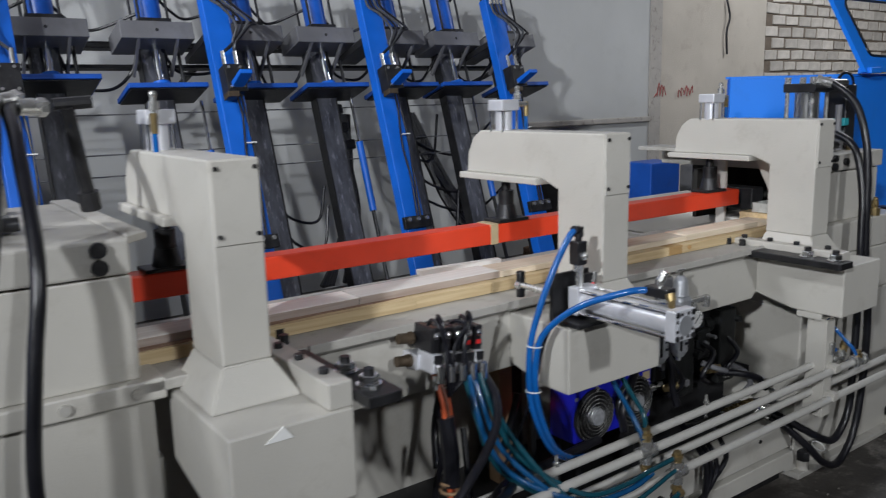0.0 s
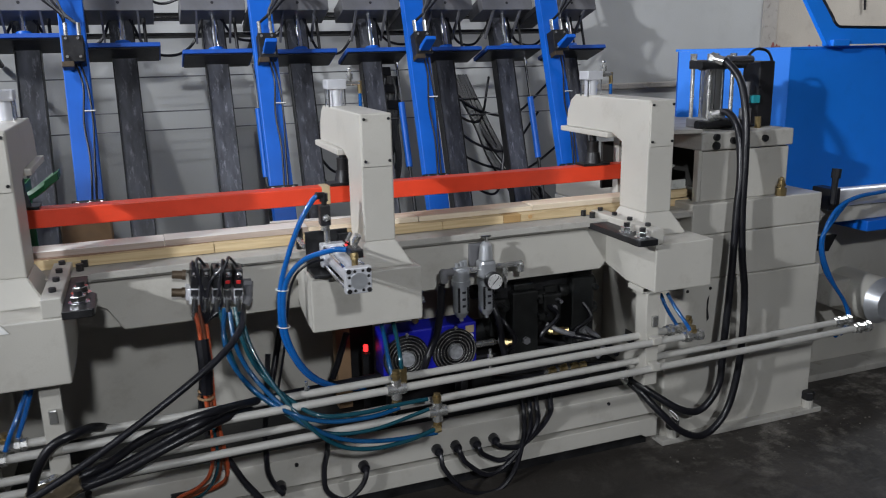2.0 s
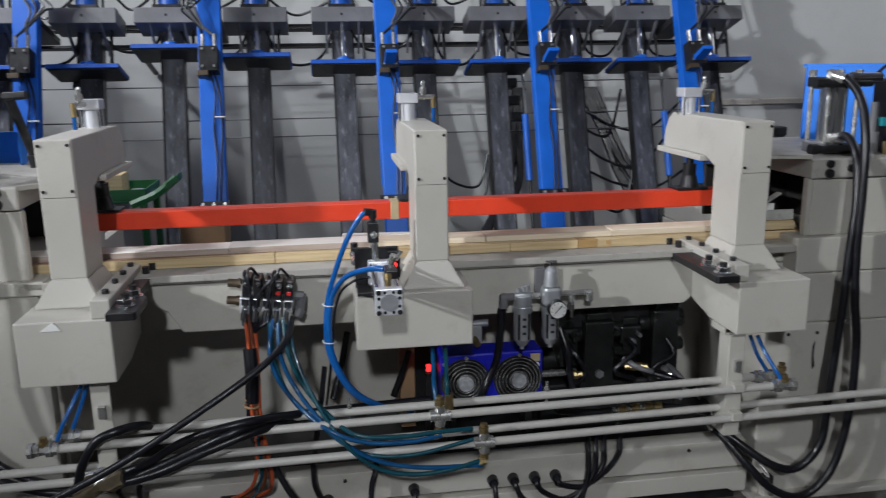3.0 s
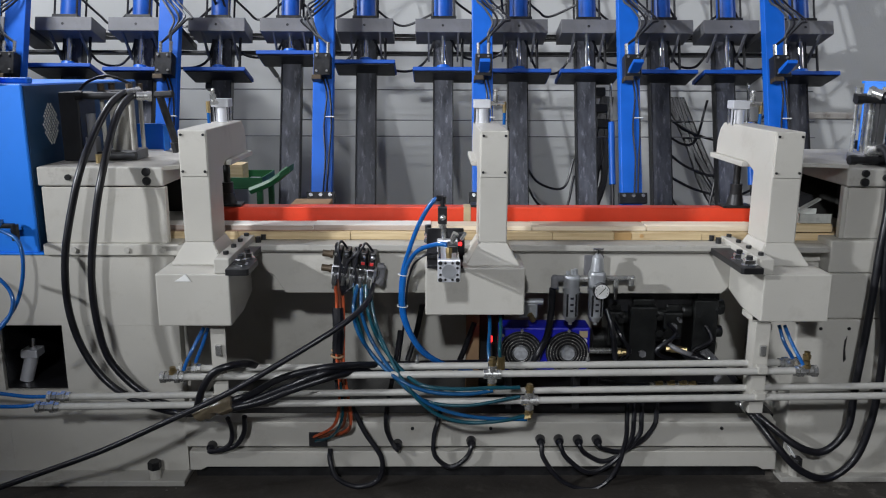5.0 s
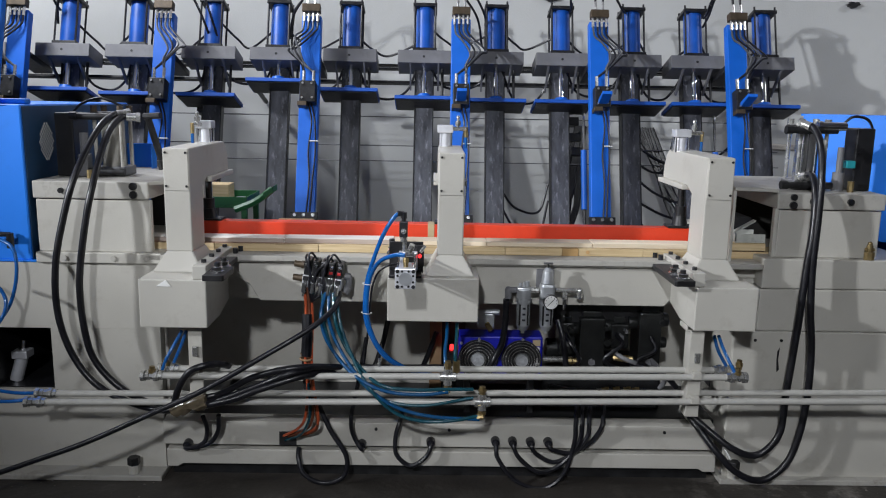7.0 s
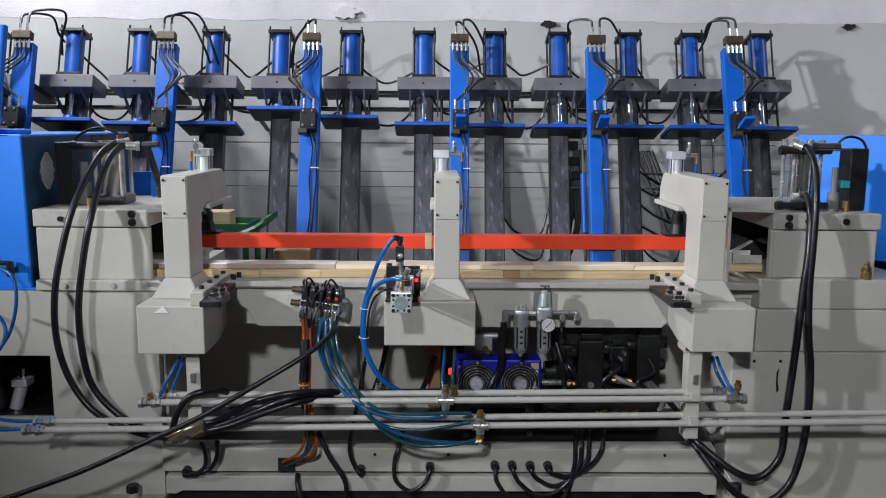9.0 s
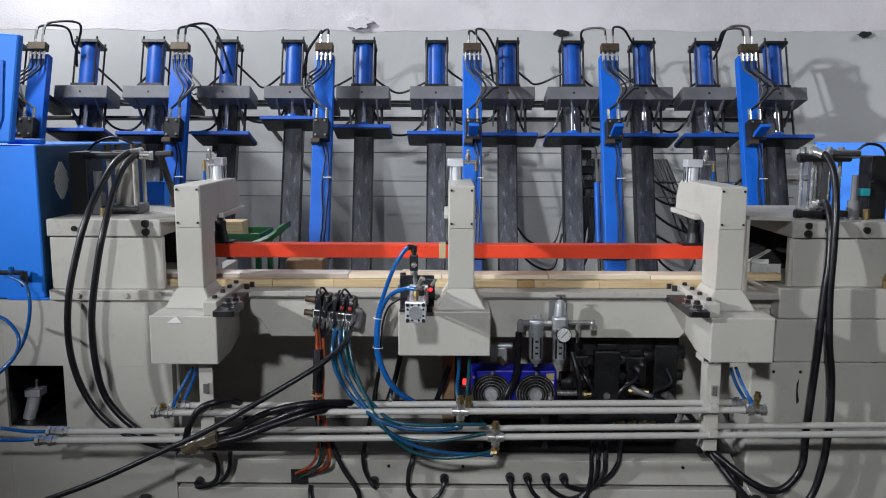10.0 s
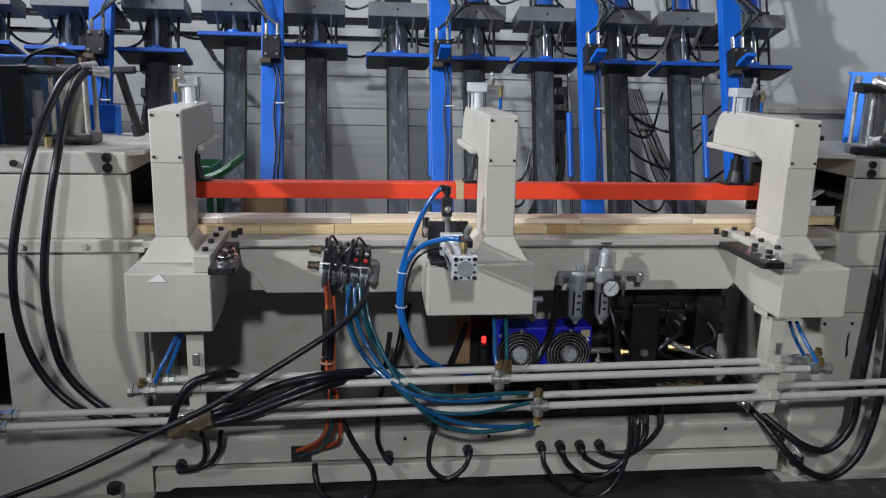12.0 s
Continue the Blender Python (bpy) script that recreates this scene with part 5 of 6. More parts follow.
rod(bm, (cx, -0.205, cz + 0.045), (cx + 0.0, -0.20, cz + 0.06), 0.010, 10)
part("front_port", bm, BRASS, sc, "", True)
bm = box(B(), cx - 0.004, cx + 0.026, -0.196, -0.135, cz + 0.044, cz + 0.066, 0.003)
speed = part("speed_control", bm, PLASTIC_BLACK, sc, "black speed control valve")
bm = rod(B(), (cx + 0.012, -0.165, cz + 0.066), (cx + 0.012, -0.165, cz + 0.084), 0.007, 10)
rod(bm, (cx + 0.012, -0.165, cz + 0.078), (cx + 0.020, -0.172, cz + 0.098), 0.0095, 8)
part("adjusting_screw", bm, ZINC, speed, "", True)
bm = rod(B(), (0.0, 0.088, 0.912), (0.004, 0.19, 0.912), 0.008, 10)
rod(bm, (0.004, 0.185, 0.912), (0.004, 0.20, 0.912), 0.012, 8)
stop = part("stop_screw", bm, ZINC, sc, "", True)
bm = rod(B(), (0.006, 0.192, 0.882), (0.006, 0.192, 0.945), 0.011, 12, bevel=0.002)
part("stop_knob", bm, PLASTIC_BLACK, stop, "", True)
bm = rod(B(), (cx - 0.012, 0.046, cz + 0.03), (cx - 0.012, 0.046, cz + 0.07), 0.009, 8)
rod(bm, (cx - 0.016, 0.046, cz + 0.07), (cx - 0.016, 0.046, cz + 0.085), 0.013, 8)
part("rear_port", bm, ZINC, sc, "", True)
bm = box(B(), cx - 0.031, cx - 0.002, 0.031, 0.061, cz + 0.085, cz + 0.14, 0.003)
ctl = part("flow_control", bm, PLASTIC_BLACK, sc, "black flow control valve")
bm = ball(B(), (cx - 0.016, 0.028, cz + 0.107), 0.010, 12)
part("adjuster_knob", bm, ZINC, ctl, "", True)
bm = rod(B(), (cx - 0.016, 0.046, cz + 0.14), (cx - 0.016, 0.046, cz + 0.150), 0.008, 8)
rod(bm, (cx - 0.016, 0.046, cz + 0.150), (cx - 0.016, 0.046, cz + 0.172), 0.0115, 10)
rod(bm, (cx - 0.016, 0.046, cz + 0.165), (cx - 0.038, 0.040, cz + 0.168), 0.010, 10)
part("hose_elbow", bm, PLASTIC_BLACK, ctl, "", True)
bm = rod(B(), (0.110, 0.062, 0.908), (0.110, 0.056, 0.908), 0.0065, 12)
part("signal_lens", bm, RED_LENS, sc, "glowing red signal light")
bm = box(B(), 0.092, 0.125, 0.062, 0.0775, 0.87, 0.945, 0.002)
part("sensor_body", bm, PLASTIC_BLACK, sc)
bm = rod(B(), (0.112, 0.054, 0.922), (0.128, 0.064, 0.944), 0.006, 8)
part("sensor_plug", bm, ZINC, sc, "", True)

# ---------------------------------------------------------------- valve block on the bed apron
vb = thing("valve_block", "pneumatic valve block with silver coils and looping black wires", "valve block", (-0.25, 0.17, 0.76))
bm = box(B(), -0.325, -0.175, 0.165, 0.224, 0.765, 0.80, 0.003)
part("manifold_rail", bm, ALU, vb)
jit = (0.2, 0.9, -0.3, 0.6, 1.2)
for k in range(5):
    x = -0.318 + k * 0.029
    bm = box(B(), x, x + 0.024, 0.115, 0.175, 0.770, 0.812, 0.002)
    valve = part("valve", bm, ALU if k % 2 == 0 else ZINC, vb, "silver valve body")
    bm = box(B(), x + 0.001, x + 0.023, 0.125, 0.20, 0.812, 0.868, 0.004)
    part("coil", bm, PLASTIC_BLACK, valve, "black coil")
    bm = box(B(), x + 0.002, x + 0.022, 0.1125, 0.1152, 0.772, 0.790, 0.0005)
    part("label_strip", bm, ALU, valve, "silver label strip")
    bm = box(B(), x + 0.002, x + 0.022, 0.1125, 0.1152, 0.793, 0.811, 0.0005)
    part("cover_strip", bm, PLASTIC_BLACK, valve)
    bm = ball(B(), (x + 0.012, 0.124, 0.852), 0.0085, 10)
    part("clear_cap", bm, CHROME, valve, "shiny coil cap", True)
    bm = rod(B(), (x + 0.012, 0.118, 0.789), (x + 0.012, 0.098, 0.786), 0.008, 10)
    rod(bm, (x + 0.012, 0.100, 0.788), (x + 0.012, 0.096, 0.755), 0.0085, 10)
    part("push_elbow", bm, CHROME, valve, "chrome push-in elbow", True)
    if k in (3, 4):
        bm = box(B(), x + 0.006, x + 0.018, 0.1215, 0.1252, 0.826, 0.836, 0.001)
        part("lamp_lens", bm, RED_PLASTIC, valve, "red lamp lens")
    bm = rod(B(), (x + 0.012, 0.118, 0.765), (x + 0.012, 0.114, 0.735), 0.0075, 8)
    part("push_fitting", bm, PLASTIC_BLACK if k > 1 else ZINC, valve)
    bm = tube(B(), [(x + 0.012, 0.16, 0.866), (x + 0.010 - 0.02 * jit[k], 0.14, 0.882 + 0.012 * jit[k]), (x + 0.012 - 0.03 * jit[k], 0.112, 0.874 + 0.01 * jit[k]), (-0.262 + 0.5 * (x + 0.262) - 0.014 * jit[-k], 0.105, 0.83), (-0.27 + 0.35 * (x + 0.26) + 0.012 * jit[k], 0.10, 0.77), (-0.275, 0.105, 0.72)], 0.0042, 6)
    part("coil_wire", bm, CABLE, valve, "", True)
for z in (0.783, 0.834):
    bm = rod(B(), (-0.326, 0.19, z), (-0.362, 0.19, z), 0.012, 12)
    rod(bm, (-0.326, 0.19, z), (-0.335, 0.19, z), 0.015, 8)
    part("silencer", bm, BRASS_DARK, vb, "tarnished brass silencer", True)
bm = rod(B(), (-0.172, 0.17, 0.815), (-0.150, 0.17, 0.815), 0.014, 8)
rod(bm, (-0.155, 0.17, 0.82), (-0.155, 0.17, 0.775), 0.012, 10)
rod(bm, (-0.155, 0.17, 0.775), (-0.165, 0.165, 0.755), 0.016, 10)
part("supply_elbow", bm, STEEL_GREY, vb, "dark supply elbow", True)

vb.rotation_euler = (0, radians(7), 0)
bm = tube(B(), [(-0.295, 0.1, 0.68), (-0.293, 0.085, 0.601), (-0.297, 0.08, 0.529)], 0.019, 10)
solid("cable_sleeve", bm, RUBBER, "black sleeve round the wires under the valve block", "cable sleeve", smooth=True)

# ---------------------------------------------------------------- air service unit
frl = thing("air_service_unit", "silver compressed-air filter and regulator with a round white gauge", "air regulator", (0.54, 0.17, 0.61))
bm = box(B(), 0.545, 0.612, 0.21, 0.224, 0.76, 0.835, 0.003)
part("wall_bracket", bm, STEEL_GREY, frl)


def bowl(x, z0, z1, name):
    bm = rod(B(), (x, 0.16, z0 + 0.02), (x, 0.16, z1), 0.0255, 20)
    rod(bm, (x, 0.16, z0), (x, 0.16, z0 + 0.02), 0.014, 20, 0.0255)
    rod(bm, (x, 0.16, z0 - 0.012), (x, 0.16, z0), 0.007, 10)
    cup = part(name, bm, ALU_MATT, frl, "silver bowl guard with dark slots", True)
    for dx in (-0.0145, 0.0145):
        bm = box(B(), x + dx - 0.0035, x + dx + 0.0035, 0.1375, 0.1425, z0 + 0.022, z1 - 0.008, 0.001)
        part("sight_slot", bm, PLASTIC_BLACK, cup)
    bm = rod(B(), (x, 0.16, z1 - 0.004), (x, 0.16, z1 + 0.012), 0.030, 20)
    part("collar", bm, ALU_MATT, cup, "", True)
    bm = B()
    for k in range(3):
        box(bm, x - 0.0055, x + 0.0055, 0.1325, 0.1350, z0 + 0.04 + 0.022 * k, z0 + 0.047 + 0.022 * k)
    part("printed_marks", bm, INK, cup)


bowl(0.494, 0.615, 0.725, "filter_bowl")
bowl(0.580, 0.615, 0.720, "lubricator_bowl")
bm = rod(B(), (0.494, 0.16, 0.737), (0.494, 0.16, 0.770), 0.027, 18)
box(bm, 0.468, 0.520, 0.145, 0.175, 0.757, 0.778, 0.004)
part("filter_body", bm, ALU_MATT, frl, "", True)
bm = B()
for dx in (-0.012, 0.004, 0.014):
    rod(bm, (0.492 + dx, 0.155, 0.782), (0.492 + dx, 0.155, 0.797 + dx * 0.3), 0.007, 10)
part("filter_caps", bm, ALU_MATT, frl, "", True)
bm = box(B(), 0.552, 0.608, 0.136, 0.185, 0.735, 0.795, 0.012)
part("regulator_body", bm, ALU_MATT, frl)
bm = rod(B(), (0.580, 0.16, 0.795), (0.580, 0.16, 0.84), 0.0235, 18, 0.0185)
rod(bm, (0.580, 0.16, 0.84), (0.580, 0.16, 0.852), 0.0185, 18, 0.010)
part("bonnet", bm, ALU_MATT, frl, "", True)
bm = rod(B(), (0.580, 0.16, 0.852), (0.580, 0.16, 0.866), 0.0045, 8)
rod(bm, (0.563, 0.16, 0.868), (0.597, 0.16, 0.868), 0.004, 8)
part("adjusting_screw", bm, CHROME, frl, "", True)
bm = rod(B(), (0.588, 0.133, 0.734), (0.588, 0.108, 0.734), 0.0275, 28, bevel=0.003)
gauge = part("gauge_case", bm, PLASTIC_BLACK, frl, "black gauge case", True)
bm = rod(B(), (0.588, 0.108, 0.734), (0.588, 0.1065, 0.734), 0.0245, 28)
part("gauge_dial", bm, WHITE, gauge, "white gauge dial")
bm = B()
for k in range(9):
    a = radians(-45 + 33.75 * k)
    p = Vector((0.588 + 0.02 * math.cos(a), 0.106, 0.734 + 0.02 * math.sin(a)))
    box(bm, p.x - 0.0008, p.x + 0.0008, 0.1058, 0.1064, p.z - 0.002, p.z + 0.002)
part("dial_ticks", bm, INK, gauge)
bm = rod(B(), (0.578, 0.1058, 0.724), (0.600, 0.1058, 0.747), 0.0012, 6)
part("gauge_needle", bm, INK, gauge)
bm = rod(B(), (0.468, 0.16, 0.766), (0.435, 0.16, 0.766), 0.012, 12)
rod(bm, (0.437, 0.16, 0.768), (0.437, 0.16, 0.735), 0.0135, 12)
ball(bm, (0.437, 0.16, 0.766), 0.014, 12)
part("inlet_elbow", bm, STEEL_GREY, frl, "", True)
bm = rod(B(), (0.520, 0.16, 0.766), (0.549, 0.16, 0.766), 0.011, 8)
part("nipple", bm, ZINC, frl, "", True)
bm = rod(B(), (0.611, 0.16, 0.768), (0.70, 0.16, 0.768), 0.0095, 12)
rod(bm, (0.645, 0.16, 0.768), (0.645, 0.16, 0.735), 0.0095, 12)
ball(bm, (0.70, 0.16, 0.766), 0.0125, 12)
rod(bm, (0.70, 0.16, 0.768), (0.70, 0.16, 0.742), 0.0115, 12)
part("outlet_pipe", bm, ZINC, frl, "", True)
bm = rod(B(), (0.645, 0.155, 0.735), (0.645, 0.155, 0.715), 0.008, 8)
rod(bm, (0.645, 0.155, 0.715), (0.645, 0.155, 0.695), 0.005, 10)
part("drain_cock", bm, CHROME, frl, "", True)
hose("rubber_hose", "black hose dropping from the air service unit", "hose", RUBBER, 0.012, [(0.43, 0.16, 0.73), (0.431, 0.18, 0.639), (0.422, 0.2, 0.546), (0.391, 0.2, 0.479), (0.357, 0.16, 0.438)], "rubber hoses")

# ---------------------------------------------------------------- oil cooler with two fans
cooler = thing("oil_cooler", "deep blue oil cooler with two round fan guards", "oil cooler", (0.425, 0.30, 0.24))
bm = box(B(), 0.262, 0.588, 0.262, 0.36, 0.395, 0.556, 0.006)
part("cooler_body", bm, BLUE_DEEP, cooler)
for x in (0.30, 0.55):
    bm = box(B(), x - 0.012, x + 0.012, 0.28, 0.34, 0.236, 0.396, 0.002)
    part("cooler_leg", bm, STEEL_BLACK, cooler)
for fx in (0.338, 0.506):
    bm = rod(B(), (fx, 0.261, 0.466), (fx, 0.255, 0.466), 0.078, 32)
    fan = part("fan_ring", bm, PLASTIC_BLACK, cooler, "black fan ring", True)
    for k in range(5):
        bm = ring(B(), (fx, 0.250 - 0.002 * (4 - k), 0.466), (0, 1, 0), 0.030 + 0.0105 * k, 0.0013, 28, 5)
        part("guard_wire", bm, ZINC, fan)
    bm = rod(B(), (fx, 0.254, 0.466), (fx, 0.238, 0.466), 0.027, 24, 0.024)
    part("fan_hub", bm, HUB, fan, "grey fan hub", True)
    for k in range(5):
        a = 2 * math.pi * k / 5
        bm = B()
        c, s = math.cos(a), math.sin(a)
        vs = [bm.verts.new((fx + r * math.cos(a + t), 0.2525 + q, 0.466 + r * math.sin(a + t))) for r, t, q in ((0.027, -0.3, 0), (0.072, -0.25, 0), (0.072, 0.3, 0.002), (0.027, 0.35, 0.002))]
        bm.faces.new(vs)
        bmesh.ops.solidify(bm, geom=bm.faces[:], thickness=0.0012)
        part("fan_blade", bm, STEEL_BLACK, fan)
    bm = rod(B(), (fx + 0.002, 0.25, 0.549), (fx + 0.002, 0.245, 0.549), 0.006, 8)
    part("guard_screw", bm, ZINC, fan)
bm = box(B(), 0.548, 0.578, 0.2595, 0.2625, 0.520, 0.545)
part("warning_label", bm, TAPE, cooler, "small tan label")
bm = rod(B(), (0.568, 0.2625, 0.508), (0.568, 0.2595, 0.508), 0.009, 16)
part("round_sticker", bm, WHITE, cooler)
bm = rod(B(), (0.272, 0.2625, 0.528), (0.272, 0.2595, 0.528), 0.006, 12)
part("round_sticker", bm, ALU_MATT, cooler)
bm = rod(B(), (0.32, 0.31, 0.64), (0.42, 0.31, 0.64), 0.012, 12)
box(bm, 0.335, 0.40, 0.30, 0.33, 0.58, 0.635, 0.003)
solid("oil_pipe_clamp", bm, ALU_MATT, "grey oil pipe clamp above the cooler", "pipe clamp")
bm = rod(B(), (0.385, 0.29, 0.575), (0.37, 0.28, 0.60), 0.011, 8)
solid("brass_coupling", bm, BRASS, "brass coupling above the cooler", "coupling")

# ---------------------------------------------------------------- hydraulic power group
rng2 = random.Random(11)
hyd = thing("hydraulic_group", "black oily hydraulic valve group inside the bed frame", "hydraulic unit", (0.87, 0.42, 0.236))
bm = box(B(), 0.64, 1.07, 0.33, 0.50, 0.585, 0.675, 0.006)
part("manifold", bm, STEEL_BLACK, hyd)
for x0, x1, z0, z1, y0 in ((0.735, 0.835, 0.40, 0.625, 0.29), (0.965, 1.055, 0.40, 0.65, 0.29), (0.86, 0.93, 0.50, 0.60, 0.30), (0.66, 0.72, 0.47, 0.60, 0.31)):
    bm = box(B(), x0, x1, y0, 0.42, z0, z1, 0.006)
    blk = part("valve_body", bm, IRON, hyd)
    bm = box(B(), x0 + 0.012, x1 - 0.012, y0 + 0.015, 0.40, z1 + 0.001, z1 + 0.025, 0.004)
    part("solenoid_cap", bm, IRON, blk)
    bm = rod(B(), ((x0 + x1) / 2, y0, z0 + 0.05), ((x0 + x1) / 2, y0 - 0.012, z0 + 0.05), 0.014, 6)
    part("plug_screw", bm, STEEL_GREY, blk)
for x0, x1, z, r in ((1.05, 1.10, 0.60, 0.028), (0.62, 0.66, 0.62, 0.026)):
    bm = rod(B(), (x0, 0.38, z), (x1, 0.38, z), r, 16)
    part("solenoid", bm, IRON, hyd, "", True)
bm = rod(B(), (0.62, 0.40, 0.47), (0.74, 0.40, 0.47), 0.04, 18)
part("pump_motor", bm, IRON, hyd, "", True)
for x0, x1, z, r in ((0.70, 0.735, 0.575, 0.026), (0.835, 0.875, 0.585, 0.028), (0.93, 0.965, 0.60, 0.026), (0.835, 0.862, 0.50, 0.02), (1.055, 1.085, 0.52, 0.022)):
    bm = rod(B(), (x0, 0.335, z), (x1, 0.335, z), r, 16, bevel=0.003)
    part("solenoid", bm, IRON, hyd, "", True)
for x, z in ((0.69, 0.675), (0.785, 0.65), (0.90, 0.675), (1.01, 0.675)):
    bm = rod(B(), (x, 0.37, z), (x, 0.37, z + 0.02), 0.012, 6)
    part("cap_nut", bm, STEEL_GREY, hyd)
for k in range(8):
    x, z = 0.66 + 0.40 * rng2.random(), 0.42 + 0.20 * rng2.random()
    r = 0.006 + 0.008 * rng2.random()
    bm = rod(B(), (x, 0.31, z), (x, 0.262 + 0.02 * rng2.random(), z), r, 6 if k % 2 else 12)
    part("port_plug", bm, (IRON, STEEL_BLACK, STEEL_GREY, IRON)[k % 4], hyd)
for k in (0, 3, 5):
    x = 0.68 + 0.066 * k
    pts = [(x, 0.30, 0.56), (x + 0.015, 0.26, 0.53 - 0.01 * (k % 3)), (x + 0.05 * (-1) ** k, 0.255, 0.47), (x + 0.03, 0.29, 0.42)]
    part("oil_hose", tube(B(), pts, 0.008, 8), RUBBER, hyd, "", True)
bm = tube(B(), [(0.97, 0.29, 0.44), (0.95, 0.25, 0.46), (0.90, 0.25, 0.48), (0.86, 0.28, 0.50)], 0.009)
part("steel_line", bm, STEEL_GREY, hyd, "bent steel oil line", True)
bm = tube(B(), [(1.02, 0.29, 0.46), (1.04, 0.24, 0.44), (1.06, 0.23, 0.40), (1.05, 0.25, 0.36)], 0.010)
part("steel_line", bm, STEEL_GREY, hyd, "bent steel oil line", True)
bm = rod(B(), (0.60, 0.33, 0.445), (0.72, 0.33, 0.445), 0.012, 12)
part("pressure_pipe", bm, ZINC, hyd, "", True)
bm = B()
box(bm, 0.60, 1.08, 0.34, 0.60, 0.236, 0.40, 0.01)
part("oil_tank", bm, STEEL_BLACK, hyd)
for x, z in ((0.87, 0.47), (0.90, 0.465), (0.985, 0.43), (0.68, 0.455)):
    bm = fitting(B(), (x, 0.285, z), (0.9, -0.3, 0.1), 0.012, 3, 0.016)
    part("brass_fitting", bm, BRASS if x < 0.95 else ZINC, hyd, "brass hydraulic fitting")
for k, pts in enumerate(([(0.645, 0.28, 0.622), (0.663, 0.25, 0.553), (0.677, 0.25, 0.463), (0.687, 0.24, 0.411)], [(0.934, 0.28, 0.454), (0.983, 0.22, 0.452), (1.054, 0.2, 0.426), (1.099, 0.2, 0.381)], [(0.599, 0.15, 0.398), (0.694, 0.15, 0.383), (0.778, 0.15, 0.383)], [(0.947, 0.15, 0.384), (1.031, 0.15, 0.371), (1.117, 0.18, 0.333)], [(-0.019, 0.5, 0.571), (-0.044, 0.5, 0.451), (-0.076, 0.45, 0.358)], [(0.178, 0.4, 0.529), (0.145, 0.4, 0.435), (0.122, 0.4, 0.376)])):
    hose("rubber_hose", "black oily hose among the hydraulics", "hose", RUBBER, 0.011, pts, "hydraulic unit hoses")
union = thing("brass_union", "row of brass unions on a hydraulic hose", "pipe fitting", (0.85, 0.15, 0.386))
for p in [(0.799, 0.15, 0.386), (0.841, 0.15, 0.388), (0.883, 0.15, 0.388), (0.915, 0.15, 0.386)]:
    for k in range(2):
        bm = rod(B(), (p[0] + 0.0125 * k, p[1], p[2]), (p[0] + 0.0125 * k + 0.0135, p[1], p[2]), 0.011 * (1.0, 1.25)[k], 8)
        part("union_nut", bm, BRASS, union)
bm = rod(B(), (0.78, 0.15, 0.386), (0.94, 0.15, 0.387), 0.0075, 10)
part("union_pipe", bm, ZINC, union, "bright pipe", True)
bm = box(B(), 0.15, 0.20, 0.45, 0.50, 0.236, 0.60, 0.003)
solid("wooden_prop", bm, CARDBOARD, "brown wooden prop standing inside the bed frame", "prop")
bm = box(B(), 0.19, 0.30, 0.52, 0.60, 0.236, 0.66, 0.003)
solid("steel_riser", bm, STEEL_BLACK, "dark steel riser standing inside the bed frame", "riser")

# ---------------------------------------------------------------- leaning rack of press cylinders
RACK = Matrix.Translation((0, 2.62, 0.9)) @ Matrix.Rotation(radians(-18), 4, "X")


def leaned(bm):
    return turned(bm, RACK)


def rack_at(x, v, w):
    return RACK @ Vector((x, v, w))


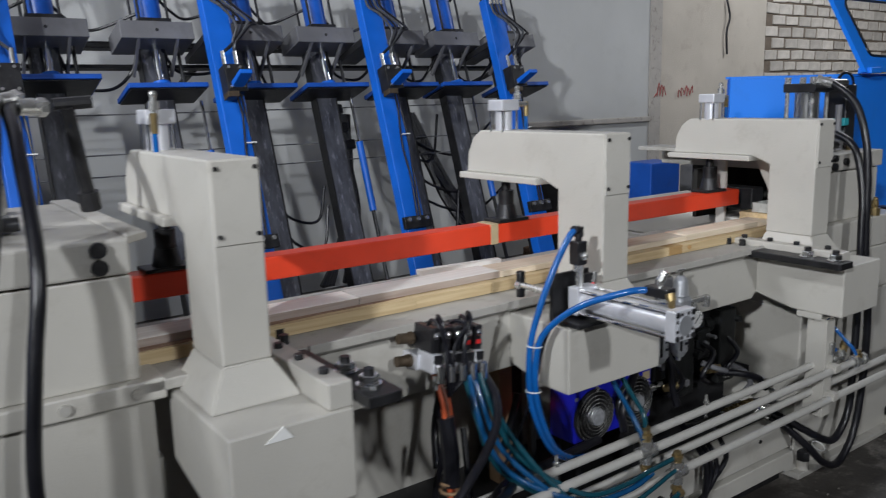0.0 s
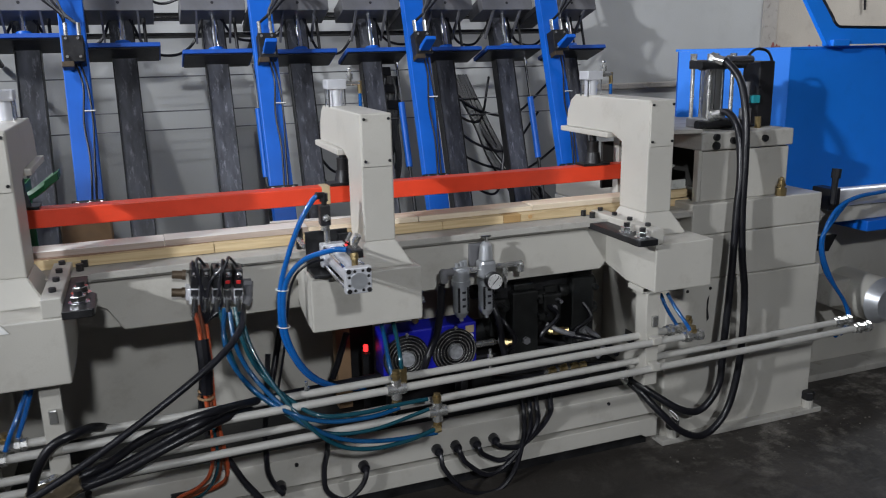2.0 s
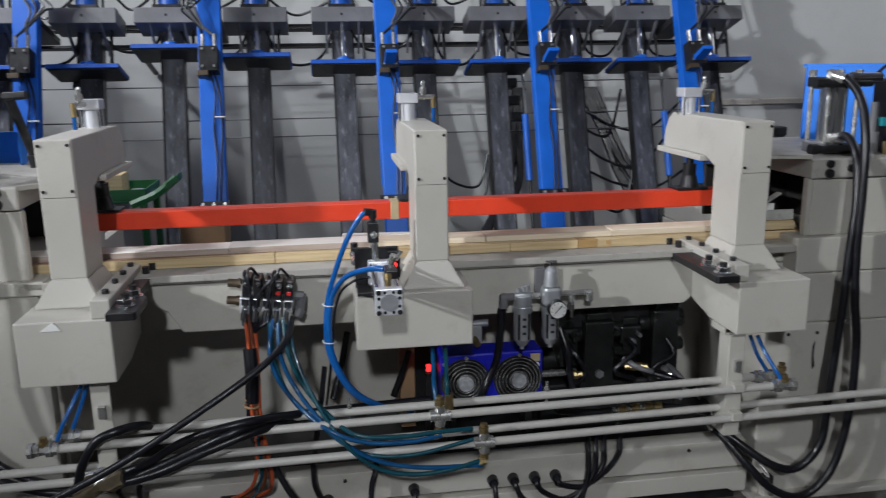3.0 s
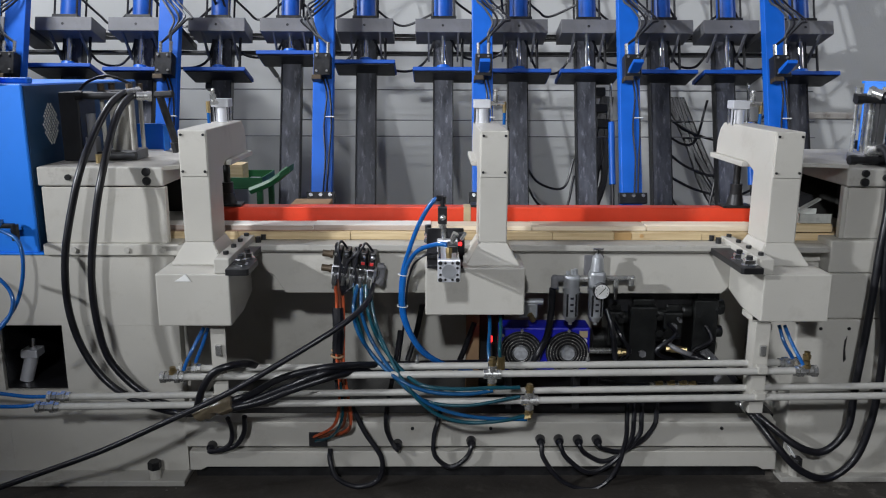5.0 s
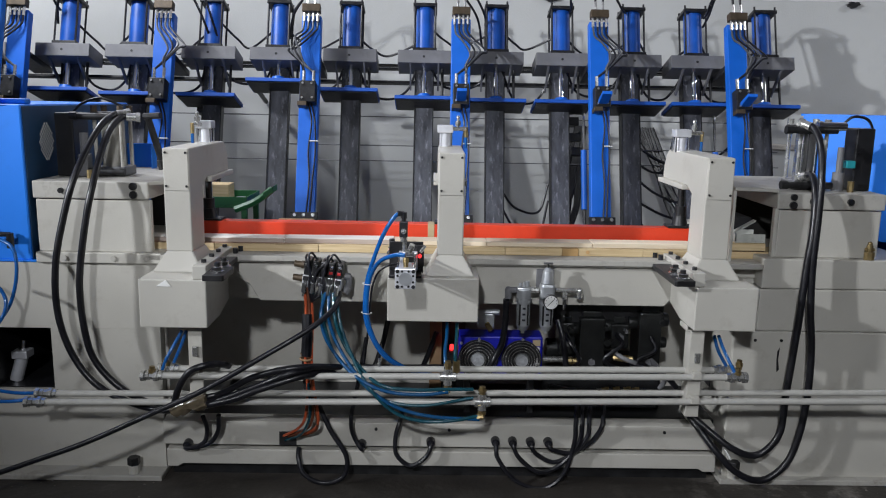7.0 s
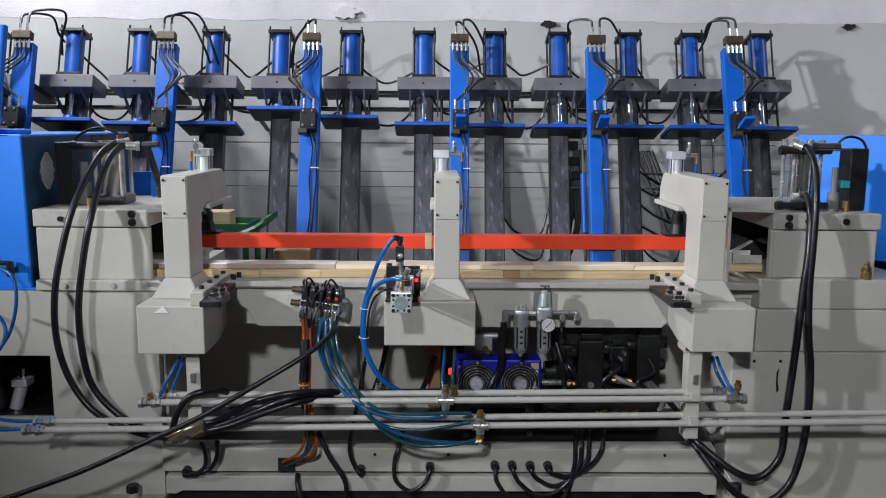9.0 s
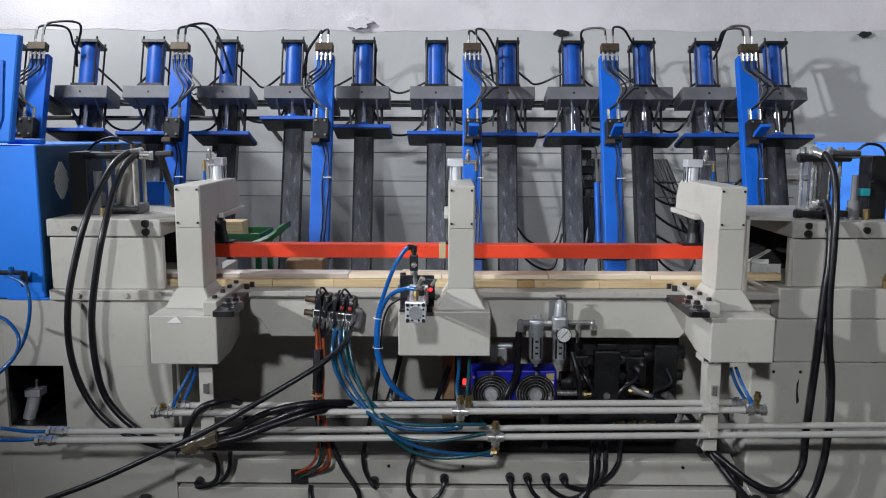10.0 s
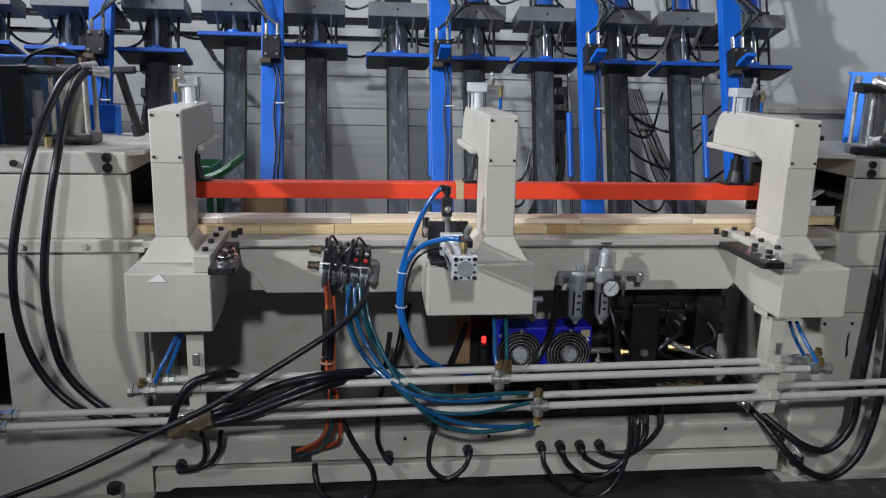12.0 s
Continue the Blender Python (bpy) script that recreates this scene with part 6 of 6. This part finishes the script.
def clamp_unit(x, plate_w):
    """Steel post with a cylinder block at its head, blue cylinder, rod and pressure plate."""
    u = thing("clamp_unit", "leaning dark steel post with blue press cylinder and pressure plate", "press cylinder", (x, 2.70, 0.06), "press cylinders of the rack")
    bm = leaned(box(B(), x - 0.066, x + 0.066, 0.36, 0.42, -0.86, 0.92, 0.004))
    part("post", bm, STEEL_DARK, u, "mottled mill-scale steel post")
    for sx in (-1, 1):
        bm = leaned(box(B(), x + sx * 0.066 - 0.004, x + sx * 0.066 + 0.004, 0.352, 0.43, -0.86, 0.92, 0.002))
        part("post_edge", bm, STEEL_BLACK, u)
    bm = leaned(box(B(), x - 0.19, x + 0.19, 0.20, 0.44, 0.905, 1.0, 0.004))
    blk = part("cylinder_block", bm, STEEL_GREY, u, "grey steel block")
    bm = leaned(rod(B(), (x - 0.004, 0.202, 0.952), (x - 0.004, 0.198, 0.952), 0.009, 10))
    part("block_screw", bm, STEEL_BLACK, blk)
    for sx in (-1, 1):
        bm = leaned(prism(B(), [(0.205, 0.905), (0.24, 0.905), (0.43, 0.79), (0.41, 0.77)], "x", x + sx * 0.10 - 0.006, x + sx * 0.10 + 0.006))
        part("gusset", bm, STEEL_GREY, blk)
    bm = leaned(rod(B(), (x, 0.30, 1.02), (x, 0.30, 1.335), 0.064, 22))
    barrel = part("barrel", bm, BLUE_BARREL, u, "blue cylinder barrel", True)
    for w in (1.001, 1.335):
        bm = leaned(box(B(), x - 0.086, x + 0.086, 0.215, 0.385, w, w + 0.024, 0.003))
        part("end_cap", bm, STEEL_BLACK, barrel, "dark end cap")
    for sx in (-1, 1):
        for v in (0.23, 0.37):
            bm = leaned(rod(B(), (x + sx * 0.074, v, 1.0), (x + sx * 0.074, v, 1.385), 0.0075, 8))
            tie = part("tie_rod", bm, STEEL_BLACK, barrel)
    bm = leaned(rod(B(), (x, 0.30, plate_w), (x, 0.30, 0.91), 0.021, 14))
    part("piston_rod", bm, CHROME, u, "chrome piston rod", True)
    bm = leaned(box(B(), x - 0.205, x + 0.205, 0.17, 0.43, plate_w - 0.026, plate_w, 0.003))
    plate = part("pressure_plate", bm, BLUE_DULL, u, "blue pressure plate")
    bm = leaned(box(B(), x - 0.195, x + 0.195, 0.18, 0.42, plate_w - 0.034, plate_w - 0.0265, 0.002))
    part("plate_pad", bm, STEEL_BLACK, plate)
    bm = leaned(rod(B(), (x, 0.30, plate_w), (x, 0.30, plate_w + 0.045), 0.055, 16, 0.045))
    part("plate_hub", bm, BLUE, plate, "", True)
    bm = leaned(rod(B(), (x + 0.13, 0.33, plate_w), (x + 0.13, 0.33, 0.906), 0.010, 8))
    part("guide_rod", bm, STEEL_BLACK, plate)
    return u


for x, w in ((-3.05, 0.66), (-2.465, 0.672), (-1.975, 0.648), (-1.44, 0.65), (-0.96, 0.765), (-0.444, 0.705), (0.085, 0.657), (0.60, 0.648), (1.07, 0.648), (1.585, 0.645), (2.035, 0.646), (2.54, 0.64)):
    clamp_unit(x, w)


def rack_column(x, mirror):
    """Blue box column with a valve manifold on top and a knuckle block half way."""
    c = thing("rack_column", "leaning blue painted steel column with a hose manifold on top", "rack column", (x, 2.40, 0.06), "blue columns of the rack")
    bm = leaned(box(B(), x - 0.066, x + 0.066, 0.0, 0.07, -0.84, 1.15, 0.005))
    part("column", bm, BLUE, c)
    bm = leaned(box(B(), x - 0.066, x + 0.066, 0.071, 0.40, 0.84, 0.88, 0.004))
    part("back_arm", bm, STEEL_BLACK, c)
    bm = leaned(box(B(), x - 0.062, x + 0.062, -0.045, 0.015, 1.165, 1.22, 0.004))
    man = part("manifold", bm, BRASS_DARK, c, "dark brass manifold block")
    for k in range(4):
        px = x - 0.045 + 0.03 * k
        bm = leaned(rod(B(), (px, -0.02, 1.165), (px, -0.02, 1.10), 0.010, 8))
        part("hose_nipple", bm, ZINC, man, "zinc hose nipple", True)
    for k in range(2):
        px = x - 0.025 + 0.05 * k
        bm = leaned(rod(B(), (px, -0.015, 1.22), (px, -0.015, 1.285), 0.009, 8))
        part("top_nipple", bm, ZINC, man, "zinc hose nipple", True)
    bm = leaned(box(B(), x - 0.05, x + 0.055, -0.09, -0.002, 0.515, 0.66, 0.004))
    kn = part("knuckle_block", bm, STEEL_BLACK, c, "black control valve block")
    if x > 0:
        bm = leaned(prism(B(), [(-0.225, 0.560), (-0.225, 0.582), (-0.09, 0.565), (-0.09, 0.535)], "x", x - 0.030, x + 0.035, 0.003))
        part("lever_plate", bm, BLUE, kn, "blue lever plate")
    bm = leaned(box(B(), x - 0.06, x + 0.0, -0.10, -0.03, 0.485, 0.515, 0.003))
    part("lower_clamp", bm, BRASS_DARK, kn)
    for dx, w in ((-0.03, 0.64), (0.03, 0.64), (-0.03, 0.54), (0.035, 0.54)):
        bm = leaned(rod(B(), (x + dx, -0.09, w), (x + dx, -0.10, w), 0.008, 8))
        part("block_screw", bm, ZINC, kn)
    for dx in (-0.03, 0.035):
        bm = leaned(rod(B(), (x + dx, -0.05, 0.66), (x + dx, -0.05, 0.74), 0.011, 8))
        part("hose_nipple", bm, ZINC, kn, "zinc hose nipple", True)
    s = 1 if mirror else -1
    for k, (mat, off) in enumerate(((HOSE_GREY, 0.0), (CABLE, 0.03), (HOSE_GREY, 0.055), (CABLE, 0.075))):
        px = x - 0.045 + 0.03 * k
        pts = [rack_at(px, -0.02, 1.10), rack_at(px + s * 0.01, -0.03, 1.03), rack_at(px + s * (0.05 + off), -0.07, 0.97 - off), rack_at(x + s * (0.06 + off), -0.08, 0.87), rack_at(x + s * (0.03 + off * 0.3), -0.07, 0.79), rack_at(x + (-0.03 if k % 2 else 0.035), -0.05, 0.73)]
        bm = tube(B(), pts, 0.0068, 7)
        part("control_hose", bm, mat, c, "grey braided hose" if mat is HOSE_GREY else "black hose", True)
    for k in range(2):
        px = x + 0.045 - 0.022 * k
        bm = tube(B(), [rack_at(px - 0.02, -0.05, 0.52), rack_at(px + 0.004, -0.018, 0.40), rack_at(px + 0.012 * (1 - 2 * k), -0.012, 0.2), rack_at(px, -0.012, 0.0), rack_at(px - 0.012, -0.012, -0.24)], 0.0058, 7)
        part("drop_hose", bm, CABLE, c, "", True)
    bm = leaned(box(B(), x + 0.02, x + 0.075, -0.025, -0.004, 0.262, 0.268))
    part("hose_clip", bm, WHITE, c, "white hose clip")
    bm = leaned(box(B(), x - 0.09, x + 0.09, -0.03, -0.002, -0.29, -0.22, 0.003))
    foot = part("foot_clamp", bm, STEEL_BLACK, c)
    for dx in (-0.06, 0.0, 0.06):
        bm = leaned(rod(B(), (x + dx, -0.03, -0.24), (x + dx, -0.045, -0.24), 0.012, 8))
        part("clamp_bolt", bm, ZINC, foot)


COLUMNS = (-2.68, -1.69, -0.69, 0.335, 1.285, 2.24)
for i, x in enumerate(COLUMNS):
    rack_column(x, i % 2 == 1 or i > 2)

rack_frame = thing("press_rack", "dark steel cross beams and foot of the leaning rack", "rack frame", (0, 2.6, 0))
bm = box(B(), -3.3, 2.75, 2.28, 2.92, 0.0, 0.06, 0.006)
part("foot_beam", bm, STEEL_BLACK, rack_frame)
for v, w0, w1 in ((0.45, 0.838, 0.858), (0.44, 0.945, 0.955), (0.44, 0.972, 0.982)):
    bm = leaned(box(B(), -3.3, 2.74, v, v + 0.05, w0, w1, 0.003))
    part("cross_beam", bm, STEEL_BLACK, rack_frame)
for w in (0.587, 0.37, 0.255):
    bm = leaned(rod(B(), (-3.3, 0.47, w), (2.7, 0.47, w), 0.004, 8))
    part("cross_rod", bm, STEEL_GREY, rack_frame)
for x in (-3.0, -1.2, 0.35, 2.6):
    bm = B()
    p0, p1 = rack_at(x, 0.5, 0.85), Vector((x, 3.88, 1.4))
    rod(bm, p0, p1, 0.018, 8)
    part("wall_stay", bm, STEEL_BLACK, rack_frame)

# slim blue return cylinders beside the columns
for x in (0.305, 1.245, 2.2):
    g = thing("slim_cylinder", "slim blue cylinder with a bright rod behind the rack columns", "slim cylinder", tuple(rack_at(x, 0.37, -0.35)), "slim cylinders of the rack")
    bm = leaned(rod(B(), (x, 0.37, -0.10), (x, 0.37, 0.335), 0.022, 14))
    part("tube", bm, BLUE, g, "", True)
    bm = leaned(rod(B(), (x, 0.37, 0.335), (x, 0.37, 0.62), 0.009, 8))
    part("rod", bm, CHROME, g, "", True)
    bm = leaned(rod(B(), (x, 0.37, -0.10), (x, 0.37, -0.84), 0.012, 8))
    part("lower_mount", bm, STEEL_BLACK, g, "", True)

# hoses of the rack
rng = random.Random(5)
units = (-2.465, -1.975, -1.44, -0.96, -0.444, 0.085, 0.60, 1.07, 1.585, 2.035, 2.54)
# from each manifold, two hoses: (rise, apex offset, end x, end depth, end height)
ROUTES = (((0.10, 0.16, -2.53, 0.27, 1.27), (0.13, 0.20, -2.53, 0.25, 1.16)), ((0.09, 0.13, -1.43, 0.46, 0.92), (0.11, 0.16, -1.38, 0.46, 0.92)),
          ((0.06, -0.03, -0.89, 0.30, 1.10), (0.07, -0.06, -0.88, 0.34, 1.22)), ((0.06, 0.05, 0.50, 0.36, 1.10), (0.08, 0.07, 0.53, 0.30, 1.24)),
          ((0.09, -0.14, 1.13, 0.25, 1.33), (0.10, 0.10, 1.53, 0.25, 1.33)), ((0.09, -0.10, 2.10, 0.25, 1.30), (0.11, -0.12, 2.10, 0.27, 1.24)))
for x, routes in zip(COLUMNS, ROUTES):
    for k, (rise, off, ex, ev, ew) in enumerate(routes):
        sx = x - 0.025 + 0.05 * k
        pts = [rack_at(sx, -0.015, 1.28), rack_at(sx + 0.12 * off, 0.0, 1.28 + rise * 0.75), rack_at(sx + off, 0.08, 1.28 + rise), rack_at(0.3 * (sx + off) + 0.7 * ex, 0.18, 1.28 + rise * 0.2 + 0.35 * (ew - 1.28)), rack_at(ex, ev, ew)]
        hose("rack_hose", "black hose arching from a column manifold to a press cylinder", "hose", CABLE, 0.0085, pts, "hoses of the rack", 7)
for a, b in zip(units, units[1:]):
    w0 = 1.12 + 0.1 * rng.random()
    drop = 0.06 + 0.12 * rng.random()
    pts = [rack_at(a + 0.05, 0.31, w0), rack_at(a + 0.15, 0.40, w0 - drop * 0.6), rack_at((a + b) / 2, 0.43, w0 - drop), rack_at(b - 0.05, 0.31, w0 - drop * 0.4)]
    hose("rack_hose", "black hose slung between two press cylinders", "hose", CABLE, 0.0085, pts, "hoses of the rack", 7)
    w1, d1 = 0.80 + 0.06 * rng.random(), 0.04 + 0.07 * rng.random()
    pts = [rack_at(a + 0.05, 0.35, 0.91), rack_at(a + 0.14, 0.43, w1 - d1 * 0.7), rack_at((a + b) / 2 + 0.03, 0.44, w1 - d1), rack_at(b - 0.12, 0.43, w1 - d1 * 0.3), rack_at(b - 0.06, 0.36, 0.91)]
    hose("rack_hose", "black hose sagging under the cylinder blocks", "hose", CABLE, 0.009, pts, "hoses of the rack", 7)
for k, (a, b, w) in enumerate(((0.66, 1.0, 0.0), (0.66, 1.0, -0.12), (1.62, 2.0, -0.1), (1.65, 2.4, 0.35), (1.6, 2.3, 0.15), (1.55, 1.95, 0.42), (1.62, 2.5, -0.05))):
    m = (a + b) / 2
    sag = 0.10 + 0.05 * (k % 3)
    hose("rack_hose", "black cable drooping between the rack posts", "hose", CABLE, 0.009, [rack_at(a, 0.47, w + 0.05), rack_at(a + 0.3 * (b - a), 0.50, w - sag * 0.7), rack_at(m + 0.1, 0.50, w - sag), rack_at(b, 0.47, w + 0.1)], "hoses of the rack", 7)
for k in range(9):
    x = 1.20 + 0.014 * (k % 5)
    hose("rack_cable", "black cable hanging in a thick bundle behind the rack", "cable", CABLE, 0.019, [rack_at(x + 0.02, 0.50, 0.55), rack_at(x - 0.02 * (k % 3), 0.52, 0.25), rack_at(x - 0.05 - 0.02 * (k % 4), 0.5, -0.1), rack_at(x - 0.10 - 0.035 * k, 0.48, -0.5)], "hanging cables of the rack", 6)
for k in range(7):
    x = 1.66 + 0.02 * k
    hose("rack_cable", "black cable slanting behind the rack posts", "cable", CABLE, 0.021, [rack_at(x, 0.52, 0.55), rack_at(x + 0.12 + 0.05 * rng.random(), 0.53, 0.25 - 0.02 * k), rack_at(x + 0.22 + 0.08 * rng.random(), 0.53, -0.05), rack_at(x + 0.42 + 0.02 * k, 0.5, -0.4)], "hanging cables of the rack", 6)
for k in range(4):
    x = -1.55 + 0.02 * k
    hose("rack_cable", "black cable hanging behind the rack", "cable", CABLE, 0.019, [rack_at(x, 0.50, 0.85), rack_at(x + 0.01, 0.52, 0.5), rack_at(x - 0.02, 0.5, 0.1), rack_at(x, 0.48, -0.5)], "hanging cables of the rack", 6)
for x, w in ((1.18, 0.58), (1.19, 0.46), (-1.53, 0.62), (-1.52, 0.45), (1.22, 0.35)):
    bm = leaned(box(B(), x - 0.05, x + 0.05, 0.46, 0.54, w - 0.03, w + 0.03, 0.006))
    solid("junction_box", bm, PLASTIC_BLACK, "small black junction box fixed behind the rack", "junction box", "junction boxes of the rack")

# ---------------------------------------------------------------- green cart and clutter behind the press
cart = thing("green_cart", "green painted steel trolley with a tilted handle", "trolley", (-1.05, 2.0, 0))
gy = 1.95
bm = box(B(), -1.30, -0.93, gy, gy + 0.35, 0.80, 0.812, 0.002)
tray_g = part("tray", bm, GREEN, cart)
for b in ((-1.30, -0.93, gy, gy + 0.008, 0.812, 0.865), (-1.30, -0.93, gy + 0.342, gy + 0.35, 0.812, 0.865), (-1.30, -1.292, gy + 0.008, gy + 0.342, 0.812, 0.865), (-0.938, -0.93, gy + 0.008, gy + 0.342, 0.812, 0.865)):
    bm = box(B(), *b, 0.002)
    part("tray_side", bm, GREEN, cart)
for x in (-1.28, -0.95):
    for y in (gy + 0.02, gy + 0.33):
        bm = box(B(), x - 0.016, x + 0.016, y - 0.016, y + 0.016, 0.0, 0.80, 0.002)
        part("leg", bm, GREEN, cart)
bm = B()
tube(bm, [(-1.0, gy, 0.79), (-0.88, gy, 0.84), (-0.78, gy, 0.915)], 0.021, 6, 3)
part("handle", bm, GREEN, cart)
bm = prism(B(), [(-0.83, 0.86), (-0.77, 0.90), (-0.77, 0.935), (-0.83, 0.895)], "y", gy - 0.03, gy + 0.10, 0.002)
part("handle_plate", bm, GREEN, cart)
bm = B()
for k in range(9):
    x = -1.24 + 0.03 * k
    box(bm, x, x + 0.04, gy + 0.05 + 0.02 * (k % 4), gy + 0.11 + 0.02 * (k % 4), 0.8125, 0.84 + 0.008 * (k % 3), 0.003)
tagged(solid("scrap_pieces", bm, ALU_MATT, "loose bright metal pieces lying in the green tray", "scrap"), kind="stuff")
bm = box(B(), -1.42, -1.28, gy + 0.05, gy + 0.20, 0.0, 0.885, 0.004)
solid("pine_board", bm, PINE, "pale pine board standing on end beside the trolley", "board")
bm = box(B(), -0.80, -0.58, 2.02, 2.25, 0.0, 0.70, 0.006)
solid("cardboard_box", bm, CARDBOARD, "tall brown cardboard box standing behind the press", "box")

# low clutter along the back wall
bm = box(B(), 2.9, 4.939, 3.865, 3.899, 1.085, 1.135, 0.01)
solid("wall_ledge", bm, PIER, "narrow rough plaster ledge along the grey wall", kind="structure")
bm = box(B(), 3.05, 4.6, 3.05, 3.6, 0.0, 0.14, 0.01)
pallet = solid("pallet", bm, PINE_GREY, "weathered wooden pallet on the floor by the wall", "pallet")
drum = thing("stored_motor", "dark blue electric motor standing upright on a crate", "motor", (3.54, 3.3, 0.56))
bm = rod(B(), (3.54, 3.3, 0.56), (3.54, 3.3, 0.86), 0.14, 24, bevel=0.01)
part("motor_body", bm, NAVY, drum, "", True)
bm = rod(B(), (3.54, 3.3, 0.86), (3.54, 3.3, 0.905), 0.12, 24, 0.09)
part("motor_cap", bm, NAVY, drum, "", True)
for k in range(16):
    a = 2 * math.pi * k / 16
    bm = box(B(), 0.138, 0.150, -0.004, 0.004, 0.58, 0.84)
    part("cooling_fin", turned(bm, Matrix.Translation((3.54, 3.3, 0)) @ Matrix.Rotation(a, 4, "Z")), NAVY, drum)
bm = box(B(), 3.49, 3.53, 3.145, 3.152, 0.66, 0.74)
part("rating_plate", bm, ALU_MATT, drum, "small pale rating plate")
bm = box(B(), 3.34, 3.76, 3.1, 3.5, 0.141, 0.559, 0.008)
solid("crate", bm, PINE_GREY, "dark weathered wooden crate on the pallet", "crate")
pump = thing("stored_pump", "small black pump standing on a dark crate by the wall", "pump", (3.15, 3.3, 0.7))
bm = rod(B(), (3.15, 3.3, 0.70), (3.15, 3.3, 0.90), 0.065, 18)
part("pump_body", bm, STEEL_BLACK, pump, "", True)
bm = box(B(), 3.09, 3.21, 3.24, 3.36, 0.90, 0.965, 0.01)
part("pump_head", bm, STEEL_BLACK, pump)
bm = box(B(), 3.06, 3.28, 3.15, 3.45, 0.141, 0.699, 0.008)
solid("crate", bm, STEEL_BLACK, "dark steel crate under the small pump", "crate")
for k in range(12):
    x = 3.82 + 0.20 * k
    y = 3.2 + 0.25 * rng.random()
    hgt, wid = 0.35 + 0.35 * rng.random(), 0.10 + 0.10 * rng.random()
    z = 0.141 if x + wid < 4.6 and y < 3.4 else 0.0
    bm = box(B(), x, x + wid, y, y + 0.14, z, hgt, 0.012)
    if k % 3 == 0:
        rod(bm, (x + wid / 2, y + 0.07, hgt), (x + wid / 2, y + 0.07, hgt + 0.10), 0.04, 12)
    solid("stored_part", bm, (STEEL_BLACK, IRON, STEEL_GREY, PLASTIC_BLACK)[k % 4], "dark machine part stored by the back wall", "machine part", "parts by the wall")
bm = box(B(), 3.30, 3.62, 2.5, 2.75, 0.0, 0.862, 0.01)
solid("blue_cabinet", bm, BLUE_DULL, "low dark blue steel cabinet standing behind the press", "cabinet")
bm = box(B(), -1.21, -1.05, gy + 0.06, gy + 0.20, 0.841, 0.93, 0.003)
solid("pine_block", bm, PINE, "short thick pine block lying in the green tray", "wood block")


# plaster dust and grit along the heads
bm = B()
for k in range(90):
    x = 1.25 + 1.3 * rng.random() if k % 4 else -1.6 + 0.8 * rng.random()
    y = 0.15 - 0.16 * abs(rng.gauss(0, 0.8))
    if 1.28 < x < 2.05 and y > 0.16:
        y = 0.15
    s = 0.001 + 0.0035 * rng.random() ** 2
    bmesh.ops.create_icosphere(bm, subdivisions=1, radius=s, matrix=Matrix.Translation((x, y, s * 0.35)) @ Matrix.Diagonal((1.4, 1.1, 0.6, 1)))
solid("plaster_grit", bm, DUST, "pale plaster crumbs scattered on the floor before the heads", "grit", kind="stuff", base=(1.5, 0.1, 0))
# bricks of the far wall, in running bond
bm = box(B(), -0.124, 0.124, -0.02, 0.02, -0.0545, 0.0545, 0.008)
brick_mesh = bpy.data.meshes.new("brick")
bm.to_mesh(brick_mesh)
bm.free()
brick_mesh.materials.append(BRICK)
for row in range(16):
    for col in range(16):
        b = new("brick", brick_mesh)
        b.parent = wall_brick
        b.location = (6.97 + 0.262 * col + (0.13 if row % 2 else 0) + rng.gauss(0, 0.003), 3.922 + rng.gauss(0, 0.002), 1.0 + 0.123 * row + rng.gauss(0, 0.002))
        b.scale = (rng.uniform(0.88, 1.02), 1, rng.uniform(0.82, 1.03))
        b.rotation_euler = (rng.gauss(0, 0.02), rng.gauss(0, 0.02), rng.gauss(0, 0.02))


# ---------------------------------------------------------------- what moves
def motions():
    up, down = pose(0.23, 0.49, 0.957), pose(0.23, 0.49, 0.8985 + 0.0045)
    walk(beam, [(0.0, up), (3.9, up), (4.35, up), (4.75, down), (5.2, down), (7.5, down), (7.9, down), (8.3, up), (8.8, up), (12.0, up)])

    def slid(dx, x0, y0):
        return pose(x0 + dx, y0, 0.869)
    for ob, x0, y0 in ((timber, 0.3, 0.33), (timber_upper, 0.2, 0.42)):
        walk(ob, [(0.0, slid(0, x0, y0)), (3.7, slid(0, x0, y0)), (4.5, slid(0, x0, y0)), (5.2, slid(-0.055, x0, y0)), (7.2, slid(-0.055, x0, y0)), (7.8, slid(-0.065, x0, y0)), (8.7, slid(-0.268, x0, y0)), (9.5, slid(-0.271, x0, y0)), (12.0, slid(-0.285, x0, y0))])


motions()
